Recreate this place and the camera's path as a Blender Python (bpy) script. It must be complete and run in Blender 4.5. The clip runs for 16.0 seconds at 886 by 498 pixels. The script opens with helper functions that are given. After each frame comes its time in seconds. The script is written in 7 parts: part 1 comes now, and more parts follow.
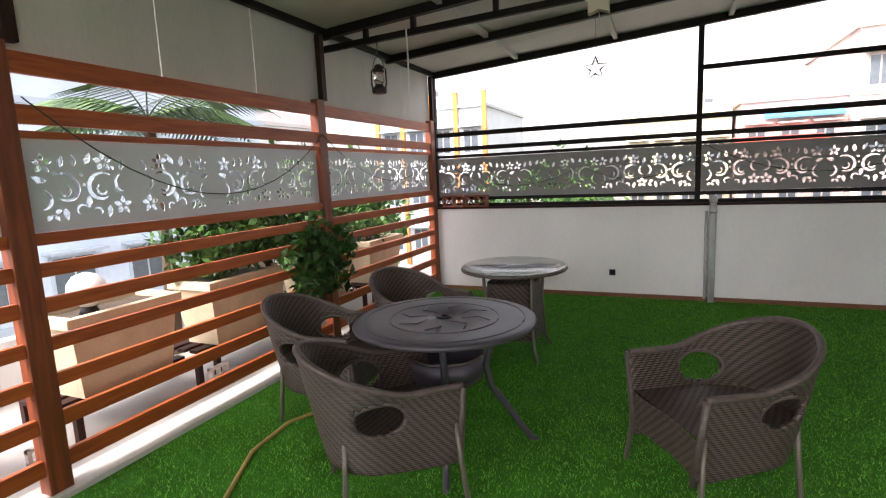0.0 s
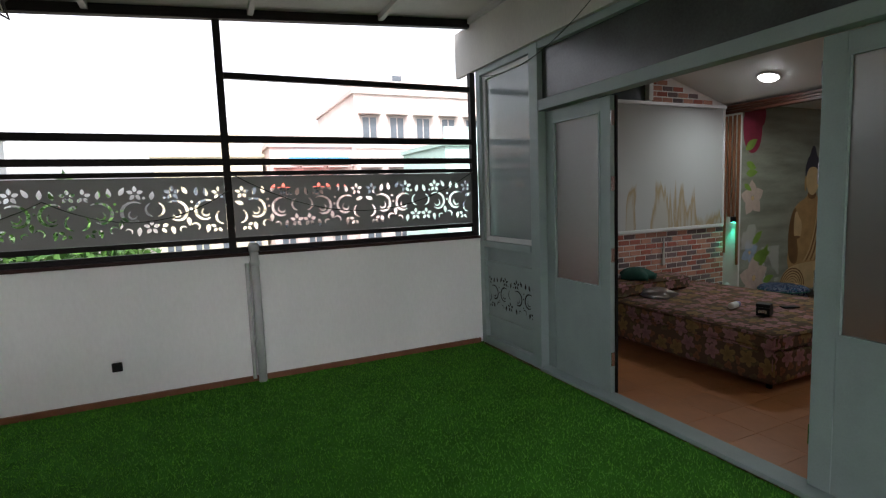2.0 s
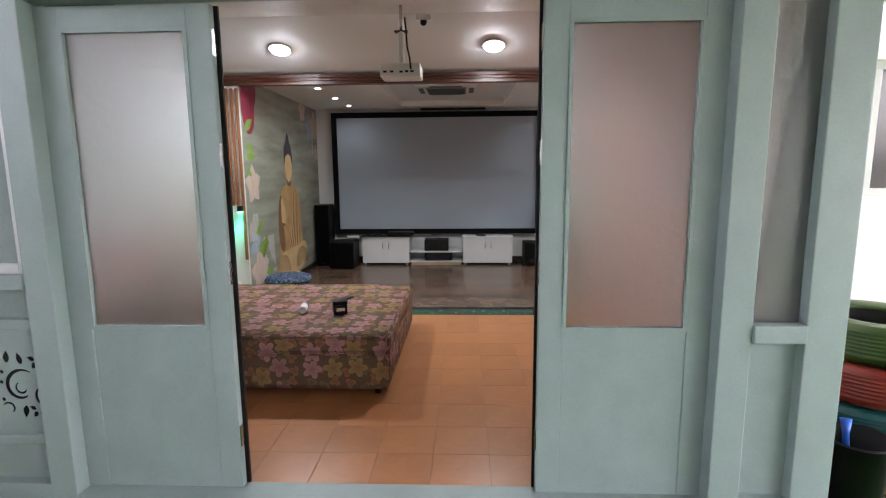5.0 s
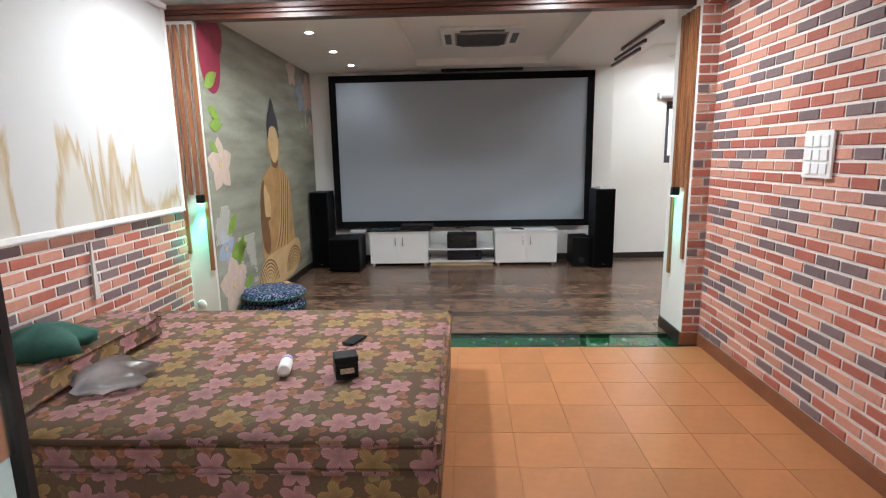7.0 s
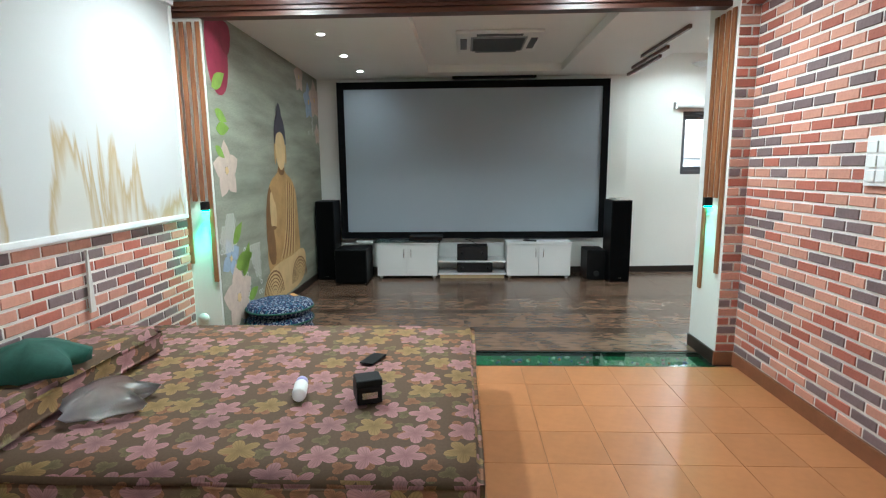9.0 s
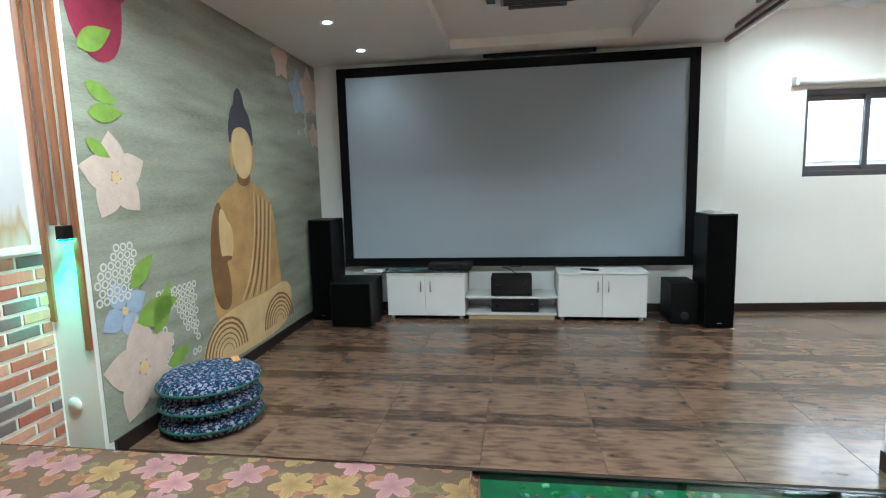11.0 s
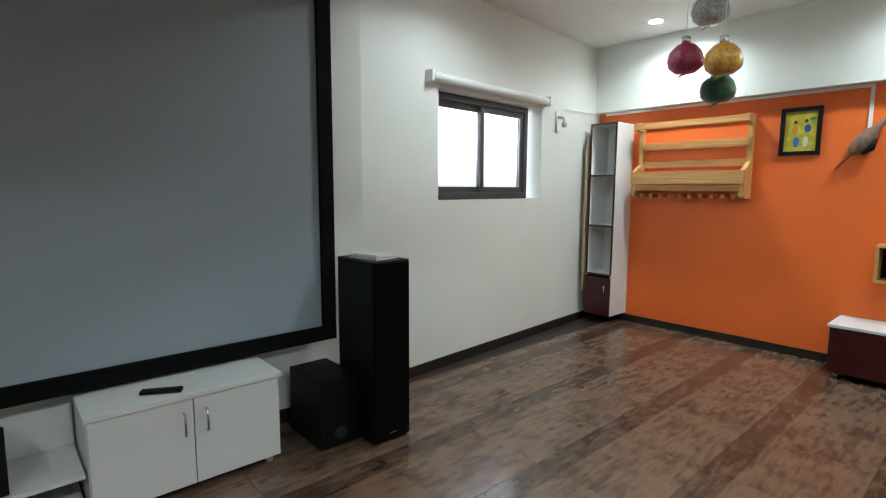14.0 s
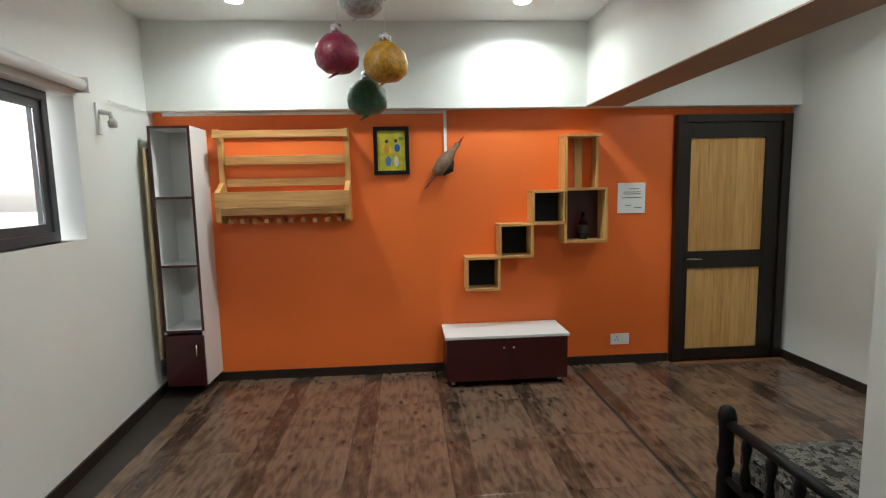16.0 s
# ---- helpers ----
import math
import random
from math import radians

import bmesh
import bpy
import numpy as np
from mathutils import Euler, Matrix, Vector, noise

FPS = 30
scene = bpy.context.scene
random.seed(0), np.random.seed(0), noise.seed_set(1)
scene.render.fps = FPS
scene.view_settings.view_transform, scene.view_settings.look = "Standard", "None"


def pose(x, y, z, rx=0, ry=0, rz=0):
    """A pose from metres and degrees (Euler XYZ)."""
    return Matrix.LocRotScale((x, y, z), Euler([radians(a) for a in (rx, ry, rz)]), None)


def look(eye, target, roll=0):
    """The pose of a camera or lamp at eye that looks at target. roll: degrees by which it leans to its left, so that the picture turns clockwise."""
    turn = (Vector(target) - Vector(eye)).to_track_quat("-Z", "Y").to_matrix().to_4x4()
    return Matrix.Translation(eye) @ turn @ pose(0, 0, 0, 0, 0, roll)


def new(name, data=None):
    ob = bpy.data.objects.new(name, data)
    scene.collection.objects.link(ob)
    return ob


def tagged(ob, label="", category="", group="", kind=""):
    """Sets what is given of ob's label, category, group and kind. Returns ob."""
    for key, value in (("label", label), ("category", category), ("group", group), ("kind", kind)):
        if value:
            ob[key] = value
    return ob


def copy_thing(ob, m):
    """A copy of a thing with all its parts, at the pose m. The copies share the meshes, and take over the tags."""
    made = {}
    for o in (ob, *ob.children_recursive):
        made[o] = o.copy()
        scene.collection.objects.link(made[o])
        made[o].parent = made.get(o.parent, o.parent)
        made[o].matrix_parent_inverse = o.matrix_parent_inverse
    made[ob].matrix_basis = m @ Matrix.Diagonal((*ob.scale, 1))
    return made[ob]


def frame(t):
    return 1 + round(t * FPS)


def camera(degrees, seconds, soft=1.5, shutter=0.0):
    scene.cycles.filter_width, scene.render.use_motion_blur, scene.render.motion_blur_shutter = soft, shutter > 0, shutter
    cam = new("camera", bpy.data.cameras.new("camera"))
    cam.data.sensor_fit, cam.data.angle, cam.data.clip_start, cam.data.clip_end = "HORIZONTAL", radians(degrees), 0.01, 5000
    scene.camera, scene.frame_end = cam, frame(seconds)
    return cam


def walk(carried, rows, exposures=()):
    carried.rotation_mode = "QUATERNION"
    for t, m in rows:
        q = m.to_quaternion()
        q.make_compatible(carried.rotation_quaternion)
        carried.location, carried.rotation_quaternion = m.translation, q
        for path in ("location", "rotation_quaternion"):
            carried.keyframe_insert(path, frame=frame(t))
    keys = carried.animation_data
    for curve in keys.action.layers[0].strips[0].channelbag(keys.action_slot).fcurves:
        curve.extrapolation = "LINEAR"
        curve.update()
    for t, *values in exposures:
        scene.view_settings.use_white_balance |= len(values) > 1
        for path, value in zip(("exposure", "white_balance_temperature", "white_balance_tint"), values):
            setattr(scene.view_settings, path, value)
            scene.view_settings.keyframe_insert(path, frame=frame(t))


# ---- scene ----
cam = camera(81.5, 16.0, soft=1.2)
PATH = [
    (0, (-0.119, 0.427, 1.616), (-0.902, 2.246, 1.33), -2.5),
    (0.5, (-0.081, 0.959, 1.557), (-0.418, 2.911, 1.287), -2.4),
    (1, (-0.073, 1.422, 1.55), (0.029, 3.404, 1.3), -2.2),
    (1.5, (0.01, 1.89, 1.596), (0.504, 3.813, 1.362), -1.9),
    (2, (0.038, 2.285, 1.595), (0.873, 4.09, 1.39), -2.1),
    (2.5, (-0.024, 2.712, 1.602), (1.235, 4.256, 1.433), -0.7),
    (3, (-0.16, 3.117, 1.61), (1.5, 4.225, 1.485), 0.2),
    (3.5, (-0.162, 3.354, 1.621), (1.696, 4.085, 1.502), 1.0),
    (4, (-0.172, 3.693, 1.632), (1.79, 4.048, 1.482), 0.3),
    (4.5, (0.04, 3.952, 1.592), (2.021, 4.099, 1.362), -0.2),
    (5, (0.504, 4.143, 1.566), (2.48, 4.228, 1.264), -0.5),
    (5.2, (0.735, 4.238, 1.561), (2.71, 4.274, 1.247), -0.5),
    (7.3, (2.257, 4.608, 1.464), (4.223, 4.702, 1.106), -1.1),
    (7.5, (2.283, 4.645, 1.483), (4.276, 4.717, 1.342), -0.4),
    (8, (2.284, 4.696, 1.498), (4.263, 4.732, 1.783), 0.7),
    (8.5, (2.313, 4.732, 1.49), (4.312, 4.749, 1.449), 0.0),
    (8.7, (2.325, 4.735, 1.466), (4.307, 4.768, 1.201), -0.2),
    (10.8, (3.781, 4.555, 1.338), (5.744, 4.819, 1.056), -1.5),
    (11, (4.002, 4.531, 1.341), (5.964, 4.827, 1.091), -1.6),
    (11.5, (4.523, 4.494, 1.368), (6.481, 4.849, 1.164), -2.1),
    (12, (5.039, 4.405, 1.366), (7.011, 4.68, 1.17), -2.2),
    (12.5, (5.481, 4.39, 1.378), (7.471, 4.432, 1.181), -2.8),
    (13, (5.88, 4.334, 1.381), (7.848, 4.065, 1.144), -1.6),
    (13.5, (6.23, 4.403, 1.386), (8.011, 3.534, 1.113), -0.7),
    (14, (6.502, 4.406, 1.41), (7.987, 3.087, 1.173), 0.3),
    (14.5, (6.796, 4.368, 1.438), (7.904, 2.718, 1.216), 0.5),
    (15, (7.133, 4.279, 1.451), (7.82, 2.412, 1.242), -0.3),
    (15.5, (7.416, 3.992, 1.544), (7.705, 2.025, 1.326), -0.6),
    (16, (7.664, 3.644, 1.563), (7.527, 1.662, 1.332), -1.2),
]
EXPOSURES = [(0, 2.2, 6650, 19), (0.5, 1.75, 6450, 14), (1, 1.85, 6350, 14), (1.5, 1.45, 6350, 14), (2.5, 2.25, 6500, 17), (3.5, 3.1, 6600, 18), (4.5, 3.46, 6650, 20), (5, 3.6, 6350, 22), (7.5, 4.07, 6350, 18), (8, 4.0, 6100, 8), (8.7, 4.0, 5950, 7), (11, 4.15, 5800, 7), (12, 4.44, 6400, 12), (12.5, 4.1, 6350, 11), (13.5, 3.49, 6050, 8), (14.5, 3.16, 6200, 9), (16, 3.09, 6450, 11)]
UNIT = 1.07  # metres to one unit of the plan
walk(cam, [(t, look(eye, target, roll)) for t, eye, target, roll in PATH], EXPOSURES)

# ---- world, sun, lamps ----
SUN_AZ, SUN_EL = radians(200), radians(50)
world = bpy.data.worlds.new("overcast_sky")
scene.world = world
world.use_nodes = True
wn = world.node_tree.nodes
sky = wn.new("ShaderNodeTexSky")
sky.sky_type, sky.sun_disc, sky.sun_elevation, sky.sun_rotation = "NISHITA", False, SUN_EL, SUN_AZ
sky.dust_density, sky.air_density = 4.0, 1.0
grey = wn.new("ShaderNodeHueSaturation")
grey.inputs["Saturation"].default_value = 0.18
world.node_tree.links.new(sky.outputs[0], grey.inputs["Color"])
world.node_tree.links.new(grey.outputs[0], wn["Background"].inputs["Color"])
wn["Background"].inputs["Strength"].default_value = 0.15


def lamp(name, kind, where, energy, color=(1, 1, 1), **settings):
    data = bpy.data.lights.new(name, kind)
    data.energy, data.color = energy, color
    for key, value in settings.items():
        if key == "size":
            data.size = value
        elif key == "radius":
            data.shadow_soft_size = value
        elif key == "angle":
            data.angle = value
        elif key == "spot":
            data.spot_size, data.spot_blend = radians(value), 0.6
        elif key == "spread":
            data.spread = radians(value)
        elif key == "shape":
            data.shape = value
        elif key == "size_y":
            data.size_y = value
    ob = new(name, data)
    ob.matrix_world = where
    return ob


lamp("sun", "SUN", look((0, 0, 10), (math.sin(SUN_AZ) * -5, math.cos(SUN_AZ) * -5, 10 - 5.9)), 1.0, (1, 0.97, 0.93), angle=radians(20))
COOL = (0.88, 1.0, 0.97)
# the two round downlights on the sloping ceiling
for y in (5.54, 3.61):
    lamp("downlight_lamp", "AREA", pose(5.262, y, 2.487, 0, 2, 0), 2.7, COOL, size=0.15, shape="DISK", spread=160)
# spots in the false ceiling by the painted wall
for x in (6.6, 7.42, 8.22):
    lamp("spot_lamp", "AREA", pose(x, 5.58, 2.405), 0.22 if x < 8 else 0.1, COOL, size=0.06, shape="DISK", spread=130)
# round lights over the orange wall and further back
for x, y in ((8.1, -0.15), (6.35, -0.15), (8.1, 1.75), (6.35, 1.75), (4.8, 0.6)):
    lamp("ceiling_lamp", "AREA", pose(x, y, 2.655), 1.75 if y < 0 else 1.3, COOL, size=0.12, shape="DISK", spread=150)
lamp("tube_lamp", "AREA", pose(3.66, 1.25, 2.45, 0, 90, 0), 1.3, (1, 0.98, 0.92), size=0.05, size_y=1.1, shape="RECTANGLE")
# green lamps on the piers
for x, y, power in ((5.69, 6.22, 1.3), (5.83, 2.8, 0.6)):
    lamp("green_lamp", "SPOT", pose(x, y, 1.05), power, (0.03, 1.0, 0.6), spot=75, radius=0.02)

# ---- materials ----
def nodes_of(m):
    return m.node_tree.nodes, m.node_tree.links


def material(name, color, rough=0.6, metal=0.0, vary=0.15, scale=6.0, fine=60.0, bump=0.15, spec=0.5, each=0.0, stretch=(1, 1, 1), coat=0.0):
    """A surface with stains at a large scale, grain at a small one, relief, and change from piece to piece."""
    m = bpy.data.materials.new(name)
    m.use_nodes = True
    n, l = nodes_of(m)
    b = n["Principled BSDF"]
    b.inputs["Roughness"].default_value, b.inputs["Metallic"].default_value = rough, metal
    b.inputs["Specular IOR Level"].default_value = spec
    b.inputs["Coat Weight"].default_value = coat
    co = n.new("ShaderNodeTexCoord")
    mp = n.new("ShaderNodeMapping")
    mp.inputs["Scale"].default_value = stretch
    l.new(co.outputs["Object"], mp.inputs["Vector"])
    big, small = n.new("ShaderNodeTexNoise"), n.new("ShaderNodeTexNoise")
    big.inputs["Scale"].default_value, big.inputs["Detail"].default_value = scale, 5
    small.inputs["Scale"].default_value, small.inputs["Detail"].default_value = fine, 3
    l.new(mp.outputs[0], big.inputs["Vector"])
    l.new(mp.outputs[0], small.inputs["Vector"])
    add = n.new("ShaderNodeMath")
    add.operation = "MULTIPLY_ADD"
    add.inputs[1].default_value = 0.45
    l.new(small.outputs["Fac"], add.inputs[0])
    l.new(big.outputs["Fac"], add.inputs[2])
    last = add
    if each:
        info = n.new("ShaderNodeObjectInfo")
        more = n.new("ShaderNodeMath")
        more.operation = "MULTIPLY_ADD"
        more.inputs[1].default_value = each
        l.new(info.outputs["Random"], more.inputs[0])
        l.new(add.outputs[0], more.inputs[2])
        last = more
    ramp = n.new("ShaderNodeMapRange")
    ramp.inputs["From Min"].default_value, ramp.inputs["From Max"].default_value = 0.4, 1.05 + each
    ramp.inputs["To Min"].default_value, ramp.inputs["To Max"].default_value = 1 - vary, 1 + vary
    l.new(last.outputs[0], ramp.inputs["Value"])
    mul = n.new("ShaderNodeMix")
    mul.data_type, mul.blend_type = "RGBA", "MULTIPLY"
    mul.inputs[0].default_value = 1.0
    mul.inputs[6].default_value = (*color, 1)
    l.new(ramp.outputs[0], mul.inputs[7])
    l.new(mul.outputs[2], b.inputs["Base Color"])
    if bump:
        bp = n.new("ShaderNodeBump")
        bp.inputs["Strength"].default_value, bp.inputs["Distance"].default_value = bump, 0.004
        l.new(small.outputs["Fac"], bp.inputs["Height"])
        l.new(bp.outputs[0], b.inputs["Normal"])
    return m


def glow(name, color, strength):
    m = bpy.data.materials.new(name)
    m.use_nodes = True
    b = m.node_tree.nodes["Principled BSDF"]
    b.inputs["Base Color"].default_value = (*color, 1)
    b.inputs["Emission Color"].default_value = (*color, 1)
    b.inputs["Emission Strength"].default_value = strength
    return m


def glass(name, color=(1, 1, 1), rough=0.0, bump=0.0, scale=40.0, alpha_mix=None):
    m = bpy.data.materials.new(name)
    m.use_nodes = True
    n, l = nodes_of(m)
    b = n["Principled BSDF"]
    b.inputs["Base Color"].default_value = (*color, 1)
    b.inputs["Transmission Weight"].default_value, b.inputs["Roughness"].default_value, b.inputs["IOR"].default_value = 1.0, rough, 1.45
    if bump:
        co, tex, bp = n.new("ShaderNodeTexCoord"), n.new("ShaderNodeTexNoise"), n.new("ShaderNodeBump")
        tex.inputs["Scale"].default_value = scale
        bp.inputs["Strength"].default_value, bp.inputs["Distance"].default_value = bump, 0.004
        l.new(co.outputs["Object"], tex.inputs["Vector"])
        l.new(tex.outputs["Fac"], bp.inputs["Height"])
        l.new(bp.outputs[0], b.inputs["Normal"])
    return m


def wood(name, dark, light, rough=0.45, axis="Z", scale=3.0, each=0.5):
    """Wood with grain that runs along an axis."""
    m = bpy.data.materials.new(name)
    m.use_nodes = True
    n, l = nodes_of(m)
    b = n["Principled BSDF"]
    b.inputs["Roughness"].default_value = rough
    co, mp, tex = n.new("ShaderNodeTexCoord"), n.new("ShaderNodeMapping"), n.new("ShaderNodeTexNoise")
    s = {"X": (1, 14, 14), "Y": (14, 1, 14), "Z": (14, 14, 1)}[axis]
    mp.inputs["Scale"].default_value = s
    tex.inputs["Scale"].default_value, tex.inputs["Detail"].default_value, tex.inputs["Distortion"].default_value = scale, 6, 0.6
    l.new(co.outputs["Object"], mp.inputs["Vector"])
    l.new(mp.outputs[0], tex.inputs["Vector"])
    info, add, ramp = n.new("ShaderNodeObjectInfo"), n.new("ShaderNodeMath"), n.new("ShaderNodeValToRGB")
    add.operation = "MULTIPLY_ADD"
    add.inputs[1].default_value = each * 0.35
    l.new(info.outputs["Random"], add.inputs[0])
    l.new(tex.outputs["Fac"], add.inputs[2])
    ramp.color_ramp.elements[0].position, ramp.color_ramp.elements[1].position = 0.35, 0.8
    ramp.color_ramp.elements[0].color, ramp.color_ramp.elements[1].color = (*dark, 1), (*light, 1)
    l.new(add.outputs[0], ramp.inputs["Fac"])
    l.new(ramp.outputs["Color"], b.inputs["Base Color"])
    bp = n.new("ShaderNodeBump")
    bp.inputs["Strength"].default_value, bp.inputs["Distance"].default_value = 0.15, 0.003
    l.new(tex.outputs["Fac"], bp.inputs["Height"])
    l.new(bp.outputs[0], b.inputs["Normal"])
    return m


WHITE_WALL = material("white_wall_paint", (0.74, 0.74, 0.7), 0.55, vary=0.04, scale=1.5, bump=0.05)
PARAPET = material("parapet_paint", (0.86, 0.86, 0.87), 0.7, vary=0.08, scale=1.2, bump=0.1, stretch=(1, 1, 0.4))
BOARD = material("weathered_white_board", (0.55, 0.53, 0.49), 0.7, vary=0.16, scale=2.0, bump=0.1, stretch=(1, 1, 0.3))
CEILING = material("ceiling_paint", (0.78, 0.78, 0.76), 0.6, vary=0.03, scale=1.5, bump=0.03)
DIRTY_CEILING = material("grubby_ceiling_board", (0.57, 0.52, 0.45), 0.7, vary=0.18, scale=2.5, bump=0.08)
ROOF_SHEET = material("roof_sheet", (0.5, 0.49, 0.46), 0.6, vary=0.15, scale=2.0, bump=0.08)
ORANGE = material("orange_paint", (0.82, 0.155, 0.022), 0.5, vary=0.05, scale=2.0, bump=0.05)
GREY_PAINT = material("grey_green_enamel", (0.26, 0.32, 0.315), 0.5, vary=0.10, scale=5.0, fine=90, bump=0.12)
BLACK_STEEL = material("dark_steel_paint", (0.009, 0.007, 0.007), 0.55, vary=0.25, scale=8, bump=0.1, spec=0.2)
BROWN_STEEL = material("red_brown_steel_paint", (0.032, 0.011, 0.009), 0.55, vary=0.25, scale=8, bump=0.1, spec=0.2)
FENCE_WOOD = wood("orange_brown_slats", (0.27, 0.05, 0.012), (0.5, 0.115, 0.024), 0.5, "Y")
FENCE_POST = wood("dark_red_post", (0.15, 0.035, 0.013), (0.3, 0.07, 0.022), 0.5, "Z")
SLAT_WOOD = wood("brown_slat_veneer", (0.16, 0.055, 0.02), (0.33, 0.13, 0.05), 0.4, "Z")
BEAM_WOOD = wood("beam_veneer", (0.05, 0.015, 0.008), (0.12, 0.04, 0.02), 0.4, "Y")
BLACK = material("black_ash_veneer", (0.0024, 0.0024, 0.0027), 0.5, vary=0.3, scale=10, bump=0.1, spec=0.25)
BLACK_CLOTH = material("black_velvet", (0.0022, 0.0022, 0.0028), 0.9, vary=0.2, scale=20, bump=0.1, spec=0.2)
SCREEN = material("grey_screen_cloth", (0.33, 0.38, 0.43), 0.7, vary=0.03, scale=1.0, fine=200, bump=0.03)
LAMINATE = material("white_laminate", (0.75, 0.75, 0.74), 0.3, vary=0.03, scale=3, bump=0.02)
MAROON = material("maroon_laminate", (0.05, 0.0065, 0.007), 0.3, vary=0.1, scale=4, bump=0.02)
DARK_TRIM = material("dark_brown_tile_skirting", (0.02, 0.013, 0.01), 0.4, vary=0.25, scale=8, bump=0.05)
TERRA_TRIM = material("terracotta_skirting", (0.2, 0.075, 0.035), 0.45, vary=0.2, scale=8, bump=0.05)
ALU = material("dark_window_aluminium", (0.07, 0.075, 0.085), 0.4, metal=0.3, vary=0.1, bump=0.03)
CHROME = material("brushed_steel", (0.6, 0.6, 0.6), 0.25, metal=1.0, vary=0.05, bump=0.02)
WHITE_PLASTIC = material("white_plastic", (0.78, 0.78, 0.77), 0.35, vary=0.03, bump=0.02)
PINE = wood("honey_pine", (0.42, 0.19, 0.06), (0.66, 0.36, 0.13), 0.4, "X")
PINE_V = wood("pine_boards", (0.5, 0.25, 0.07), (0.68, 0.4, 0.14), 0.4, "Z", each=0.8)
MORTAR = material("brick_joint", (0.74, 0.69, 0.65), 0.8, vary=0.12, scale=10, bump=0.3)
CLEAR = glass("clear_glass", (0.95, 0.98, 0.97))
FROST = glass("frosted_glass", (0.82, 0.86, 0.87), 0.38, bump=0.5, scale=30)
# pale base colour stands for the houses reflected in the pane
REFLECT_GLASS = material("reflection_tinted_glass", (0.36, 0.42, 0.42), 0.12, vary=0.12, scale=2.5, bump=0.02)
REFLECT_GLASS.node_tree.nodes["Principled BSDF"].inputs["Transmission Weight"].default_value = 0.35
SMOKY = material("smoky_transom_glass", (0.07, 0.075, 0.075), 0.22, vary=0.5, scale=2.0, bump=0.03)
SMOKY.node_tree.nodes["Principled BSDF"].inputs["Transmission Weight"].default_value = 0.15
LIGHT_DISC = glow("lit_diffuser", (0.95, 1.0, 1.0), 9.0)
TUBE_GLOW = glow("lit_tube", (1.0, 0.98, 0.93), 4.0)
GREEN_GLOW = glow("lit_green_lens", (0.05, 1.0, 0.6), 3.0)
BLIND = material("stained_roller_cloth", (0.62, 0.6, 0.56), 0.95, vary=0.06, scale=2, bump=0.05)


# ---- mesh helpers ----
def add_box(bm, lo, hi, bevel=0.0):
    made = bmesh.ops.create_cube(bm, size=1.0)["verts"]
    for v in made:
        v.co = Vector([lo[i] + (v.co[i] + 0.5) * (hi[i] - lo[i]) for i in range(3)])
    if bevel:
        edges = list({e for v in made for e in v.link_edges})
        bmesh.ops.bevel(bm, geom=edges, offset=bevel, segments=2, affect="EDGES", profile=0.6)
    return made


def box(lo, hi, bevel=0.0):
    bm = bmesh.new()
    add_box(bm, [min(a, b) for a, b in zip(lo, hi)], [max(a, b) for a, b in zip(lo, hi)], bevel)
    return bm


def boxes(*pairs, bevel=0.0):
    bm = bmesh.new()
    for lo, hi in pairs:
        add_box(bm, lo, hi, bevel)
    return bm


def add_tube(bm, points, radius, sides=8, cap=True):
    """A tube along points; the radius is one number or one for each point."""
    pts = [Vector(p) for p in points]
    radii = radius if isinstance(radius, (list, tuple)) else [radius] * len(pts)
    rings, side = [], None
    for i, p in enumerate(pts):
        way = (pts[min(i + 1, len(pts) - 1)] - pts[max(i - 1, 0)]).normalized()
        if side is None:
            side = way.orthogonal().normalized()
        side = (side - way * side.dot(way)).normalized()
        up = way.cross(side)
        rings.append([bm.verts.new(p + radii[i] * (math.cos(a) * side + math.sin(a) * up)) for a in [k * math.tau / sides for k in range(sides)]])
    for a, b in zip(rings, rings[1:]):
        for k in range(sides):
            bm.faces.new((a[k], a[(k + 1) % sides], b[(k + 1) % sides], b[k])).smooth = True
    if cap:
        bm.faces.new(rings[0][::-1])
        bm.faces.new(rings[-1])
    return bm


def tube(points, radius, sides=8):
    return add_tube(bmesh.new(), points, radius, sides)


def lathe(profile, steps=32, center=(0, 0, 0), wobble=0.0, ring_body=False):
    """A body of revolution about z from (radius, height) pairs; a ring_body is closed round through its own profile, with an open middle."""
    bm = bmesh.new()
    rings = []
    for r, z in profile:
        ring = []
        for k in range(steps):
            a = k * math.tau / steps
            rr = r * (1 + wobble * noise.noise((math.cos(a) * 2, math.sin(a) * 2, z * 9)))
            ring.append(bm.verts.new((center[0] + rr * math.cos(a), center[1] + rr * math.sin(a), center[2] + z)))
        rings.append(ring)
    for a, b in zip(rings, rings[1:] + rings[:1] if ring_body else rings[1:]):
        for k in range(steps):
            bm.faces.new((a[k], a[(k + 1) % steps], b[(k + 1) % steps], b[k])).smooth = True
    if not ring_body:
        bm.faces.new(rings[0][::-1])
        bm.faces.new(rings[-1])
    return bm


def prism(outline, lo, hi, axis="y"):
    """An outline of 2D points pushed through between lo and hi along an axis."""
    bm = bmesh.new()
    put = {"x": lambda a, b, c: (c, a, b), "y": lambda a, b, c: (a, c, b), "z": lambda a, b, c: (a, b, c)}[axis]
    one = [bm.verts.new(put(a, b, lo)) for a, b in outline]
    two = [bm.verts.new(put(a, b, hi)) for a, b in outline]
    bm.faces.new(one[::-1])
    bm.faces.new(two)
    for i in range(len(one)):
        j = (i + 1) % len(one)
        bm.faces.new((one[i], one[j], two[j], two[i]))
    bmesh.ops.recalc_face_normals(bm, faces=bm.faces)
    return bm


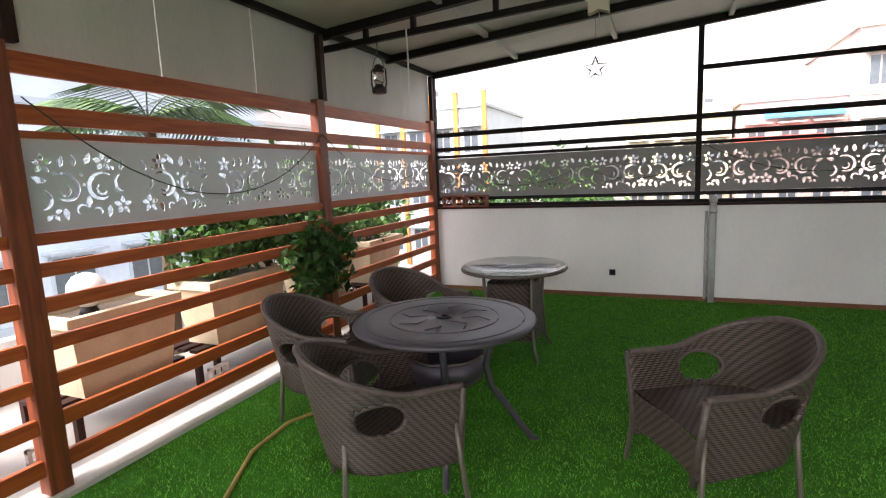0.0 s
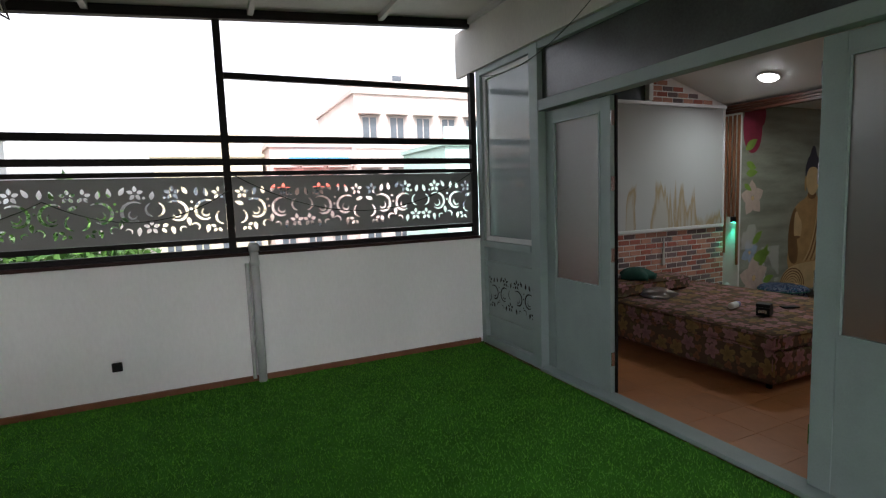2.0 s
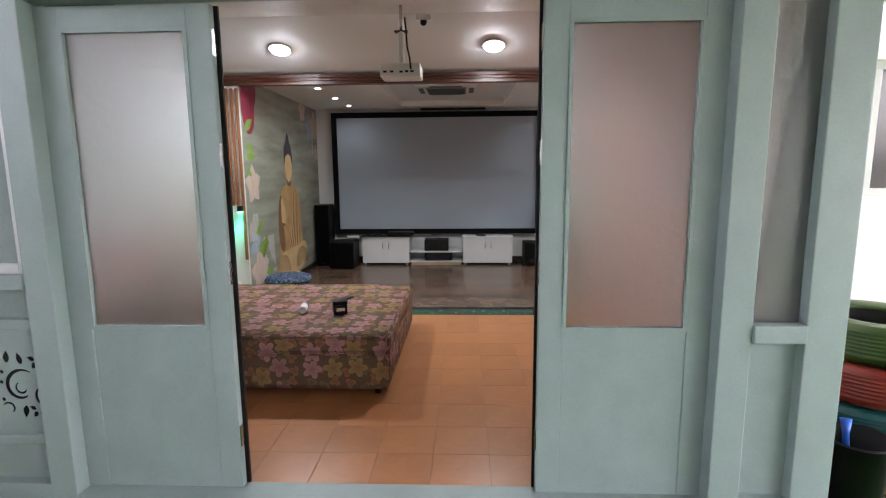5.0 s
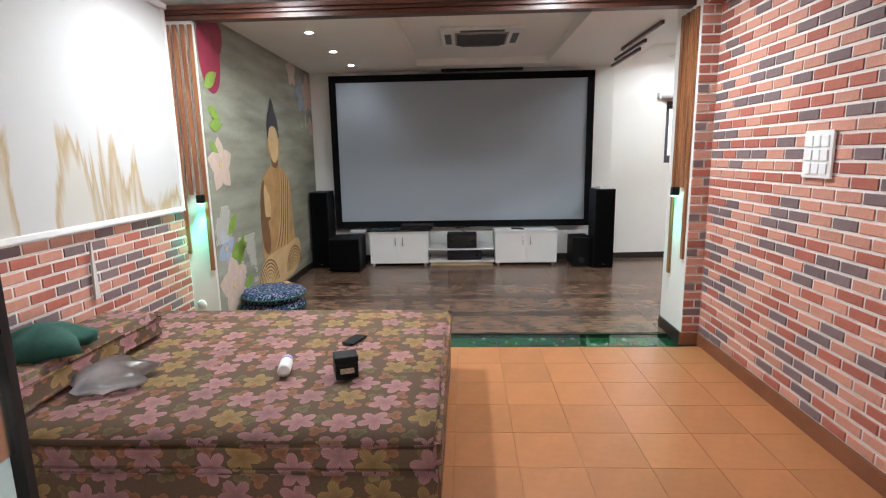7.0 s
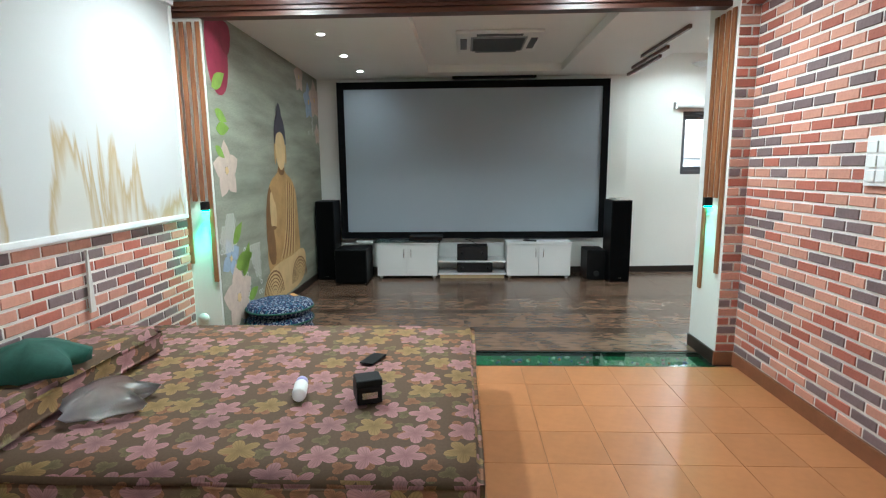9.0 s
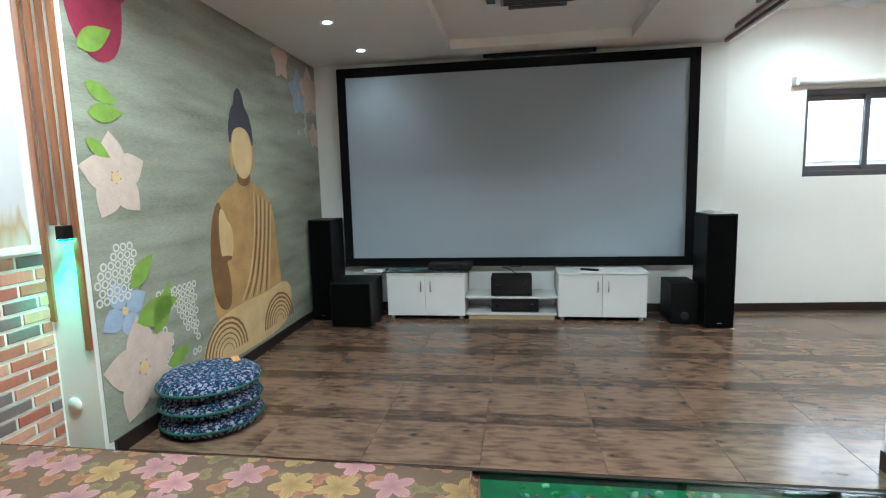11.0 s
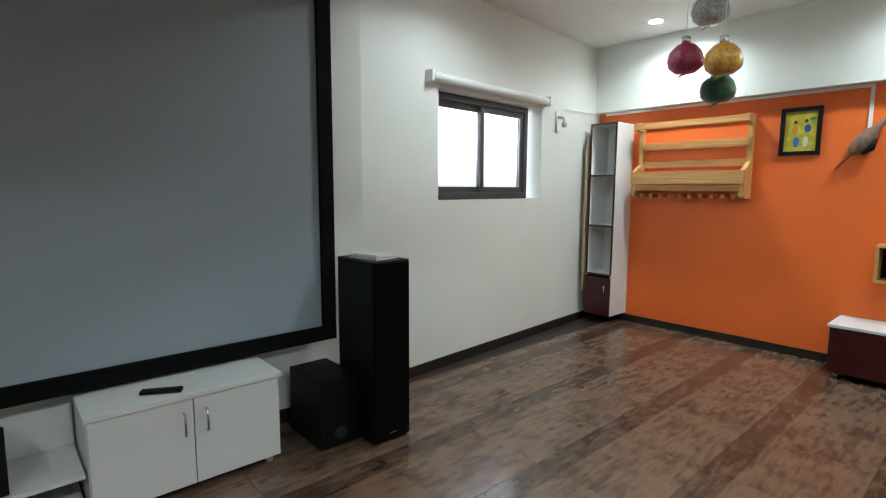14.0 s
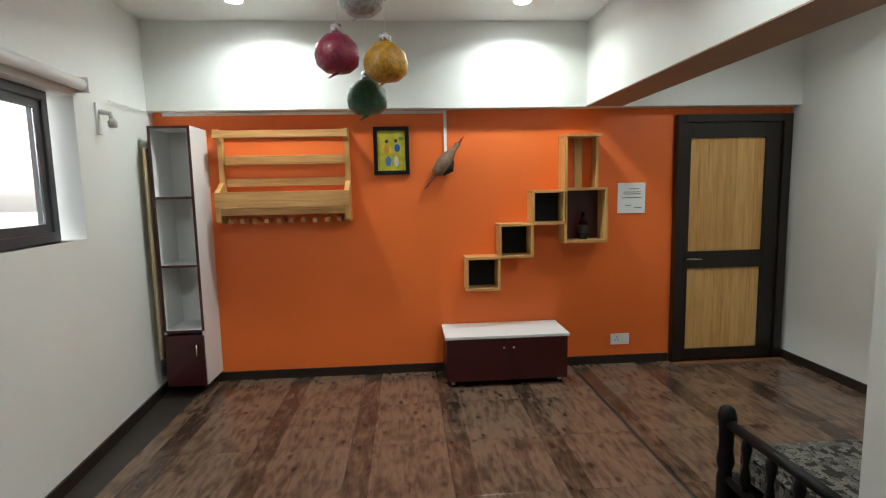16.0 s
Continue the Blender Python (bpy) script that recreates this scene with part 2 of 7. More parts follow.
def mesh_of(name, bm, mat):
    bmesh.ops.recalc_face_normals(bm, faces=bm.faces)
    me = bpy.data.meshes.new(name)
    bm.to_mesh(me)
    bm.free()
    me.materials.append(mat)
    return me


def thing(name, label, category, where=(0, 0, 0), turn=0.0, group="", kind=""):
    ob = new(name)
    ob.empty_display_size = 0.1
    ob.matrix_world = pose(*where, 0, 0, turn)
    return tagged(ob, label, category, group, kind)


def part(name, bm, mat, parent, label="", where=None):
    ob = new(name, mesh_of(name, bm, mat))
    ob.parent = parent
    if where is not None:
        ob.matrix_basis = where
    return tagged(ob, label)


def solo(name, bm, mat, label, category, group="", kind="", where=None):
    ob = new(name, mesh_of(name, bm, mat))
    if where is not None:
        ob.matrix_world = where
    return tagged(ob, label, category, group, kind)


def structure(name, bm, mat, label, category="wall"):
    return solo(name, bm, mat, label, category, kind="structure")


def holed(u0, u1, z0, z1, openings, put):
    """Boxes that fill a wall's face u0..u1, z0..z1 but for openings (u0, u1, z0, z1), put(u0, u1, z0, z1) giving each box's corners."""
    bm = bmesh.new()
    edge = u0
    for a, b, lo, hi in sorted(openings):
        if a > edge:
            add_box(bm, *put(edge, a, z0, z1))
        if lo > z0:
            add_box(bm, *put(a, b, z0, lo))
        if hi < z1:
            add_box(bm, *put(a, b, hi, z1))
        edge = b
    if edge < u1:
        add_box(bm, *put(edge, u1, z0, z1))
    return bm

# ---- terrace: floor, parapet, roof ----
GRASS = material("artificial_grass_base", (0.038, 0.17, 0.013), 0.9, vary=0.35, scale=5, fine=250, bump=0.8, spec=0.2)
structure("floor_side_passage", box((2.53, -2.5, -0.12), (3.8, 2.35, -0.004)), material("grey_cement_floor", (0.1, 0.095, 0.085), 0.8, vary=0.25, scale=3, bump=0.2), "grey cement floor beside the glazed room", "floor")
structure("floor_terrace", box((-2.95, -2.5, -0.12), (2.53, 6.64, 0.0)), GRASS, "green artificial grass carpet on the terrace floor", "floor")
structure("wall_north_parapet", box((-2.95, 6.64, -0.12), (2.56, 6.8, 1.06)), PARAPET, "low white painted parapet wall of the terrace")
structure("wall_south_parapet", box((-2.95, -2.6, -0.12), (3.75, -2.5, 1.06)), PARAPET, "low white painted parapet wall closing the terrace")
structure("baseboard_parapet", box((-2.8, 6.615, 0), (2.5, 6.638, 0.045)), TERRA_TRIM, "dirty red-brown tile edge under the parapet", "skirting")
structure("trim_parapet_cap", box((-2.88, 6.62, 1.06), (2.55, 6.82, 1.085)), BROWN_STEEL, "dark stained capping on the parapet", "trim")


def roof_z(x):
    return 2.76 + 0.068 * (x + 2.88)


structure("ceiling_terrace", prism([(-3.1, roof_z(-3.1) + 0.05), (2.75, roof_z(2.75) + 0.05), (2.75, roof_z(2.75) + 0.07), (-3.1, roof_z(-3.1) + 0.07)], -2.6, 6.85, "y"), ROOF_SHEET, "stained off-white roof sheets above the terrace", "ceiling")
# unseen roof, added to keep sky light off the passage wall
structure("ceiling_side_passage", box((2.76, -2.6, 3.02), (3.95, 2.4, 3.08)), ROOF_SHEET, "plain unseen roof sheet added to shade the side passage", "ceiling")
roof_frame = thing("roof_frame", "dark steel roof frame with truss and purlins under the sheets", "roof frame", kind="structure")


def sloped(x0, x1, y0, y1, drop, tall):
    return prism([(x0, roof_z(x0) - drop), (x1, roof_z(x1) - drop), (x1, roof_z(x1) - drop + tall), (x0, roof_z(x0) - drop + tall)], y0, y1, "y")


for y in (6.7, 5.55, 4.38, 2.5, 0.6, -1.5):
    part("beam", sloped(-2.9, 2.6, y - 0.03, y + 0.03, 0.03, 0.075), BLACK_STEEL, roof_frame)
part("truss_chord", prism([(-2.9, 2.62), (2.6, 2.8), (2.6, 2.85), (-2.9, 2.67)], 4.36, 4.4, "y"), BLACK_STEEL, roof_frame)
for x in (-2.45, -2.0, -1.3, -0.5, 0.4, 1.3):
    part("truss_strut", box((x - 0.02, 4.36, 2.65 + 0.033 * (x + 2.9)), (x + 0.02, 4.4, roof_z(x))), BLACK_STEEL, roof_frame)
for x in (-2.86, -1.75, -0.62, 0.5, 1.6, 2.5):
    part("purlin", box((x - 0.022, -2.5, roof_z(x) + 0.0), (x + 0.022, 6.72, roof_z(x) + 0.05)), BLACK_STEEL if x < -2 else ROOF_SHEET, roof_frame)

# ---- north railing: posts, rails, cut-out panel ----
railing = thing("railing", "dark steel railing with grey floral cut-out panel on the parapet", "railing", (0, 6.73, 0), kind="structure")
for x, top in ((-2.88, 2.74), (0.24, 2.95), (2.53, 3.08)):
    part("post", box((x - 0.028, -0.028, 1.06), (x + 0.028, 0.028, top)), BLACK_STEEL, railing)
for z, x0, x1, h in ((1.105, -2.85, 2.5, 0.022), (1.19, -2.85, 2.5, 0.02), (1.735, -2.85, 2.5, 0.018), (1.83, -2.85, 2.5, 0.026), (2.015, -2.85, 2.5, 0.028), (2.52, 0.27, 2.5, 0.024)):
    part("rail", box((x0, -0.02, z - h), (x1, 0.02, z + h)), BLACK_STEEL, railing)


# cut-out panels: a sheet with flowers, leaves and scrolls sawn out of it
def petal(cx, cy, ang, length, width, steps=7):
    out = []
    for side in (1, -1):
        rng = range(steps) if side == 1 else range(steps, 0, -1)
        for i in rng:
            s = i / steps
            u, v = s * length, side * width * 0.5 * math.sin(math.pi * s ** 0.8)
            out.append((cx + u * math.cos(ang) - v * math.sin(ang), cy + u * math.sin(ang) + v * math.cos(ang)))
    return out


def scroll(cx, cy, r, a0, a1, width, steps=14, shrink=0.45):
    """A crescent that curls inwards and tapers to both ends."""
    outer, inner = [], []
    for i in range(steps + 1):
        s = i / steps
        a, rr, w = a0 + (a1 - a0) * s, r * (1 - shrink * s), width * (0.12 + math.sin(math.pi * min(1, s * 0.92 + 0.04)) ** 0.8)
        outer.append((cx + (rr + w / 2) * math.cos(a), cy + (rr + w / 2) * math.sin(a)))
        inner.append((cx + (rr - w / 2) * math.cos(a), cy + (rr - w / 2) * math.sin(a)))
    return outer + inner[::-1]


def motif(cx, cy, h, flip, out, room):
    """Adds one spray of flowers and scrolls, h high, to the outlines out; a shape that would touch another or leave the room is left out."""
    f = -1 if flip else 1

    def put(shape):
        pts = [(cx + f * x * h, cy + y * h) for x, y in shape]
        gap = 0.005
        xs, ys = [p[0] for p in pts], [p[1] for p in pts]
        if min(xs) < gap or max(xs) > room[0] - gap or min(ys) < gap or max(ys) > room[1] - gap:
            return
        for lo_x, hi_x, lo_y, hi_y, other in out:
            if lo_x - gap > max(xs) or hi_x + gap < min(xs) or lo_y - gap > max(ys) or hi_y + gap < min(ys):
                continue
            if any((px - qx) ** 2 + (py - qy) ** 2 < gap * gap for px, py in pts for qx, qy in other):
                return
            if inside(pts[0], other) or inside(other[0], pts):
                return
        out.append((min(xs), max(xs), min(ys), max(ys), pts))

    put(scroll(-0.27, -0.06, 0.24, radians(125), radians(-120), 0.052, 22, 0.4))
    put(scroll(0.27, -0.06, 0.24, radians(55), radians(300), 0.052, 22, 0.4))
    put(scroll(-0.27, -0.08, 0.085, radians(60), radians(-170), 0.03, 14, 0.3))
    put(scroll(0.27, -0.08, 0.085, radians(120), radians(350), 0.03, 14, 0.3))
    put(scroll(0.02, 0.1, 0.16, radians(250), radians(130), 0.037, 14, 0.1))
    put(scroll(-0.6, -0.2, 0.16, radians(60), radians(-80), 0.037, 14, 0.2))
    put(scroll(0.62, 0.0, 0.15, radians(110), radians(260), 0.037, 14, 0.2))
    put(scroll(-0.06, -0.37, 0.09, radians(30), radians(230), 0.03, 12, 0.3))
    put(scroll(0.17, -0.41, 0.07, radians(150), radians(-40), 0.028, 12, 0.3))
    for x, y, r in ((0.32, 0.33, 0.12), (0.56, -0.33, 0.12), (-0.46, -0.38, 0.1), (-0.52, 0.3, 0.11)):
        for k in range(5):
            a = k * math.tau / 5 + 0.3
            put(petal(x + 0.03 * math.cos(a), y + 0.03 * math.sin(a), a, r, r * 0.62, 6))
    for a, (x, y) in ((75, (-0.3, 0.24)), (95, (-0.1, 0.26)), (60, (0.06, 0.3)), (115, (-0.36, 0.22)), (35, (0.46, 0.12)), (-80, (-0.3, -0.32)), (-100, (0.36, -0.32)), (160, (-0.5, 0.06)), (75, (0.58, 0.2)), (-95, (0.06, -0.16)), (100, (0.2, 0.16)), (60, (-0.16, 0.2))):
        put(petal(x, y, radians(a), 0.18, 0.085))
    for x, y in ((0.0, 0.0), (-0.02, 0.14), (0.46, 0.24), (-0.44, 0.14), (0.0, -0.24)):
        put([(x + 0.028 * math.cos(k * math.tau / 8), y + 0.028 * math.sin(k * math.tau / 8)) for k in range(8)])


def inside(p, poly):
    hit, j = False, len(poly) - 1
    for i, (x, y) in enumerate(poly):
        u, v = poly[j]
        if (y > p[1]) != (v > p[1]) and p[0] < (u - x) * (p[1] - y) / (v - y) + x:
            hit = not hit
        j = i
    return hit


def cut_panel(name, width, height, motifs, mat, parent, where, label=""):
    """A sheet width x height in its own xz plane with outlines cut through it."""
    curve = bpy.data.curves.new(name, "CURVE")
    curve.dimensions, curve.fill_mode, curve.extrude = "2D", "BOTH", 0.0015
    rim = [(0, 0), (width, 0), (width, height), (0, height)]
    for outline in [rim, *motifs]:
        sp = curve.splines.new("POLY")
        sp.points.add(len(outline) - 1)
        for p, (x, y) in zip(sp.points, outline):
            p.co = (x, y, 0, 1)
        sp.use_cyclic_u = True
    tmp = bpy.data.objects.new(name, curve)
    me = bpy.data.meshes.new_from_object(tmp)
    bpy.data.objects.remove(tmp)
    me.materials.clear()
    me.materials.append(mat)
    me.transform(Matrix.Rotation(radians(90), 4, "X"))
    ob = new(name, me)
    ob.parent = parent
    ob.matrix_basis = where
    return tagged(ob, label)


PANEL_GREY = material("grey_panel_paint", (0.24, 0.24, 0.245), 0.45, vary=0.08, scale=3, bump=0.03)
PANEL_PALE = material("pale_panel_paint", (0.6, 0.62, 0.65), 0.4, vary=0.08, scale=2, bump=0.03)


def sprays(width, height, count, size):
    """Sprays side by side, each the mirror of its neighbour."""
    out = []
    step = width / count
    for i in range(count):
        motif(step * (i + 0.5), height / 2, size, i % 2, out, (width, height))
    return [o[4] for o in out]


for x0, x1, n in ((-2.85, 0.21, 6), (0.27, 2.5, 4)):
    cut_panel("cut_out_panel", x1 - x0, 0.5, sprays(x1 - x0, 0.5, n, 0.4), PANEL_GREY, railing, pose(x0, 0, 1.212), "grey sheet with floral cut-outs")

# ---- west fence ----
fence = thing("fence", "orange-brown slatted fence with pale floral panel and board above", "fence", (-2.88, 0, 0), kind="structure")
FENCE_POSTS = (-0.6, 1.82, 4.22, 6.58)
for y in FENCE_POSTS:
    part("post", box((-0.05, y - 0.055, 0.0), (0.035, y + 0.055, 2.2), 0.006), FENCE_POST, fence)
    part("upper_post", box((-0.03, y + 0.06, 2.2), (0.02, y + 0.12, roof_z(-2.88))), BROWN_STEEL, fence)
for z0, z1 in ((2.06, 2.16), (1.83, 1.92), (1.765, 1.8), (1.255, 1.315), (1.1, 1.17), (0.925, 1.0), (0.735, 0.805), (0.55, 0.62), (0.345, 0.425), (0.13, 0.215)):
    for a, b in zip(FENCE_POSTS, FENCE_POSTS[1:]):
        part("slat", box((-0.012, a + 0.055, z0), (0.02, b - 0.055, z1), 0.004), FENCE_WOOD, fence)
for a, b, n in ((-0.6, 1.82, 4), (1.82, 4.22, 4), (4.22, 6.58, 4)):
    w = b - a - 0.11
    cut_panel("cut_out_panel", w, 0.45, sprays(w, 0.45, n, 0.36), PANEL_PALE, fence, pose(-0.02, b - 0.055, 1.315, 0, 0, -90), "pale grey sheet with floral cut-outs")
    for lo, hi in ((a + 0.06, (a + b) / 2 - 0.3), ((a + b) / 2 - 0.292, (a + b) / 2 + 0.5), ((a + b) / 2 + 0.508, b + 0.06)):
        part("weather_board", box((-0.045, lo, 2.16), (-0.033, hi, roof_z(-2.88) + 0.03)), BOARD, fence, "stained off-white cladding board")
structure("trim_fence_kerb", box((-3.0, -2.5, -0.12), (-2.8, 6.64, 0.03)), BOARD, "grubby pale kerb under the slatted fence", "kerb")

# ---- glazed front of the room ----
front = thing("glazed_front", "grey-green painted timber front with frosted glass panes and open doorway", "shop front", (2.56, 0, 0), kind="structure")


def bar(name, y0, y1, z0, z1, x0=-0.03, x1=0.07, bevel=0.006, mat=GREY_PAINT, label=""):
    return part(name, box((x0, y0, z0), (x1, y1, z1), bevel), mat, front, label)


# uprights
bar("post", 6.56, 6.64, 0, 2.68)
bar("post", 5.62, 5.74, 0, 2.68, -0.035, 0.075)
bar("post", 2.71, 2.84, 0, 2.68, -0.035, 0.075)
bar("post", 2.34, 2.5, 0, 2.68, -0.035, 0.12)
# rails
bar("head_rail", 2.84, 5.62, 2.14, 2.225)
bar("head_rail", 2.5, 2.71, 2.14, 2.225)
bar("top_rail", 2.84, 5.62, 2.62, 2.68)
bar("top_rail", 2.5, 2.71, 2.62, 2.68)
bar("top_rail", 5.74, 6.56, 2.62, 2.68)
bar("sill_rail", 5.74, 6.56, 0.98, 1.04, -0.045)
bar("sill_rail", 2.5, 2.71, 0.76, 0.835, -0.05)
bar("mid_rail", 5.74, 6.56, 0.79, 0.84, -0.01)
bar("low_rail", 5.74, 6.56, 0.26, 0.3, -0.01)
bar("bottom_rail", 5.74, 6.56, 0.0, 0.08)
bar("bottom_rail", 2.5, 2.71, 0.0, 0.06)
bar("threshold", 2.84, 5.62, 0.0, 0.03, -0.05, 0.09)
# panes and lower panels
part("pane", box((0.015, 2.84, 2.225), (0.021, 5.62, 2.62)), SMOKY, front, "dark smoky glass over the doors")
part("pane", box((0.015, 2.5, 2.225), (0.021, 2.71, 2.62)), SMOKY, front)
part("pane", box((0.02, 2.5, 0.835), (0.026, 2.71, 2.14)), FROST, front)
part("pane", box((0.02, 5.78, 1.08), (0.026, 6.52, 2.58)), REFLECT_GLASS, front, "clear glass with a pale reflection in its colour")
WIN_WHITE = material("white_window_frame", (0.6, 0.61, 0.6), 0.45, vary=0.08, bump=0.05)
for y0, y1, z0, z1 in ((5.74, 5.785, 1.04, 2.62), (6.515, 6.56, 1.04, 2.62), (5.785, 6.515, 1.04, 1.085), (5.785, 6.515, 2.575, 2.62)):
    bar("window_frame", y0, y1, z0, z1, 0.0, 0.05, 0.004, WIN_WHITE, "white window frame")
part("lower_panel", box((0.02, 5.74, 0.84), (0.03, 6.56, 0.98)), GREY_PAINT, front)
part("lower_panel", box((0.02, 5.74, 0.08), (0.03, 6.56, 0.26)), GREY_PAINT, front)
part("lower_panel", box((0.02, 2.5, 0.06), (0.03, 2.71, 0.76)), GREY_PAINT, front)
cut_panel("cut_out_panel", 0.82, 0.49, sprays(0.82, 0.49, 2, 0.34), GREY_PAINT, front, pose(0.012, 6.56, 0.3, 0, 0, -90), "grey sheet with floral cut-outs")
part("backing", box((0.016, 5.74, 0.3), (0.022, 6.56, 0.79)), BLACK, front, "dark board behind the cut-outs")
pole = thing("leaning_pole", "dark slim pole leaning behind the frosted side pane", "pole", (2.647, 0, 0))
part("shaft", tube([(0, 2.76, 0.012), (0, 2.52, 2.03)], 0.011, 10), BLACK_STEEL, pole)
part("foot", tube([(0, 2.7615, 0.0), (0, 2.759, 0.02)], 0.012, 10), BLACK_STEEL, pole)
structure("wall_fascia", box((2.5, 2.3, 2.68), (2.54, 7.0, 3.12)), BOARD, "off-white fascia board above the glazed front", "fascia")


def leaf(name, y0, y1, label):
    """A door leaf with a tall frosted pane, standing in the plane of the front."""
    door = thing(name, label, "door", (2.6, y0, 0.032), kind="structure")
    w = y1 - y0
    for a, b in ((0, 0.1), (w - 0.1, w)):
        part("stile", box((0, a, 0), (0.04, b, 2.1), 0.004), GREY_PAINT, door)
    part("top_rail", box((0, 0.1, 2.01), (0.04, w - 0.1, 2.1), 0.003), GREY_PAINT, door)
    part("lower_panel", box((0.004, 0.1, 0.0), (0.036, w - 0.1, 0.75), 0.003), GREY_PAINT, door)
    for a, b, lo, hi in ((0.1, 0.115, 0.75, 2.01), (w - 0.115, w - 0.1, 0.75, 2.01), (0.115, w - 0.115, 0.75, 0.768), (0.115, w - 0.115, 1.995, 2.01)):
        part("bead", box((-0.006, a, lo), (0.03, b, hi)), GREY_PAINT, door)
    part("pane", box((0.016, 0.115, 0.768), (0.021, w - 0.115, 1.995)), FROST, door, "frosted hammered glass")
    return door


leaf_n = leaf("door_1", 4.89, 5.62, "grey-green half-glazed door leaf beside the open doorway")
leaf_s = leaf("door_2", 2.84, 3.56, "wide grey-green half-glazed door leaf beside the open doorway")
for door, y in ((leaf_n, -0.006), (leaf_s, 0.72)):
    for z in (0.2, 0.95, 1.45, 1.9):
        part("hinge", box((0.004, y, z), (0.05, y + 0.006, z + 0.1)), CHROME, door, "dull steel hinge")
    part("edge_strip", box((0.042, y - 0.01, 0.0), (0.055, y + 0.012, 2.1)), BLACK_STEEL, door, "dark folded door edge")

# ---- brick-papered room ----
TERRA = material("terracotta_floor_grout", (0.25, 0.115, 0.05), 0.5, vary=0.15, scale=5, bump=0.1)
structure("floor_brick_room", box((2.5, 2.35, -0.12), (5.59, 6.6, 0.0)), TERRA, "terracotta tiled floor of the brick room", "floor")
structure("wall_brick_north", holed(2.66, 5.9, 0, 2.9, [(3.2, 5.74, 1.03, 2.38)], lambda a, b, lo, hi: ((a, 6.35, lo), (b, 6.5, hi))), MORTAR, "red brick-patterned wall with pale joints under the window")
structure("wall_brick_south", box((2.66, 2.42, 0), (5.63, 2.6, 2.9)), MORTAR, "red brick-patterned wall with pale joints")
structure("baseboard_brick_north", box((2.66, 6.335, 0), (5.74, 6.35, 0.08)), TERRA_TRIM, "terracotta tile skirting", "skirting")
structure("baseboard_brick_south", boxes(((2.66, 2.6, 0), (5.615, 2.615, 0.09)), ((5.615, 2.6, 0), (5.629, 2.737, 0.09))), TERRA_TRIM, "terracotta tile skirting", "skirting")
structure("ceiling_brick_room_slope", prism([(4.8, 2.705), (5.83, 2.41), (5.83, 2.455), (4.8, 2.75)], 2.42, 6.5, "y"), CEILING, "white sloping ceiling above the opening", "ceiling")
structure("ceiling_brick_room", prism([(2.6, 2.54), (4.8, 2.705), (4.8, 2.75), (2.6, 2.6)], 2.42, 6.5, "y"), DIRTY_CEILING, "grubby beige ceiling board", "ceiling")
structure("wall_over_front", box((2.64, 2.42, 2.46), (2.66, 6.5, 2.8)), BOARD, "board closing the gap above the glazed front")

# opening between the rooms
beam = thing("opening_beam", "dark red-brown veneered beam across the opening", "beam", (5.7, 0, 0), kind="structure")
for z0, z1, x in ((2.385, 2.415, 0.0), (2.36, 2.382, 0.015), (2.325, 2.357, 0.03)):
    part("strip", box((x, 2.6, z0), (0.12, 6.35, z1)), BEAM_WOOD, beam)
structure("wall_opening_lintel", box((5.83, 2.25, 2.4), (6.0, 6.4, 2.9)), WHITE_WALL, "white lintel above the opening")
structure("pier_north", box((5.75, 6.158, 0), (5.8, 6.36, 2.42)), WHITE_WALL, "white pier beside the painted wall", "pier")
structure("pier_south", box((5.63, 2.6, 0), (6.03, 2.725, 2.42)), WHITE_WALL, "white pier beside the opening", "pier")
structure("pier_south_back", box((5.63, 2.25, 0), (6.03, 2.6, 2.9)), WHITE_WALL, "white pier between the rooms", "pier")
structure("baseboard_pier", box((5.63, 2.725, 0), (6.03, 2.737, 0.09)), DARK_TRIM, "dark tile skirting round the pier", "skirting")

# ---- screen room and orange room ----
WOODGROUT = material("dark_tile_grout", (0.03, 0.022, 0.017), 0.5, vary=0.2, scale=6, bump=0.05)
structure("floor_screen_room", box((5.85, -0.7, -0.12), (9.1, 6.4, 0.0)), WOODGROUT, "glossy dark brown wood-look tiled floor", "floor")
structure("floor_orange_room", box((3.86, -0.7, -0.12), (5.85, 2.42, 0.0)), WOODGROUT, "glossy dark brown wood-look tiled floor", "floor")
structure("floor_strip_bed", box((5.59, 2.42, -0.12), (5.85, 6.5, -0.055)), DARK_TRIM, "dark bed under the glass strip", "floor")
ob = structure("wall_mural", box((5.8, 6.15, 0), (8.8, 6.36, 2.9)), WHITE_WALL, "wall that carries the painted mural")
# this wall stands slightly askew
ASKEW = pose(5.78, 6.155, 0, 0, 0, 1.3) @ pose(-5.78, -6.15, 0)
ob.matrix_world = ASKEW
structure("wall_screen", box((8.72, 2.42, 0), (8.9, 6.3, 2.9)), WHITE_WALL, "white wall behind the projection screen")
structure("wall_orange", box((3.86, -0.75, 0), (9.2, -0.6, 2.06)), ORANGE, "bright orange painted wall")
structure("wall_orange_upper", box((3.86, -0.75, 2.06), (9.2, -0.5, 2.9)), WHITE_WALL, "white band of wall above the orange paint")
structure("wall_west_orange_room", holed(-0.6, 2.42, 0, 2.9, [(1.0, 1.7, 1.28, 2.1)], lambda a, b, lo, hi: ((3.8, a, lo), (4.06, b, hi))), WHITE_WALL, "white wall with a small sliding window")
structure("wall_back_orange_room", box((4.06, 2.3, 0), (5.63, 2.42, 2.9)), WHITE_WALL, "white wall behind the brick room")
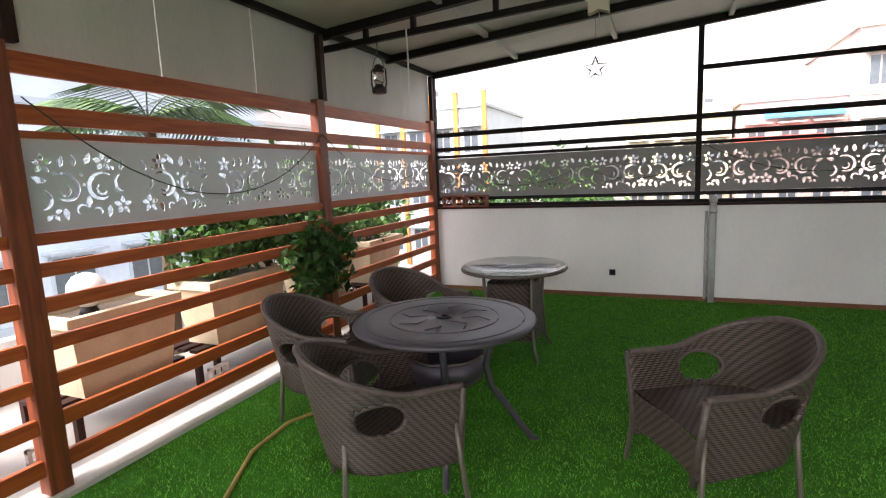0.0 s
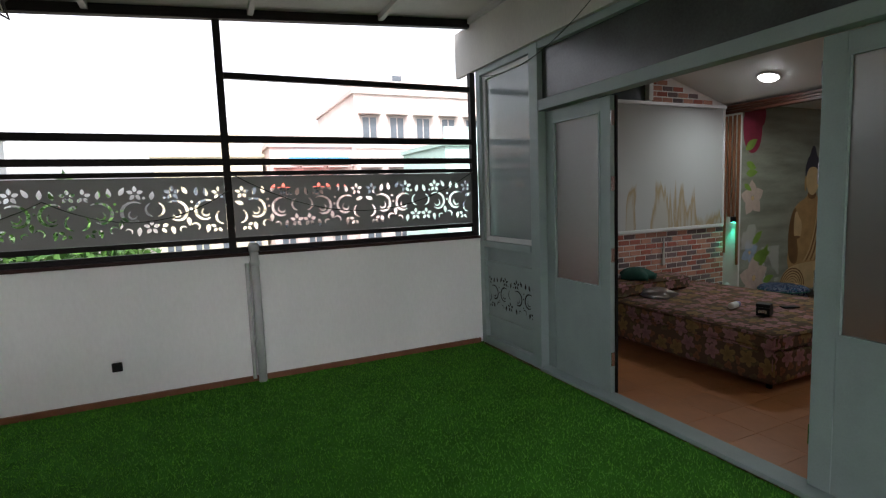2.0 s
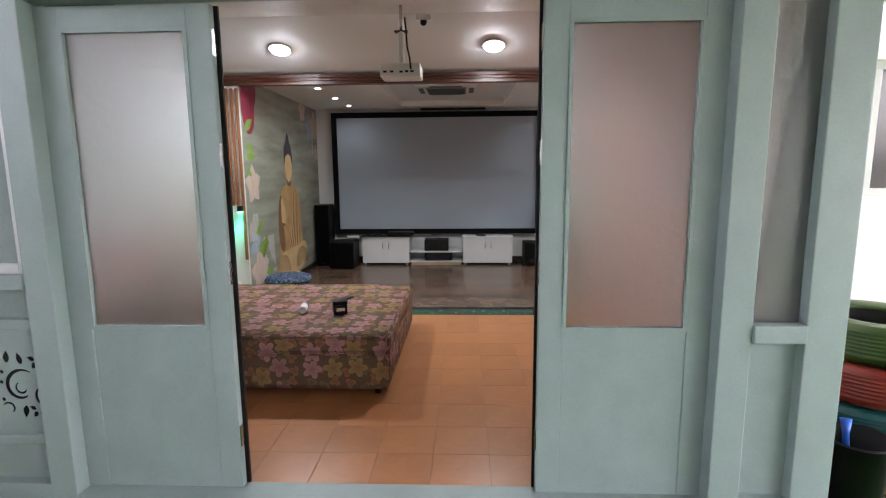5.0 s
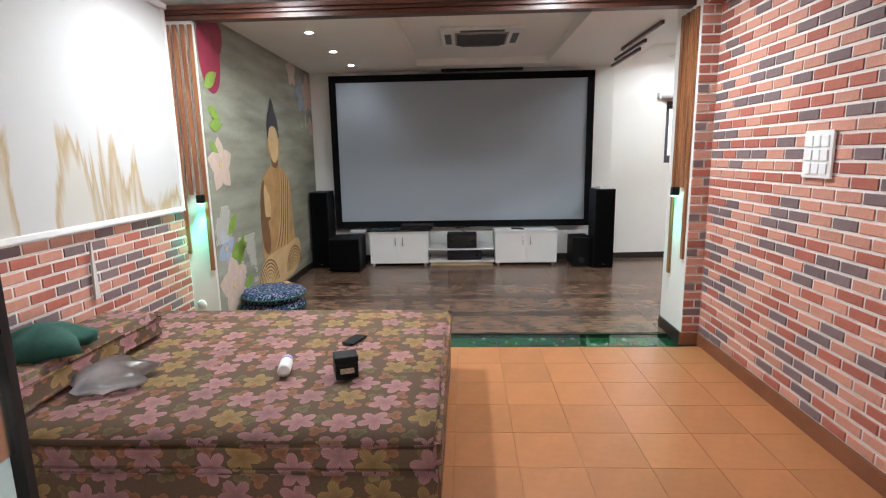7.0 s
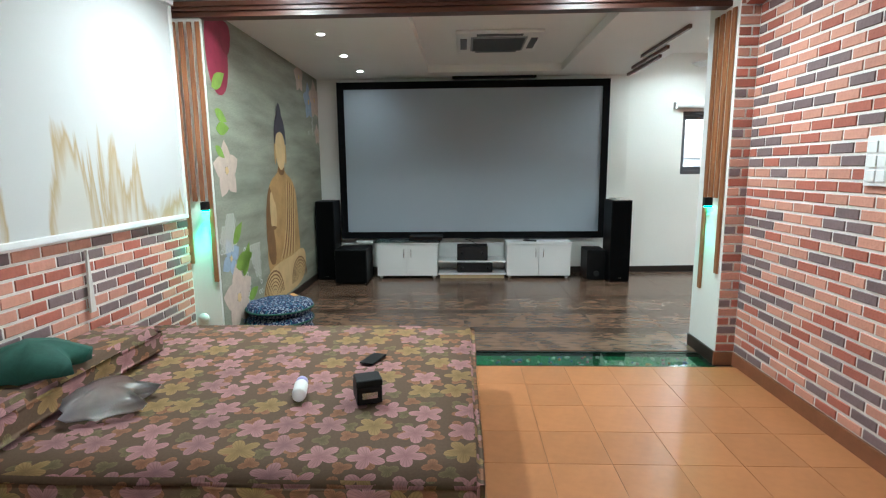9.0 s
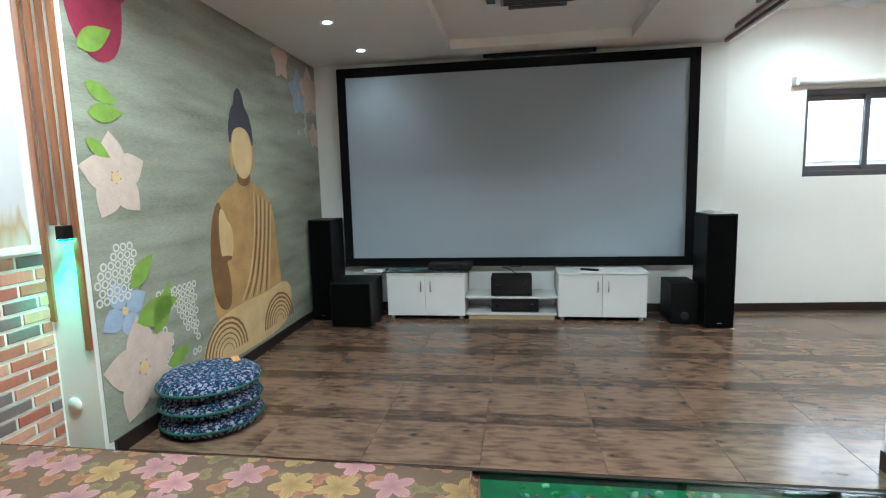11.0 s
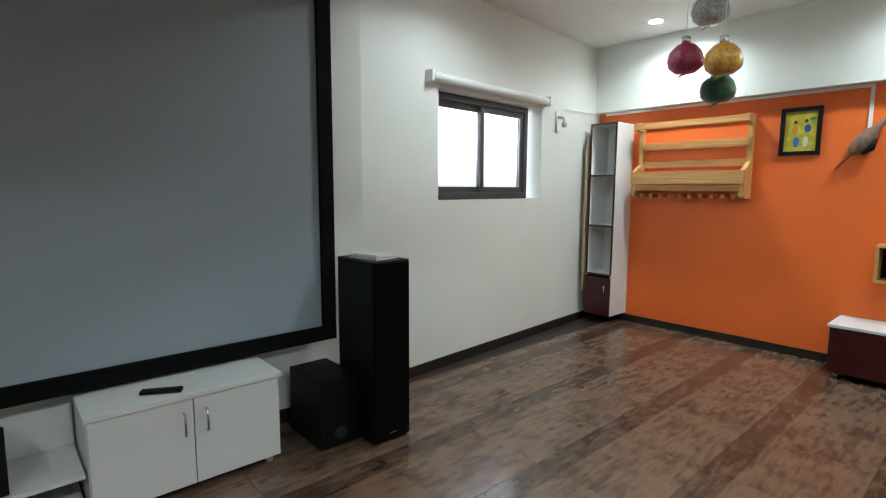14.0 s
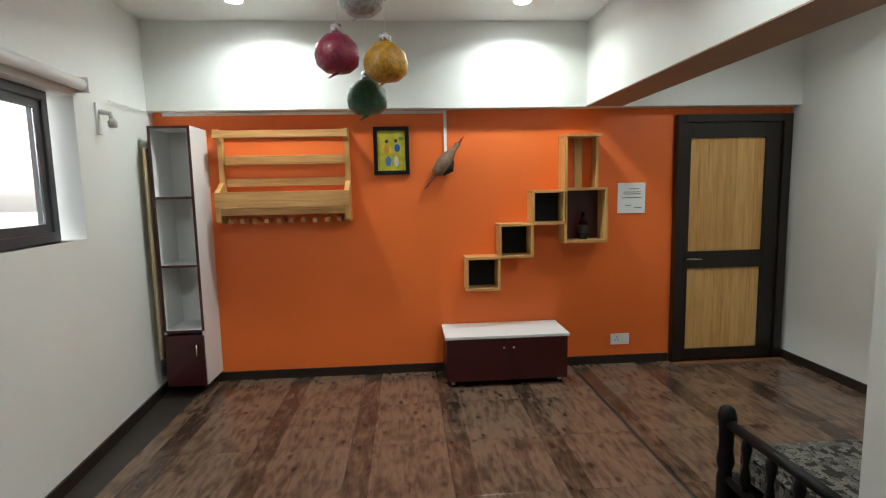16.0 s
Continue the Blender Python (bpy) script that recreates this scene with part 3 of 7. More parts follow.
# east wall with window, slightly askew
EAST = pose(8.775, 2.42, 0, 0, 0, math.degrees(math.atan2(0.23, 3.02)))
ob = structure("wall_east", holed(-3.05, 0.0, 0, 2.9, [(-1.98, -0.7, 1.23, 2.0)], lambda a, b, lo, hi: ((0, a, lo), (0.16, b, hi))), WHITE_WALL, "white wall with a small sliding window")
ob.matrix_world = EAST
ob = structure("baseboard_east", box((-0.012, -3.0, 0), (0, 0, 0.075)), DARK_TRIM, "dark tile skirting", "skirting")
ob.matrix_world = EAST
structure("baseboard_orange", boxes(((5.04, -0.6, 0), (8.9, -0.588, 0.075)), ((4.06, -0.6, 0), (4.09, -0.588, 0.075))), DARK_TRIM, "dark tile skirting under the orange wall", "skirting")
structure("baseboard_mural", box((5.8, 6.138, 0), (8.71, 6.15, 0.085)), DARK_TRIM, "dark tile skirting under the mural", "skirting").matrix_world = ASKEW
structure("baseboard_screen", box((8.708, 2.42, 0), (8.72, 6.2, 0.085)), DARK_TRIM, "dark tile skirting behind the media cabinet", "skirting")
structure("baseboard_west", box((4.06, -0.588, 0), (4.072, 2.3, 0.075)), DARK_TRIM, "dark tile skirting", "skirting")
# false ceiling with a shallow tray round the air conditioner
structure("ceiling_screen_room", holed(2.42, 6.34, 5.95, 8.8, [(3.3, 4.82, 6.15, 8.38)], lambda a, b, lo, hi: ((lo, a, 2.42), (hi, b, 2.5))), CEILING, "white false ceiling with a shallow tray", "ceiling")
structure("ceiling_tray", box((6.1, 3.25, 2.5), (8.45, 4.87, 2.54)), CEILING, "white recessed tray of the false ceiling", "ceiling")
structure("ceiling_step", box((5.95, 2.38, 2.42), (8.8, 2.42, 2.7)), CEILING, "white upstand between the two ceiling heights", "ceiling")
structure("ceiling_orange_room", box((3.86, -0.7, 2.68), (9.2, 2.4, 2.76)), CEILING, "white ceiling above the orange wall", "ceiling")
structure("beam_orange_room", box((5.5, -0.499, 2.07), (5.78, 2.25, 2.68)), WHITE_WALL, "deep white ceiling beam", "beam")
# thin brown sheet under the white beam
structure("trim_beam_soffit", box((5.5, -0.498, 2.062), (5.78, 2.25, 2.069)), material("brown_soffit", (0.33, 0.2, 0.13), 0.6, vary=0.1), "brown underside of the ceiling beam", "trim")

# ---- things on the terrace ----
def uv_grid(rows, mat_uv=True):
    """A bmesh from rows of (point, uv) pairs, with quads between neighbours; None leaves a hole."""
    bm = bmesh.new()
    layer = bm.loops.layers.uv.new("weave")
    verts = [[bm.verts.new(p) for p, _ in row] for row in rows]
    for i in range(len(rows) - 1):
        for j in range(len(rows[i]) - 1):
            yield_face = (i, j), (i + 1, j), (i + 1, j + 1), (i, j + 1)
            f = bm.faces.new([verts[a][b] for a, b in yield_face])
            f.smooth = True
            for loop, (a, b) in zip(f.loops, yield_face):
                loop[layer].uv = rows[a][b][1]
    return bm


def weave(name, dark, light, scale=1.0):
    """Flat woven cane: rows of strands passing over and under the uprights."""
    m = bpy.data.materials.new(name)
    m.use_nodes = True
    n, l = nodes_of(m)
    b = n["Principled BSDF"]
    b.inputs["Roughness"].default_value = 0.45
    uv, sep = n.new("ShaderNodeUVMap"), n.new("ShaderNodeSeparateXYZ")
    uv.uv_map = "weave"
    l.new(uv.outputs[0], sep.inputs[0])

    def sine(src, k, phase=None):
        mul = n.new("ShaderNodeMath")
        mul.operation = "MULTIPLY_ADD"
        mul.inputs[1].default_value = k
        l.new(src, mul.inputs[0])
        if phase is not None:
            l.new(phase, mul.inputs[2])
        else:
            mul.inputs[2].default_value = 0
        s = n.new("ShaderNodeMath")
        s.operation = "SINE"
        l.new(mul.outputs[0], s.inputs[0])
        return s.outputs[0]

    kr = math.pi / 0.011 * scale
    rows = sine(sep.outputs["Y"], kr)
    row_no = n.new("ShaderNodeMath")
    row_no.operation = "MULTIPLY"
    row_no.inputs[1].default_value = kr / math.pi
    l.new(sep.outputs["Y"], row_no.inputs[0])
    fl = n.new("ShaderNodeMath")
    fl.operation = "FLOOR"
    l.new(row_no.outputs[0], fl.inputs[0])
    ph = n.new("ShaderNodeMath")
    ph.operation = "MULTIPLY"
    ph.inputs[1].default_value = math.pi * 0.5
    l.new(fl.outputs[0], ph.inputs[0])
    cols = sine(sep.outputs["X"], math.pi / 0.022 * scale, ph.outputs[0])
    ab = n.new("ShaderNodeMath")
    ab.operation = "ABSOLUTE"
    l.new(rows, ab.inputs[0])
    hgt = n.new("ShaderNodeMath")
    hgt.operation = "MULTIPLY_ADD"
    hgt.inputs[1].default_value = 0.45
    l.new(cols, hgt.inputs[0])
    l.new(ab.outputs[0], hgt.inputs[2])
    # strand crests tinted light, gaps dark: highlight and shade put into the colour
    ramp = n.new("ShaderNodeValToRGB")
    ramp.color_ramp.elements[0].position, ramp.color_ramp.elements[1].position = 0.05, 1.0
    ramp.color_ramp.elements[0].color, ramp.color_ramp.elements[1].color = (*dark, 1), (*light, 1)
    l.new(hgt.outputs[0], ramp.inputs["Fac"])
    l.new(ramp.outputs["Color"], b.inputs["Base Color"])
    bp = n.new("ShaderNodeBump")
    bp.inputs["Strength"].default_value, bp.inputs["Distance"].default_value = 0.9, 0.004
    l.new(hgt.outputs[0], bp.inputs["Height"])
    l.new(bp.outputs[0], b.inputs["Normal"])
    return m


CANE = weave("woven_brown_cane", (0.008, 0.006, 0.005), (0.12, 0.085, 0.07))
CANE_RIM = material("cane_rim_wrap", (0.08, 0.06, 0.052), 0.5, vary=0.4, scale=30, fine=160, bump=0.5)
LEG_METAL = material("taupe_leg_paint", (0.14, 0.12, 0.1), 0.4, metal=0.2, vary=0.2, bump=0.05)
TABLE_METAL = material("dark_cast_table", (0.052, 0.048, 0.058), 0.4, vary=0.25, scale=5, bump=0.15)


def horseshoe(a, r):
    """Plan of the tub: round at the back (-y), with straight arms that reach forward."""
    if abs(a) <= 90:
        t = radians(a)
        return Vector((r * 1.05 * math.sin(t), -0.03 - r * math.cos(t), 0))
    return Vector((math.copysign(r * 1.05, a), -0.03 + (abs(a) - 90) / 90 * 0.36, 0))


def armchair(where, turn):
    chair = thing("rattan_armchair", "brown woven rattan tub armchair on thin metal legs", "chair", where, turn, "chairs round the tables")
    steps, ups = 56, 20
    rows_out, rows_in = [], []
    for j in range(ups + 1):
        out, inn = [], []
        for i in range(steps + 1):
            a = -180 + 360 * i / steps
            k = min(1, abs(a) / 125)
            top = 0.58 + 0.175 * (1 - k * k * (3 - 2 * k))
            bottom = 0.2 + 0.02 * math.cos(radians(a))
            z = bottom + (top - bottom) * j / ups
            lean = 0.78 + 0.4 * max(0, (z - 0.22) / 0.6) ** 0.9 + 0.05 * max(0, math.cos(radians(a))) * z
            p = horseshoe(a, 0.284 * lean)
            u = a / 180 * 0.85
            out.append((p + Vector((0, 0, z)), (u, z)))
            q = horseshoe(a, 0.284 * lean - 0.022)
            inn.append((q + Vector((0, 0, z)), (u, z)))
        rows_out.append(out)
        rows_in.append(inn)
    bm = bmesh.new()
    layer = bm.loops.layers.uv.new("weave")
    grids = []
    for rows in (rows_out, rows_in):
        grids.append([[bm.verts.new(p) for p, _ in row] for row in rows])

    def hole(i, j):
        a, z = -180 + 360 * (i + 0.5) / steps, rows_out[j][i][0].z
        return ((abs(a) - 88) / 27) ** 2 + ((z - 0.475) / 0.082) ** 2 < 1

    def quad(g, rows, cells):
        f = bm.faces.new([grids[gg][j][i] for gg, j, i in cells])
        f.smooth = True
        for loop, (gg, j, i) in zip(f.loops, cells):
            loop[layer].uv = rows[j][i][1]

    for j in range(ups):
        for i in range(steps):
            if hole(i, j):
                continue
            quad(0, rows_out, [(0, j, i), (0, j, i + 1), (0, j + 1, i + 1), (0, j + 1, i)])
            quad(1, rows_in, [(1, j, i), (1, j + 1, i), (1, j + 1, i + 1), (1, j, i + 1)])
            for di, dj, e in ((1, 0, ((j, i + 1), (j + 1, i + 1))), (-1, 0, ((j + 1, i), (j, i))), (0, 1, ((j + 1, i + 1), (j + 1, i))), (0, -1, ((j, i), (j, i + 1)))):
                ii, jj = i + di, j + dj
                if ii < 0 or ii >= steps or jj < 0 or jj >= ups or hole(ii, jj):
                    (a0, a1), (b0, b1) = e
                    quad(0, rows_out, [(0, a0, a1), (1, a0, a1), (1, b0, b1), (0, b0, b1)])
    part("shell", bm, CANE, chair)
    rim = [rows_out[ups][i][0] * 0.5 + rows_in[ups][i][0] * 0.5 for i in range(steps + 1)]
    part("rim", tube(rim, 0.017, 8), CANE_RIM, chair, "wrapped cane rim")
    for s in (0, steps):
        part("arm_post", tube([rows_out[0][s][0], rows_out[ups][s][0]], 0.016, 8), CANE_RIM, chair)
    for s in (-1, 1):
        ring = []
        for k in range(25):
            t = k * math.tau / 24
            z = 0.475 + 0.085 * math.sin(t)
            a = s * (88 + 28 * math.cos(t))
            ring.append(horseshoe(a, 0.284 * (0.78 + 0.4 * ((z - 0.22) / 0.6) ** 0.9) - 0.011) + Vector((0, 0, z)))
        part("hole_rim", tube(ring, 0.013, 6), CANE_RIM, chair)
    seat_rows = []
    for j in range(9):
        row = []
        for i in range(9):
            x, y = -0.256 + 0.512 * i / 8, -0.24 + 0.56 * j / 8
            if j < 4:
                x *= 0.62 + 0.38 * (j / 4)
            row.append((Vector((x, y, 0.395 - 0.012 * math.cos(x * 5) * math.cos(y * 5))), (x, y)))
        seat_rows.append(row)
    part("seat", uv_grid(seat_rows), CANE, chair)
    apron = [[(Vector((-0.284 + 0.568 * i / 8, 0.325 + 0.01 * math.cos(i), z)), (-0.284 + 0.568 * i / 8, z)) for i in range(9)] for z in (0.22, 0.28, 0.34, 0.395)]
    part("apron", uv_grid(apron), CANE, chair)
    for x, y in ((-0.275, 0.32), (0.275, 0.32), (-0.2, -0.2), (0.2, -0.2)):
        part("leg", tube([(x * 0.95, y * 0.95, 0.4), (x, y, 0.2), (x * 1.08, y * 1.06, 0.0)], 0.013, 8), LEG_METAL, chair, "slim taupe metal leg")
    return chair


chair = armchair((-1.36, 2.42, 0), -48)
for x, y, turn in ((-2.14, 3.06, -82), (-1.9, 3.95, -112), (0.18, 2.98, 122)):
    copy_thing(chair, pose(x, y, 0, 0, 0, turn))

# round cast metal table
table = thing("round_table", "dark grey cast metal round table with curved legs", "table", (-1.21, 2.93, 0))
part("tabletop", lathe([(0.02, 0.7), (0.46, 0.7), (0.5, 0.706), (0.505, 0.716), (0.5, 0.728), (0.48, 0.733), (0.03, 0.733), (0.022, 0.725)], 64), TABLE_METAL, table, "scuffed dark round top")
for r in (0.44, 0.3):
    part("top_ring", tube([(r * math.cos(k * math.tau / 48), r * math.sin(k * math.tau / 48), 0.733) for k in range(49)], 0.004, 5), TABLE_METAL, table)
part("hub", lathe([(0.045, 0.728), (0.045, 0.738), (0.02, 0.74), (0.018, 0.73)], 24), BLACK, table)
for k in range(8):
    a = k * math.tau / 8
    part("inlay", tube([(0.1 * math.cos(a), 0.1 * math.sin(a), 0.733), (0.19 * math.cos(a + 0.3), 0.19 * math.sin(a + 0.3), 0.734), (0.26 * math.cos(a), 0.26 * math.sin(a), 0.733)], 0.005, 5), TABLE_METAL, table)
for k in range(4):
    a = math.radians(20 + 90 * k)
    c, s = math.cos(a), math.sin(a)
    part("leg", tube([(r * c, r * s, z) for r, z in ((0.3, 0.7), (0.26, 0.6), (0.22, 0.45), (0.25, 0.32), (0.34, 0.2), (0.42, 0.08), (0.47, 0.012), (0.5, 0.012))], [0.02, 0.02, 0.02, 0.02, 0.02, 0.018, 0.018, 0.015], 8), TABLE_METAL, table)
part("basket", lathe([(0.19, 0.4), (0.21, 0.52), (0.215, 0.52), (0.2, 0.395), (0.05, 0.39)], 36), TABLE_METAL, table, "round lattice basket under the top")
for z, r in ((0.53, 0.213), (0.4, 0.197)):
    part("basket_ring", tube([(r * math.cos(k * math.tau / 32), r * math.sin(k * math.tau / 32), z) for k in range(33)], 0.008, 6), CANE_RIM, table)

# smaller glass-topped table on a woven drum
table2 = thing("glass_table", "round glass-topped table on a dark woven base", "table", (-1.24, 4.49, 0))
part("glass_top", lathe([(0.02, 0.735), (0.42, 0.735), (0.428, 0.741), (0.42, 0.747), (0.02, 0.747)], 64), glass("table_glass", (0.75, 0.82, 0.8), 0.03), table2, "clear glass disc")
part("rim", tube([(0.425 * math.cos(k * math.tau / 64), 0.425 * math.sin(k * math.tau / 64), 0.722) for k in range(65)], 0.014, 8), CANE_RIM, table2)
part("under_top", lathe([(0.02, 0.7), (0.41, 0.705), (0.42, 0.722), (0.02, 0.726)], 48), TABLE_METAL, table2)
drum = [[(Vector(((0.19 + 0.05 * (0.62 - z)) * math.copysign(min(1, abs(1.25 * math.cos(a))), math.cos(a)), (0.19 + 0.05 * (0.62 - z)) * math.copysign(min(1, abs(1.25 * math.sin(a))), math.sin(a)), z)), (a * 0.2, z)) for a in [i * math.tau / 40 for i in range(41)]] for z in (0.16, 0.28, 0.4, 0.52, 0.62)]
part("woven_base", uv_grid(drum), CANE, table2)
for x, y in ((-1, -1), (1, -1), (1, 1), (-1, 1)):
    part("leg", tube([(0.2 * x, 0.2 * y, 0.7), (0.19 * x, 0.19 * y, 0.4), (0.21 * x, 0.21 * y, 0.1), (0.25 * x, 0.25 * y, 0.01)], 0.014, 8), LEG_METAL, table2)

# hose on the grass
HOSE = material("yellow_hose_rubber", (0.42, 0.3, 0.09), 0.45, vary=0.2, bump=0.05)
solo("garden_hose", tube([(-1.6, 0.9, 0.012), (-1.75, 1.5, 0.012), (-2.02, 2.05, 0.012), (-2.22, 2.45, 0.012), (-2.25, 2.8, 0.012), (-2.1, 3.15, 0.012), (-2.2, 3.6, 0.012), (-2.45, 4.2, 0.012), (-2.4, 4.9, 0.012)], 0.012, 8), HOSE, "yellow garden hose lying on the artificial grass", "hose")

# things on and against the parapet
PIPE = material("grey_pvc", (0.5, 0.51, 0.52), 0.4, vary=0.12, bump=0.05)
pipes = thing("drain_pipe", "grey plastic drain pipe standing against the parapet", "pipe", (0.39, 6.59, 0))
part("pipe", tube([(0, 0, 0.0), (0, 0, 1.11)], 0.034, 14), PIPE, pipes)
part("cap", lathe([(0.04, 1.1), (0.042, 1.15), (0.03, 1.165), (0.01, 1.168)], 16), PIPE, pipes)
part("thin_pipe", tube([(-0.06, 0.015, 0.03), (-0.062, 0.015, 1.0)], 0.016, 10), PIPE, pipes)
part("collar", lathe([(0.039, 0.98), (0.039, 1.02)], 16), PIPE, pipes)
sock = thing("wall_socket", "small black outdoor socket on the parapet", "socket", (-0.64, 6.635, 0.29))
part("case", box((-0.035, -0.02, -0.035), (0.035, 0.0, 0.035), 0.008), BLACK, sock)
part("cover", box((-0.028, -0.028, -0.02), (0.028, -0.02, 0.026), 0.004), BLACK, sock)
CLAY = material("terracotta_lattice", (0.23, 0.07, 0.04), 0.8, vary=0.25, scale=9, bump=0.3)
for i in range(2):
    jali = thing("clay_lattice_block", "terracotta lattice block lying on the parapet", "block", (-2.76 + 0.31 * i, 6.64, 1.086), group="lattice blocks")
    for a, b, lo, hi in ((0, 0.3, 0, 0.02), (0, 0.3, 0.13, 0.15), (0, 0.02, 0.02, 0.13), (0.28, 0.3, 0.02, 0.13), (0.14, 0.16, 0.02, 0.13)):
        part("bar", box((a, -0.04, lo), (b, 0.04, hi)), CLAY, jali)
    for x in (0.02, 0.16):
        for d in (0, 1):
            part("cross", tube([(x, 0, 0.02 + 0.11 * d), (x + 0.12, 0, 0.13 - 0.11 * d)], 0.009, 6), CLAY, jali)

# hanging things
IRON = material("old_black_iron", (0.03, 0.026, 0.024), 0.5, metal=0.4, vary=0.4, scale=20, bump=0.1)


def lantern(name, where, label, scale=1.0):
    lan = thing(name, label, "lantern", where)
    s = scale
    part("base", lathe([(0.05 * s, 0), (0.055 * s, 0.01), (0.055 * s, 0.045), (0.035 * s, 0.055), (0.03 * s, 0.07)], 20), IRON, lan)
    part("chimney", lathe([(0.028 * s, 0.075), (0.042 * s, 0.11), (0.038 * s, 0.15), (0.026 * s, 0.17)], 20), glass("lantern_glass", (0.8, 0.78, 0.72), 0.1), lan)
    part("hood", lathe([(0.04 * s, 0.17), (0.045 * s, 0.18), (0.03 * s, 0.21), (0.028 * s, 0.23), (0.01 * s, 0.24)], 20), IRON, lan)
    for x in (-1, 1):
        part("frame_tube", tube([(0.05 * x * s, 0, 0.03), (0.062 * x * s, 0, 0.08), (0.06 * x * s, 0, 0.19), (0.03 * x * s, 0, 0.215)], 0.006 * s, 6), IRON, lan)
    part("bail", tube([(0.045 * s * math.cos(t), 0, 0.2 + 0.1 * math.sin(t)) for t in [k * math.pi / 10 for k in range(11)]], 0.003, 5), IRON, lan)
    return lan


lan = lantern("hanging_lantern", (-2.35, 4.38, 2.22), "black iron hurricane lantern hanging from the truss", 1.15)
part("hook", tube([(0, 0, 0.3), (0, 0, 0.42)], 0.004, 5), IRON, lan)
lan2 = lantern("hanging_lantern", (2.42, 4.32, 2.6), "rusty iron lantern hanging from the fascia", 1.2)
part("hook", tube([(0, 0, 0.3), (0, 0, 0.5)], 0.004, 5), IRON, lan2)
GOLD_WIRE = material("pale_gold_wire", (0.55, 0.5, 0.4), 0.4, metal=0.4, vary=0.1, bump=0.02)


def star_points(r, inner=0.45):
    return [((r if k % 2 == 0 else r * inner) * math.sin(k * math.pi / 5), 0, (r if k % 2 == 0 else r * inner) * math.cos(k * math.pi / 5)) for k in range(11)]


star = thing("hanging_star", "wire star ornament hanging from the roof", "ornament", (-0.585, 4.5, 2.24))
part("wire", tube(star_points(0.085), 0.006, 6), IRON, star)
part("inner_wire", tube(star_points(0.06), 0.004, 6), GOLD_WIRE, star)
part("thread", tube([(0, 0, 0.085), (0, 0, 0.66)], 0.0015, 4), IRON, star)
star2 = thing("hanging_star", "pale fabric star lantern hanging under the roof", "ornament", (-0.5, 3.95, 2.56))
part("body", prism([(x, z) for x, _, z in star_points(0.11, 0.6)[:10]], -0.03, 0.03, "y"), material("cream_star_paper", (0.5, 0.46, 0.36), 0.6, vary=0.1), star2)
part("thread", tube([(0, 0, 0.11), (0, 0, 0.36)], 0.002, 4), IRON, star2)
part("tassel", tube([(0, 0, -0.08), (0.01, 0, -0.2)], 0.003, 5), GOLD_WIRE, star2)
cord = thing("white_streamer", "white streamer hanging from the truss", "streamer", (-2.05, 4.34, 2.05))
part("strand", tube([(0, 0, 0.64), (0.005, 0, 0.4), (0.0, 0, 0.2), (-0.015, 0, 0.0)], 0.007, 6), WHITE_PLASTIC, cord)


def sag(a, b, drop, steps=14):
    a, b = Vector(a), Vector(b)
    return [a.lerp(b, i / steps) - Vector((0, 0, drop * 4 * (i / steps) * (1 - i / steps))) for i in range(steps + 1)]


WIRE = material("dark_cable", (0.02, 0.03, 0.02), 0.6, vary=0.2, bump=0.0)
lights = thing("string_lights", "dark string light cable sagging along the panels", "string lights")
for a, b, d in (((-2.8, 6.69, 1.7), (-1.0, 6.69, 1.55), 0.28), ((-1.0, 6.69, 1.55), (0.24, 6.69, 1.6), 0.2), ((0.24, 6.69, 1.75), (2.5, 6.69, 1.72), 0.35), ((-2.84, 1.9, 1.95), (-2.84, 4.2, 1.9), 0.48), ((-2.84, 4.2, 1.9), (-2.84, 6.5, 1.75), 0.35), ((2.5, 6.5, 2.6), (2.5, 4.6, 2.95), 0.2), ((2.5, 4.2, 2.9), (2.5, 2.9, 2.72), 0.06)):
    part("cable", tube(sag(a, b, d), 0.004, 5), WIRE, lights)

# tyres stacked beside the front
def tyre_paint(name, color):
    return material(name, color, 0.35, vary=0.2, scale=12, fine=120, bump=0.25)


TYRES = {"teal": tyre_paint("teal_tyre_paint", (0.005, 0.06, 0.062)), "green": tyre_paint("green_tyre_paint", (0.028, 0.065, 0.008)), "red": tyre_paint("red_tyre_paint", (0.17, 0.016, 0.009)), "yellow": tyre_paint("yellow_tyre_paint", (0.42, 0.17, 0.004))}
RUBBER = material("black_rubber", (0.012, 0.012, 0.012), 0.7, vary=0.3, bump=0.2)


def tyre(where, shade, turn=0.0, tip=0.0):
    ob = thing("painted_tyre", f"old tyre painted {shade}, lying in a stack", "tyre", where, turn, "stacked tyres")
    ob.matrix_world = pose(*where, tip, 0, turn)
    r, h = 0.3, 0.19
    prof = [(0.175, 0.03), (0.2, 0.008), (0.26, 0.0), (0.285, 0.012), (0.3, 0.04)]
    for k in range(6):
        z = 0.05 + k * 0.018
        prof += [(0.302, z), (0.296, z + 0.006), (0.302, z + 0.012)]
    prof += [(0.3, 0.155), (0.285, 0.18), (0.26, 0.19), (0.2, 0.183), (0.175, 0.165)]
    part("casing", lathe(prof + [(0.215, 0.15), (0.225, 0.1), (0.215, 0.045)], 48, ring_body=True), TYRES[shade], ob)
    part("inner_lining", lathe([(0.2, 0.16), (0.212, 0.1), (0.2, 0.035), (0.19, 0.035), (0.2, 0.1), (0.19, 0.16)], 32, ring_body=True), RUBBER, ob)
    return ob


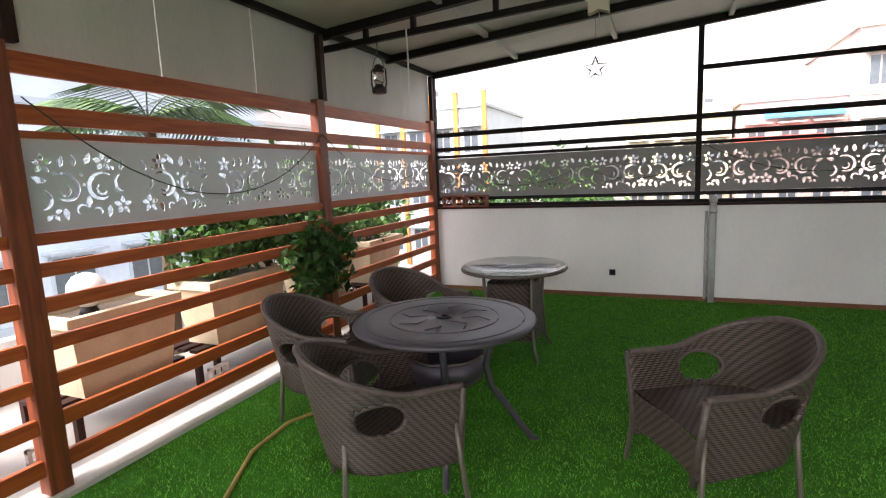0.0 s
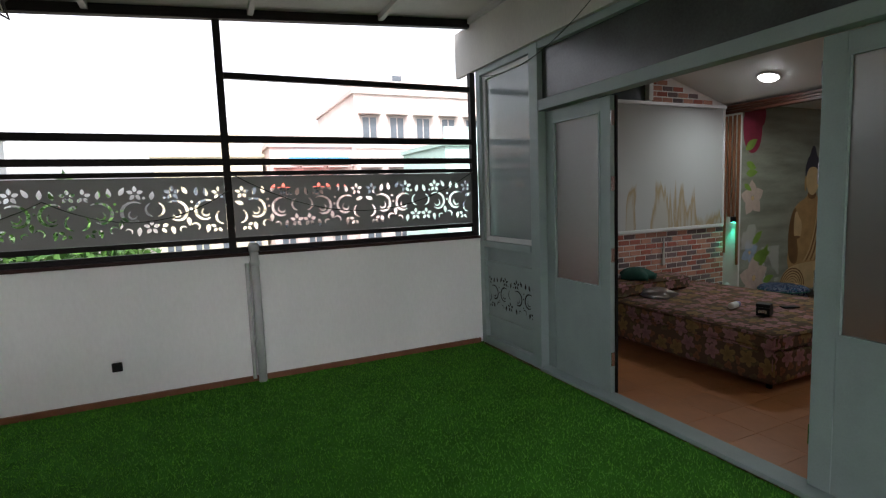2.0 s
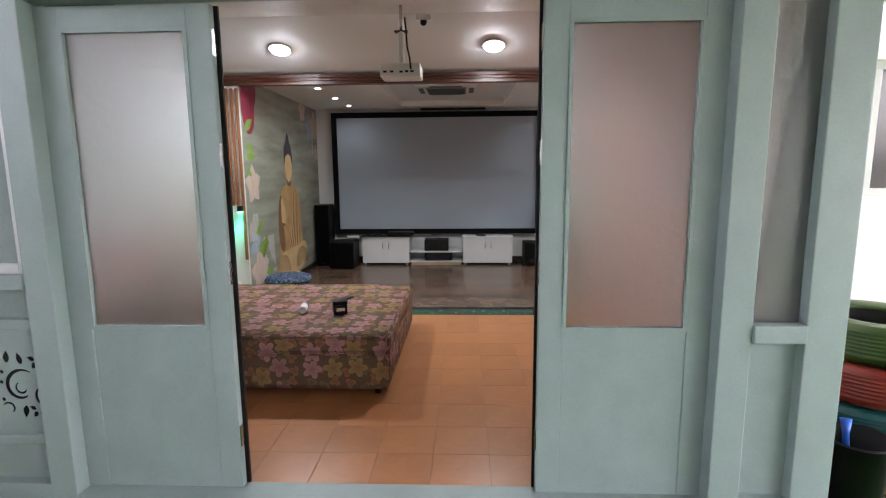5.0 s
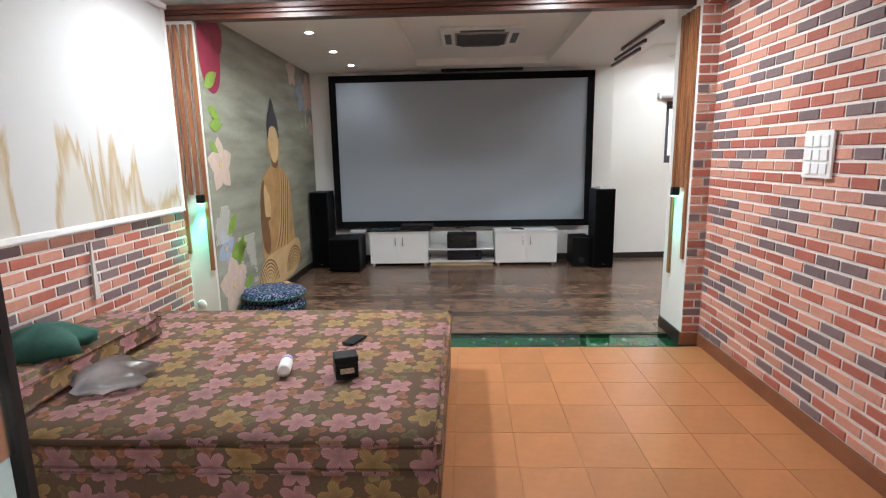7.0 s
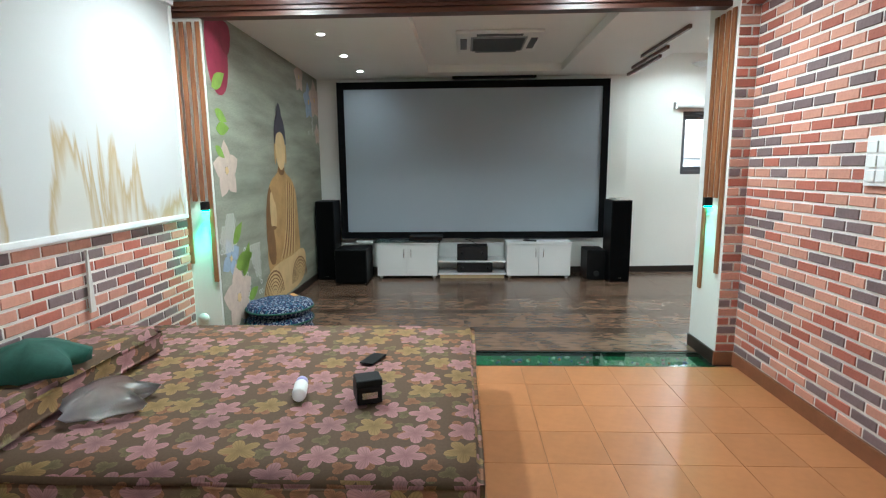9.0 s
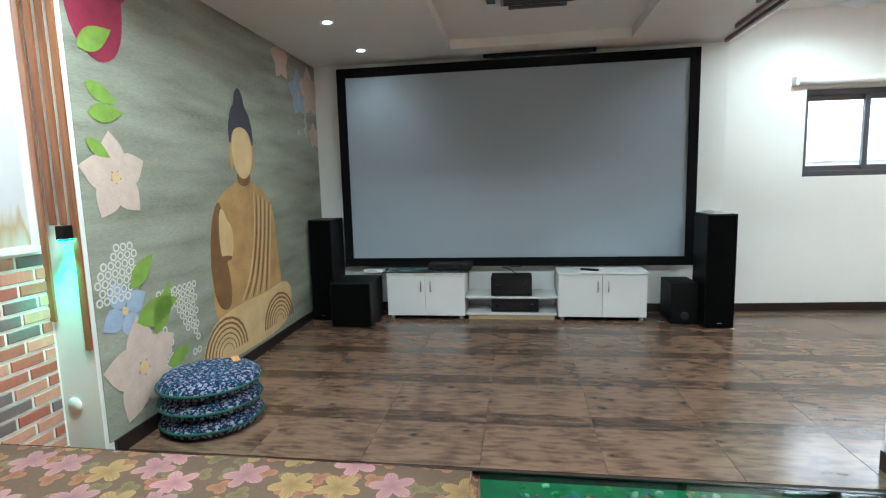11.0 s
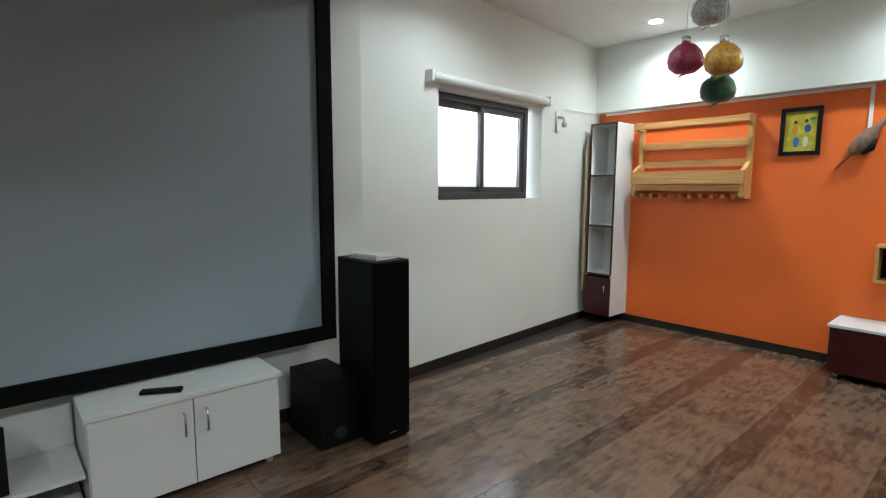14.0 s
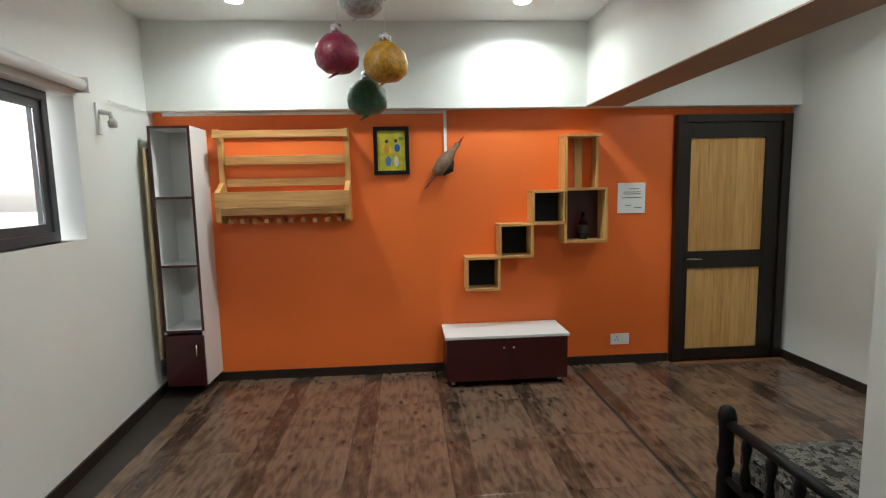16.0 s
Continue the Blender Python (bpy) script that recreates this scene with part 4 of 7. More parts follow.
for k, shade in enumerate(("yellow", "teal", "red", "green")):
    tyre((2.94 + 0.02 * (k % 2), 1.93 - 0.015 * k, 0.193 * k), shade, 30 * k)
for k, shade in enumerate(("red", "teal", "green", "yellow", "teal")):
    tyre((3.46 + 0.015 * (k % 2), 2.0 + 0.01 * k, 0.193 * k), shade, 20 * k)
bucket = thing("black_bucket", "black plastic bucket beside the tyres", "bucket", (2.62, 2.18, 0))
part("body", lathe([(0.1, 0.0), (0.105, 0.01), (0.13, 0.3), (0.14, 0.305), (0.14, 0.315), (0.122, 0.31), (0.1, 0.02), (0.02, 0.015)], 32), BLACK, bucket)
part("scoop", tube([(0.02, 0.0, 0.05), (0.05, 0.01, 0.3), (0.07, 0.0, 0.36)], [0.012, 0.014, 0.024], 10), material("blue_plastic", (0.01, 0.1, 0.55), 0.4), bucket, "blue plastic handle")

# tube light and window on the far white wall
fixture = thing("tube_light", "lit white tube light on the white wall", "light", (3.78, 1.25, 2.45))
part("batten", box((-0.03, -0.6, -0.02), (0.015, 0.6, 0.02), 0.004), WHITE_PLASTIC, fixture)
part("tube", tube([(-0.05, -0.57, 0), (-0.05, 0.57, 0)], 0.016, 12), TUBE_GLOW, fixture)
socket2 = thing("socket_plate", "white socket plate on the white wall", "socket", (3.795, 0.95, 0.62))
part("plate", box((-0.02, -0.09, -0.05), (0.0, 0.09, 0.05), 0.006), WHITE_PLASTIC, socket2)
part("switch", box((-0.026, -0.06, -0.02), (-0.02, -0.01, 0.02), 0.002), WHITE_PLASTIC, socket2)
win3 = thing("window_2", "white framed sliding window with a dark pane", "window", (3.83, 1.0, 1.28), kind="structure")
for y0, y1, z0, z1 in ((0, 0.7, 0, 0.05), (0, 0.7, 0.77, 0.82), (0, 0.05, 0.05, 0.77), (0.65, 0.7, 0.05, 0.77), (0.33, 0.38, 0.05, 0.77)):
    part("window_frame", box((0, y0, z0), (0.05, y1, z1), 0.004), WIN_WHITE, win3)
for y0, y1 in ((0.05, 0.33), (0.38, 0.65)):
    part("pane", box((0.02, y0, 0.05), (0.026, y1, 0.77)), material("dark_reflecting_pane", (0.05, 0.045, 0.045), 0.08, vary=0.2, bump=0.0), win3)

# artificial grass blades
rng = np.random.default_rng(3)


def blades(name, x0, x1, y0, y1, count, mat, label):
    c = np.stack([rng.uniform(x0, x1, count), rng.uniform(y0, y1, count), np.full(count, 0.0)], 1)
    a, h, w = rng.uniform(0, math.tau, count), rng.uniform(0.008, 0.02, count), rng.uniform(0.0018, 0.0035, count)
    side = np.stack([np.cos(a), np.sin(a), 0 * a], 1) * w[:, None]
    tip = c + np.stack([rng.normal(0, 0.008, count), rng.normal(0, 0.008, count), h], 1)
    verts = np.stack([c - side, c + side, tip], 1).reshape(-1, 3)
    me = bpy.data.meshes.new(name)
    me.from_pydata(verts.tolist(), [], np.arange(count * 3).reshape(-1, 3).tolist())
    me.materials.append(mat)
    return tagged(new(name, me), label, "grass", kind="stuff")


def island(name, dark, light, rough=0.6):
    m = bpy.data.materials.new(name)
    m.use_nodes = True
    n, l = nodes_of(m)
    geo, ramp = n.new("ShaderNodeNewGeometry"), n.new("ShaderNodeValToRGB")
    ramp.color_ramp.elements[0].color, ramp.color_ramp.elements[1].color = (*dark, 1), (*light, 1)
    l.new(geo.outputs["Random Per Island"], ramp.inputs["Fac"])
    l.new(ramp.outputs["Color"], n["Principled BSDF"].inputs["Base Color"])
    n["Principled BSDF"].inputs["Roughness"].default_value = rough
    n["Principled BSDF"].inputs["Specular IOR Level"].default_value = 0.25
    return m


blades("artificial_grass", -2.78, 2.5, 1.2, 6.6, 150000, island("grass_blade", (0.03, 0.15, 0.008), (0.15, 0.47, 0.04)), "short green artificial grass pile")

# ---- cloth and painted surfaces ----
def flower_cloth(name, base, colours, scale, petals=5, rough=0.8, cover=0.62):
    """Cloth printed with scattered flowers and leaves, by cell."""
    m = bpy.data.materials.new(name)
    m.use_nodes = True
    n, l = nodes_of(m)
    b = n["Principled BSDF"]
    b.inputs["Roughness"].default_value = rough
    b.inputs["Specular IOR Level"].default_value = 0.2
    uv = n.new("ShaderNodeUVMap")
    uv.uv_map = "cloth"

    def math_node(op, a, bb=None, c=None):
        k = n.new("ShaderNodeMath")
        k.operation = op
        for i, v in enumerate((a, bb, c)):
            if v is None:
                continue
            if isinstance(v, (int, float)):
                k.inputs[i].default_value = v
            else:
                l.new(v, k.inputs[i])
        return k.outputs[0]

    def layer(sc, npet, size, offset):
        mp, vo = n.new("ShaderNodeMapping"), n.new("ShaderNodeTexVoronoi")
        mp.inputs["Location"].default_value = (offset, offset * 0.7, 0)
        l.new(uv.outputs[0], mp.inputs["Vector"])
        vo.voronoi_dimensions = "2D"
        vo.inputs["Scale"].default_value, vo.inputs["Randomness"].default_value = sc, 0.55
        l.new(mp.outputs[0], vo.inputs["Vector"])
        sub, sep = n.new("ShaderNodeVectorMath"), n.new("ShaderNodeSeparateXYZ")
        sub.operation = "SUBTRACT"
        l.new(mp.outputs[0], sub.inputs[0])
        l.new(vo.outputs["Position"], sub.inputs[1])
        l.new(sub.outputs[0], sep.inputs[0])
        cs = n.new("ShaderNodeSeparateColor")
        l.new(vo.outputs["Color"], cs.inputs[0])
        ang = math_node("ADD", math_node("ARCTAN2", sep.outputs["Y"], sep.outputs["X"]), math_node("MULTIPLY", cs.outputs[1], 6.0))
        wave = math_node("ABSOLUTE", math_node("COSINE", math_node("MULTIPLY", ang, npet / 2)))
        edge = math_node("MULTIPLY_ADD", wave, 0.55 * size / sc, 0.45 * size / sc)
        dist = math_node("DIVIDE", vo.outputs["Distance"], sc) if False else math_node("SQRT", math_node("ADD", math_node("POWER", sep.outputs["X"], 2), math_node("POWER", sep.outputs["Y"], 2)))
        inside = math_node("LESS_THAN", dist, edge)
        shade = math_node("MULTIPLY_ADD", math_node("DIVIDE", dist, edge), 0.35, 0.65)
        vein = math_node("MULTIPLY_ADD", math_node("ABSOLUTE", math_node("SINE", math_node("MULTIPLY", ang, npet * 3))), 0.25, 0.75)
        return inside, cs.outputs[0], math_node("MULTIPLY", shade, vein)

    col = None
    tex = n.new("ShaderNodeTexNoise")
    tex.inputs["Scale"].default_value = 90
    l.new(uv.outputs[0], tex.inputs["Vector"])
    rgb = n.new("ShaderNodeMix")
    rgb.data_type = "RGBA"
    rgb.inputs[6].default_value = (*[c * 0.8 for c in base], 1)
    rgb.inputs[7].default_value = (*[c * 1.2 for c in base], 1)
    l.new(tex.outputs["Fac"], rgb.inputs[0])
    col = rgb.outputs[2]
    for sc, npet, size, off, cols in ((scale * 1.7, 3, cover * 0.9, 0.37, colours[1]), (scale, petals, cover, 0.0, colours[0])):
        inside, rand, shade = layer(sc, npet, size, off)
        ramp = n.new("ShaderNodeValToRGB")
        ramp.color_ramp.interpolation = "CONSTANT"
        els = ramp.color_ramp.elements
        els[0].color = (*cols[0], 1)
        els[1].position, els[1].color = 0.4, (*cols[1], 1)
        if len(cols) > 2:
            e = els.new(0.7)
            e.color = (*cols[2], 1)
        l.new(rand, ramp.inputs["Fac"])
        mul = n.new("ShaderNodeMix")
        mul.data_type, mul.blend_type = "RGBA", "MULTIPLY"
        mul.inputs[0].default_value = 1.0
        l.new(ramp.outputs["Color"], mul.inputs[6])
        l.new(shade, mul.inputs[7])
        mix = n.new("ShaderNodeMix")
        mix.data_type = "RGBA"
        l.new(inside, mix.inputs[0])
        l.new(col, mix.inputs[6])
        l.new(mul.outputs[2], mix.inputs[7])
        col = mix.outputs[2]
    l.new(col, b.inputs["Base Color"])
    bp = n.new("ShaderNodeBump")
    bp.inputs["Strength"].default_value, bp.inputs["Distance"].default_value = 0.2, 0.003
    l.new(tex.outputs["Fac"], bp.inputs["Height"])
    l.new(bp.outputs[0], b.inputs["Normal"])
    return m


def cloth_uv(bm, name="cloth"):
    """Lays the cloth's pattern flat on every face, by the way the face looks."""
    layer = bm.loops.layers.uv.new(name)
    bm.normal_update()
    for f in bm.faces:
        nx, ny, nz = [abs(c) for c in f.normal]
        for loop in f.loops:
            x, y, z = loop.vert.co
            loop[layer].uv = (x, y) if nz >= max(nx, ny) else ((y, z + x) if nx >= ny else (x, z + y))
    return bm


def soft_box(lo, hi, bevel, cuts=6, bulge=0.0, seed=0):
    """An upholstered block: rounded edges and an uneven surface."""
    bm = box(lo, hi)
    bmesh.ops.subdivide_edges(bm, edges=bm.edges[:], cuts=cuts, use_grid_fill=True)
    edges = [e for e in bm.edges if len(e.link_faces) == 2 and e.calc_face_angle(0) > 0.5]
    bmesh.ops.bevel(bm, geom=edges, offset=bevel, segments=3, affect="EDGES")
    for v in bm.verts:
        v.co += bulge * noise.noise_vector(v.co * 3 + Vector((seed, 0, 0)))
    for f in bm.faces:
        f.smooth = True
    return bm


# ---- brick room ----
SOFA_CLOTH = flower_cloth("brown_floral_upholstery", (0.105, 0.066, 0.042), (((0.4, 0.2, 0.2), (0.3, 0.19, 0.08), (0.33, 0.17, 0.17)), ((0.17, 0.13, 0.065), (0.28, 0.13, 0.07))), 6.4, cover=0.44)
bed = thing("daybed", "low floral upholstered daybed on short legs", "daybed", (0, 0, 0))
part("base", cloth_uv(soft_box((3.62, 4.37, 0.055), (5.18, 6.3, 0.3), 0.015, 6, 0.004)), SOFA_CLOTH, bed)
part("mattress", cloth_uv(soft_box((3.61, 4.36, 0.302), (5.19, 6.3, 0.41), 0.025, 8, 0.006, 3)), SOFA_CLOTH, bed)
part("end_rest", cloth_uv(soft_box((3.64, 5.95, 0.411), (4.72, 6.3, 0.555), 0.04, 5, 0.01, 7)), SOFA_CLOTH, bed, "floral bolster end rest")
for x, y in ((3.7, 4.45), (5.1, 4.45), (3.7, 6.2), (5.1, 6.2)):
    part("leg", lathe([(0.022, 0), (0.022, 0.04), (0.03, 0.055)], 12, (x, y, 0)), BLACK, bed)
bottle = thing("spray_bottle", "small white and lilac bottle lying on the daybed", "bottle", (3.98, 4.97, 0.484))
bottle.matrix_world = pose(4.2, 5.09, 0.446, 0, 90, 12)
part("body", lathe([(0.0, -0.07), (0.026, -0.07), (0.028, -0.06), (0.028, 0.03), (0.024, 0.04)], 20), WHITE_PLASTIC, bottle)
part("cap", lathe([(0.024, 0.04), (0.025, 0.07), (0.02, 0.082), (0.0, 0.083)], 20), material("lilac_cap", (0.4, 0.38, 0.65), 0.35), bottle)
case = thing("gadget_box", "small black box with a silver strip on the daybed", "box", (4.18, 4.81, 0.416), 20)
part("body", box((-0.06, -0.05, 0.0), (0.06, 0.05, 0.07), 0.006), BLACK, case)
part("lid", box((-0.062, -0.052, 0.071), (0.03, 0.052, 0.1), 0.006), BLACK, case)
part("strip", box((-0.064, -0.03, 0.025), (-0.06, 0.03, 0.05)), CHROME, case)
phone = thing("phone", "dark phone lying on the daybed", "phone", (4.6, 4.86, 0.417), 70)
part("body", box((-0.035, -0.07, 0), (0.035, 0.07, 0.009), 0.003), BLACK, phone)
CLOTH_GREEN = material("dark_green_cloth", (0.01, 0.07, 0.05), 0.8, vary=0.3, scale=8, bump=0.2)
bm = lathe([(0.02, 0.0), (0.16, 0.0), (0.17, 0.05), (0.11, 0.09), (0.06, 0.11), (0.01, 0.115)], 28, wobble=0.45)
solo("folded_cloth", bm, CLOTH_GREEN, "crumpled dark green cloth on the daybed", "cloth", where=pose(4.1, 6.12, 0.562))
bm = lathe([(0.02, 0.0), (0.14, 0.0), (0.17, 0.03), (0.12, 0.06), (0.05, 0.08), (0.01, 0.08)], 28, wobble=0.5)
solo("plastic_bag", bm, glass("thin_plastic_film", (0.85, 0.85, 0.9), 0.35), "crumpled clear plastic bag on the daybed", "bag", where=pose(4.1, 5.85, 0.417))

# roller blind over the window, with water stains
n, l = nodes_of(BLIND)
nb = n["Principled BSDF"]
co, sep, nz = n.new("ShaderNodeTexCoord"), n.new("ShaderNodeSeparateXYZ"), n.new("ShaderNodeTexNoise")
mp = n.new("ShaderNodeMapping")
mp.inputs["Scale"].default_value = (2.6, 1, 0.45)
l.new(co.outputs["Object"], mp.inputs["Vector"])
l.new(mp.outputs[0], nz.inputs["Vector"])
l.new(co.outputs["Object"], sep.inputs[0])
nz.inputs["Scale"].default_value, nz.inputs["Detail"].default_value, nz.inputs["Distortion"].default_value = 1.0, 8, 0.8
low = n.new("ShaderNodeMapRange")
low.inputs["From Min"].default_value, low.inputs["From Max"].default_value = 0.05, 0.9
low.inputs["To Min"].default_value, low.inputs["To Max"].default_value = 0.1, -0.12
l.new(sep.outputs["Z"], low.inputs["Value"])
add = n.new("ShaderNodeMath")
l.new(nz.outputs["Fac"], add.inputs[0])
l.new(low.outputs[0], add.inputs[1])
ramp = n.new("ShaderNodeValToRGB")
els = ramp.color_ramp.elements
els[0].position, els[0].color = 0.6, (0.58, 0.58, 0.57, 1)
els[1].position, els[1].color = 0.67, (0.57, 0.55, 0.5, 1)
e = els.new(0.625)
e.color = (0.45, 0.34, 0.2, 1)
l.new(add.outputs[0], ramp.inputs["Fac"])
l.new(ramp.outputs["Color"], nb.inputs["Base Color"])
nb.inputs["Subsurface Weight"].default_value = 0.0
tr = n.new("ShaderNodeBsdfTranslucent")
mixs = n.new("ShaderNodeMixShader")
mixs.inputs[0].default_value = 0.15
l.new(ramp.outputs["Color"], tr.inputs["Color"])
l.new(nb.outputs[0], mixs.inputs[1])
l.new(tr.outputs[0], mixs.inputs[2])
l.new(mixs.outputs[0], n["Material Output"].inputs["Surface"])
blind = thing("roller_blind", "water-stained white roller blind over the window", "blind", (0, 6.32, 1.03))
part("cloth", box((3.15, 0.0, 0.0), (5.66, 0.003, 1.355)), BLIND, blind)
part("bottom_bar", box((3.15, -0.012, -0.02), (5.69, 0.015, 0.012), 0.004), WHITE_PLASTIC, blind)
part("head_box", box((3.15, -0.03, 1.355), (5.69, 0.03, 1.39), 0.004), WHITE_PLASTIC, blind)
part("side_channel", box((5.66, -0.012, 0.012), (5.69, 0.025, 1.355), 0.004), WHITE_PLASTIC, blind)
win_n = thing("window_3", "wide window behind the roller blind", "window", (0, 6.42, 0), kind="structure")
for x0, x1, z0, z1 in ((3.2, 5.74, 1.03, 1.08), (3.2, 5.74, 2.33, 2.38), (3.2, 3.25, 1.08, 2.33), (5.69, 5.74, 1.08, 2.33), (4.44, 4.5, 1.08, 2.33)):
    part("window_frame", box((x0, 0, z0), (x1, 0.05, z1)), WIN_WHITE, win_n)
for x0, x1 in ((3.25, 4.44), (4.5, 5.69)):
    pane = part("pane", box((x0, 0.02, 1.08), (x1, 0.026, 2.33)), CLEAR, win_n)
    pane.visible_shadow = False
# dark transom beside the brick gable
structure("trim_dark_transom", box((3.2, 6.335, 2.43), (4.44, 6.35, 2.64)), material("dark_transom_glass", (0.04, 0.055, 0.06), 0.15, vary=0.2, bump=0.0), "dark glazed strip above the blind", "transom")
structure("trim_brick_ledge", box((4.44, 6.28, 2.43), (4.5, 6.35, 2.62)), WHITE_WALL, "pale end of the brick-papered band", "trim")

# lights, projector, switches
disc = thing("downlight", "round lit ceiling downlight on the sloping ceiling", "light", (5.29, 5.52, 2.512))
disc.matrix_world = pose(5.278, 5.54, 2.567, 0, 15.6, 0)
part("rim", lathe([(0.085, -0.002), (0.11, -0.008), (0.112, -0.014), (0.09, -0.016), (0.086, -0.008)], 32), WHITE_PLASTIC, disc)
# dome added to the flat disc: its round glare put into the shape
part("diffuser", lathe([(0.005, -0.05), (0.04, -0.046), (0.07, -0.034), (0.086, -0.013), (0.088, -0.006), (0.005, -0.004)], 32), LIGHT_DISC, disc, "glowing white diffuser, domed to mimic its glare")
tagged(disc, group="downlights on the slope")
copy_thing(disc, pose(5.278, 3.61, 2.567, 0, 15.6, 0))
proj = thing("projector", "white ceiling-hung projector on a white pole", "projector", (4.5, 4.345, 2.15))
part("body", box((-0.11, -0.15, 0.0), (0.11, 0.15, 0.095), 0.012), WHITE_PLASTIC, proj)
part("base_plate", box((-0.06, -0.06, 0.09), (0.06, 0.06, 0.1)), WHITE_PLASTIC, proj)
part("pole", tube([(0, 0, 0.1), (0, 0, 0.34)], 0.022, 14), WHITE_PLASTIC, proj)
part("thin_pole", tube([(0, 0, 0.34), (0, 0, 0.53)], 0.012, 10), CHROME, proj)
part("clamp", box((-0.02, -0.05, 0.335), (0.02, 0.05, 0.348)), IRON, proj)
for y, z in ((-0.1, 0.03), (-0.06, 0.03), (-0.02, 0.028), (0.05, 0.03), (0.1, 0.03)):
    part("port", box((-0.113, y, z), (-0.109, y + 0.025, z + 0.014)), BLACK, proj)
part("cable", tube([(-0.115, -0.08, 0.05), (-0.13, -0.075, 0.12), (-0.06, -0.05, 0.22), (-0.02, -0.04, 0.34), (-0.01, -0.03, 0.44)], 0.007, 6), BLACK, proj)
cctv = thing("dome_camera", "small black dome sensor on the ceiling edge", "camera", (4.82, 4.2, 2.655))
part("base", box((-0.02, -0.06, 0.0), (0.02, 0.06, 0.045), 0.004), WHITE_PLASTIC, cctv)
part("eye", lathe([(0.005, -0.04), (0.022, -0.032), (0.028, -0.01), (0.026, 0.0)], 16), BLACK, cctv)
sw = thing("switch_plate", "large white switch plate on the brick wall", "switch", (4.54, 2.608, 1.237))
part("plate", box((-0.1, 0, 0), (0.1, 0.014, 0.22), 0.005), WHITE_PLASTIC, sw)
for r in range(3):
    for c in range(3):
        part("switch", box((-0.078 + 0.055 * c, 0.014, 0.02 + 0.063 * r), (-0.032 + 0.055 * c, 0.021, 0.07 + 0.063 * r), 0.002), WHITE_PLASTIC, sw)
strip = thing("wall_offcut", "pale pointed trim offcut leaning on the brick wall", "offcut", (4.72, 6.33, 0.62))
part("body", prism([(-0.02, 0.0), (0.02, 0.0), (0.004, 0.32), (-0.004, 0.32)], -0.012, 0.0, "y"), BOARD, strip)

# vertical slats and green lamps on the piers
def slats(x, y0, step, ends, label):
    ob = thing("slat_panel", label, "slats", (x, 0, 0))
    for i, z in enumerate(ends):
        y = y0 + step * i
        part("slat", box((-0.014, y, z), (0.0, y + abs(step) * 0.56, 2.3), 0.003), SLAT_WOOD, ob)
    return ob


slats(5.745, 6.155, 0.055, (0.55, 1.12, 1.12, 0.68), "brown wooden slats of uneven length on the pier")
right = slats(0.0, 0.0, 0.075, (0.62, 1.12, 1.12, 0.47), "brown wooden slats of uneven length on the pier")
right.matrix_world = pose(5.655, 2.728, 0, 0, 0, -90)
for x, y, turn in ((5.72, 6.2, 0), (5.83, 2.752, 90)):
    gl = thing("green_wall_lamp", "small black wall lamp throwing green light down", "light", (x, y, 1.06), turn, group="green pier lamps")
    part("housing", box((-0.035, -0.022, 0.0), (0.022, 0.022, 0.06), 0.004), BLACK, gl)
    part("lens", box((-0.03, -0.018, -0.006), (0.015, 0.018, -0.001)), GREEN_GLOW, gl, "glowing green lens")
outlet = thing("round_outlet", "small round white cover on the pier", "cover", (5.745, 6.29, 0.28))
part("plate", lathe([(0.0, -0.004), (0.035, -0.004), (0.038, 0.002), (0.0, 0.004)], 20), WHITE_PLASTIC, outlet, where=pose(0, 0, 0, 0, 90, 0))

# glass strip with pebbles and toy fish let into the floor
GREEN_BED = material("green_gravel", (0.02, 0.16, 0.07), 0.7, vary=0.6, scale=25, fine=120, bump=0.6)
strip_t = thing("glass_floor_strip", "green glass-covered floor strip filled with weed, pebbles and toy fish", "floor strip", (5.59, 2.738, -0.05), kind="structure")
part("gravel", box((0, 0, 0.0), (0.25, 3.44, 0.015)), GREEN_BED, strip_t)
part("cover", box((0.0, 0.0, 0.04), (0.25, 3.44, 0.05)), glass("green_cover_glass", (0.6, 0.92, 0.78), 0.02), strip_t, "green-tinted glass cover")
for x0, x1 in ((-0.012, 0.0), (0.25, 0.262)):
    part("edge_trim", box((x0, 0, 0.03), (x1, 3.44, 0.053)), glass("green_glass_edge", (0.1, 0.6, 0.4), 0.1), strip_t)
r2 = random.Random(5)
PEBBLES = [material(f"pebble_{c}", col, 0.4, vary=0.3) for c, col in (("white", (0.7, 0.7, 0.65)), ("rose", (0.5, 0.12, 0.2)), ("blue", (0.08, 0.15, 0.4)), ("orange", (0.7, 0.2, 0.04)), ("leaf", (0.04, 0.3, 0.1)))]
for k in range(110):
    y, x = r2.uniform(0.1, 1.55), r2.uniform(0.03, 0.22)
    s = r2.uniform(0.008, 0.018)
    bm = bmesh.new()
    bmesh.ops.create_icosphere(bm, subdivisions=1, radius=s)
    mat = PEBBLES[r2.choice((4, 4, 4, 0, 1, 2, 3))]
    part("pebble" if mat is not PEBBLES[4] else "leaf_tuft", bm, mat, strip_t, where=pose(x, y, 0.014 + s * 0.4, r2.uniform(0, 90), 0, r2.uniform(0, 180)) @ Matrix.Diagonal((1.3, 0.9, 0.7, 1)))

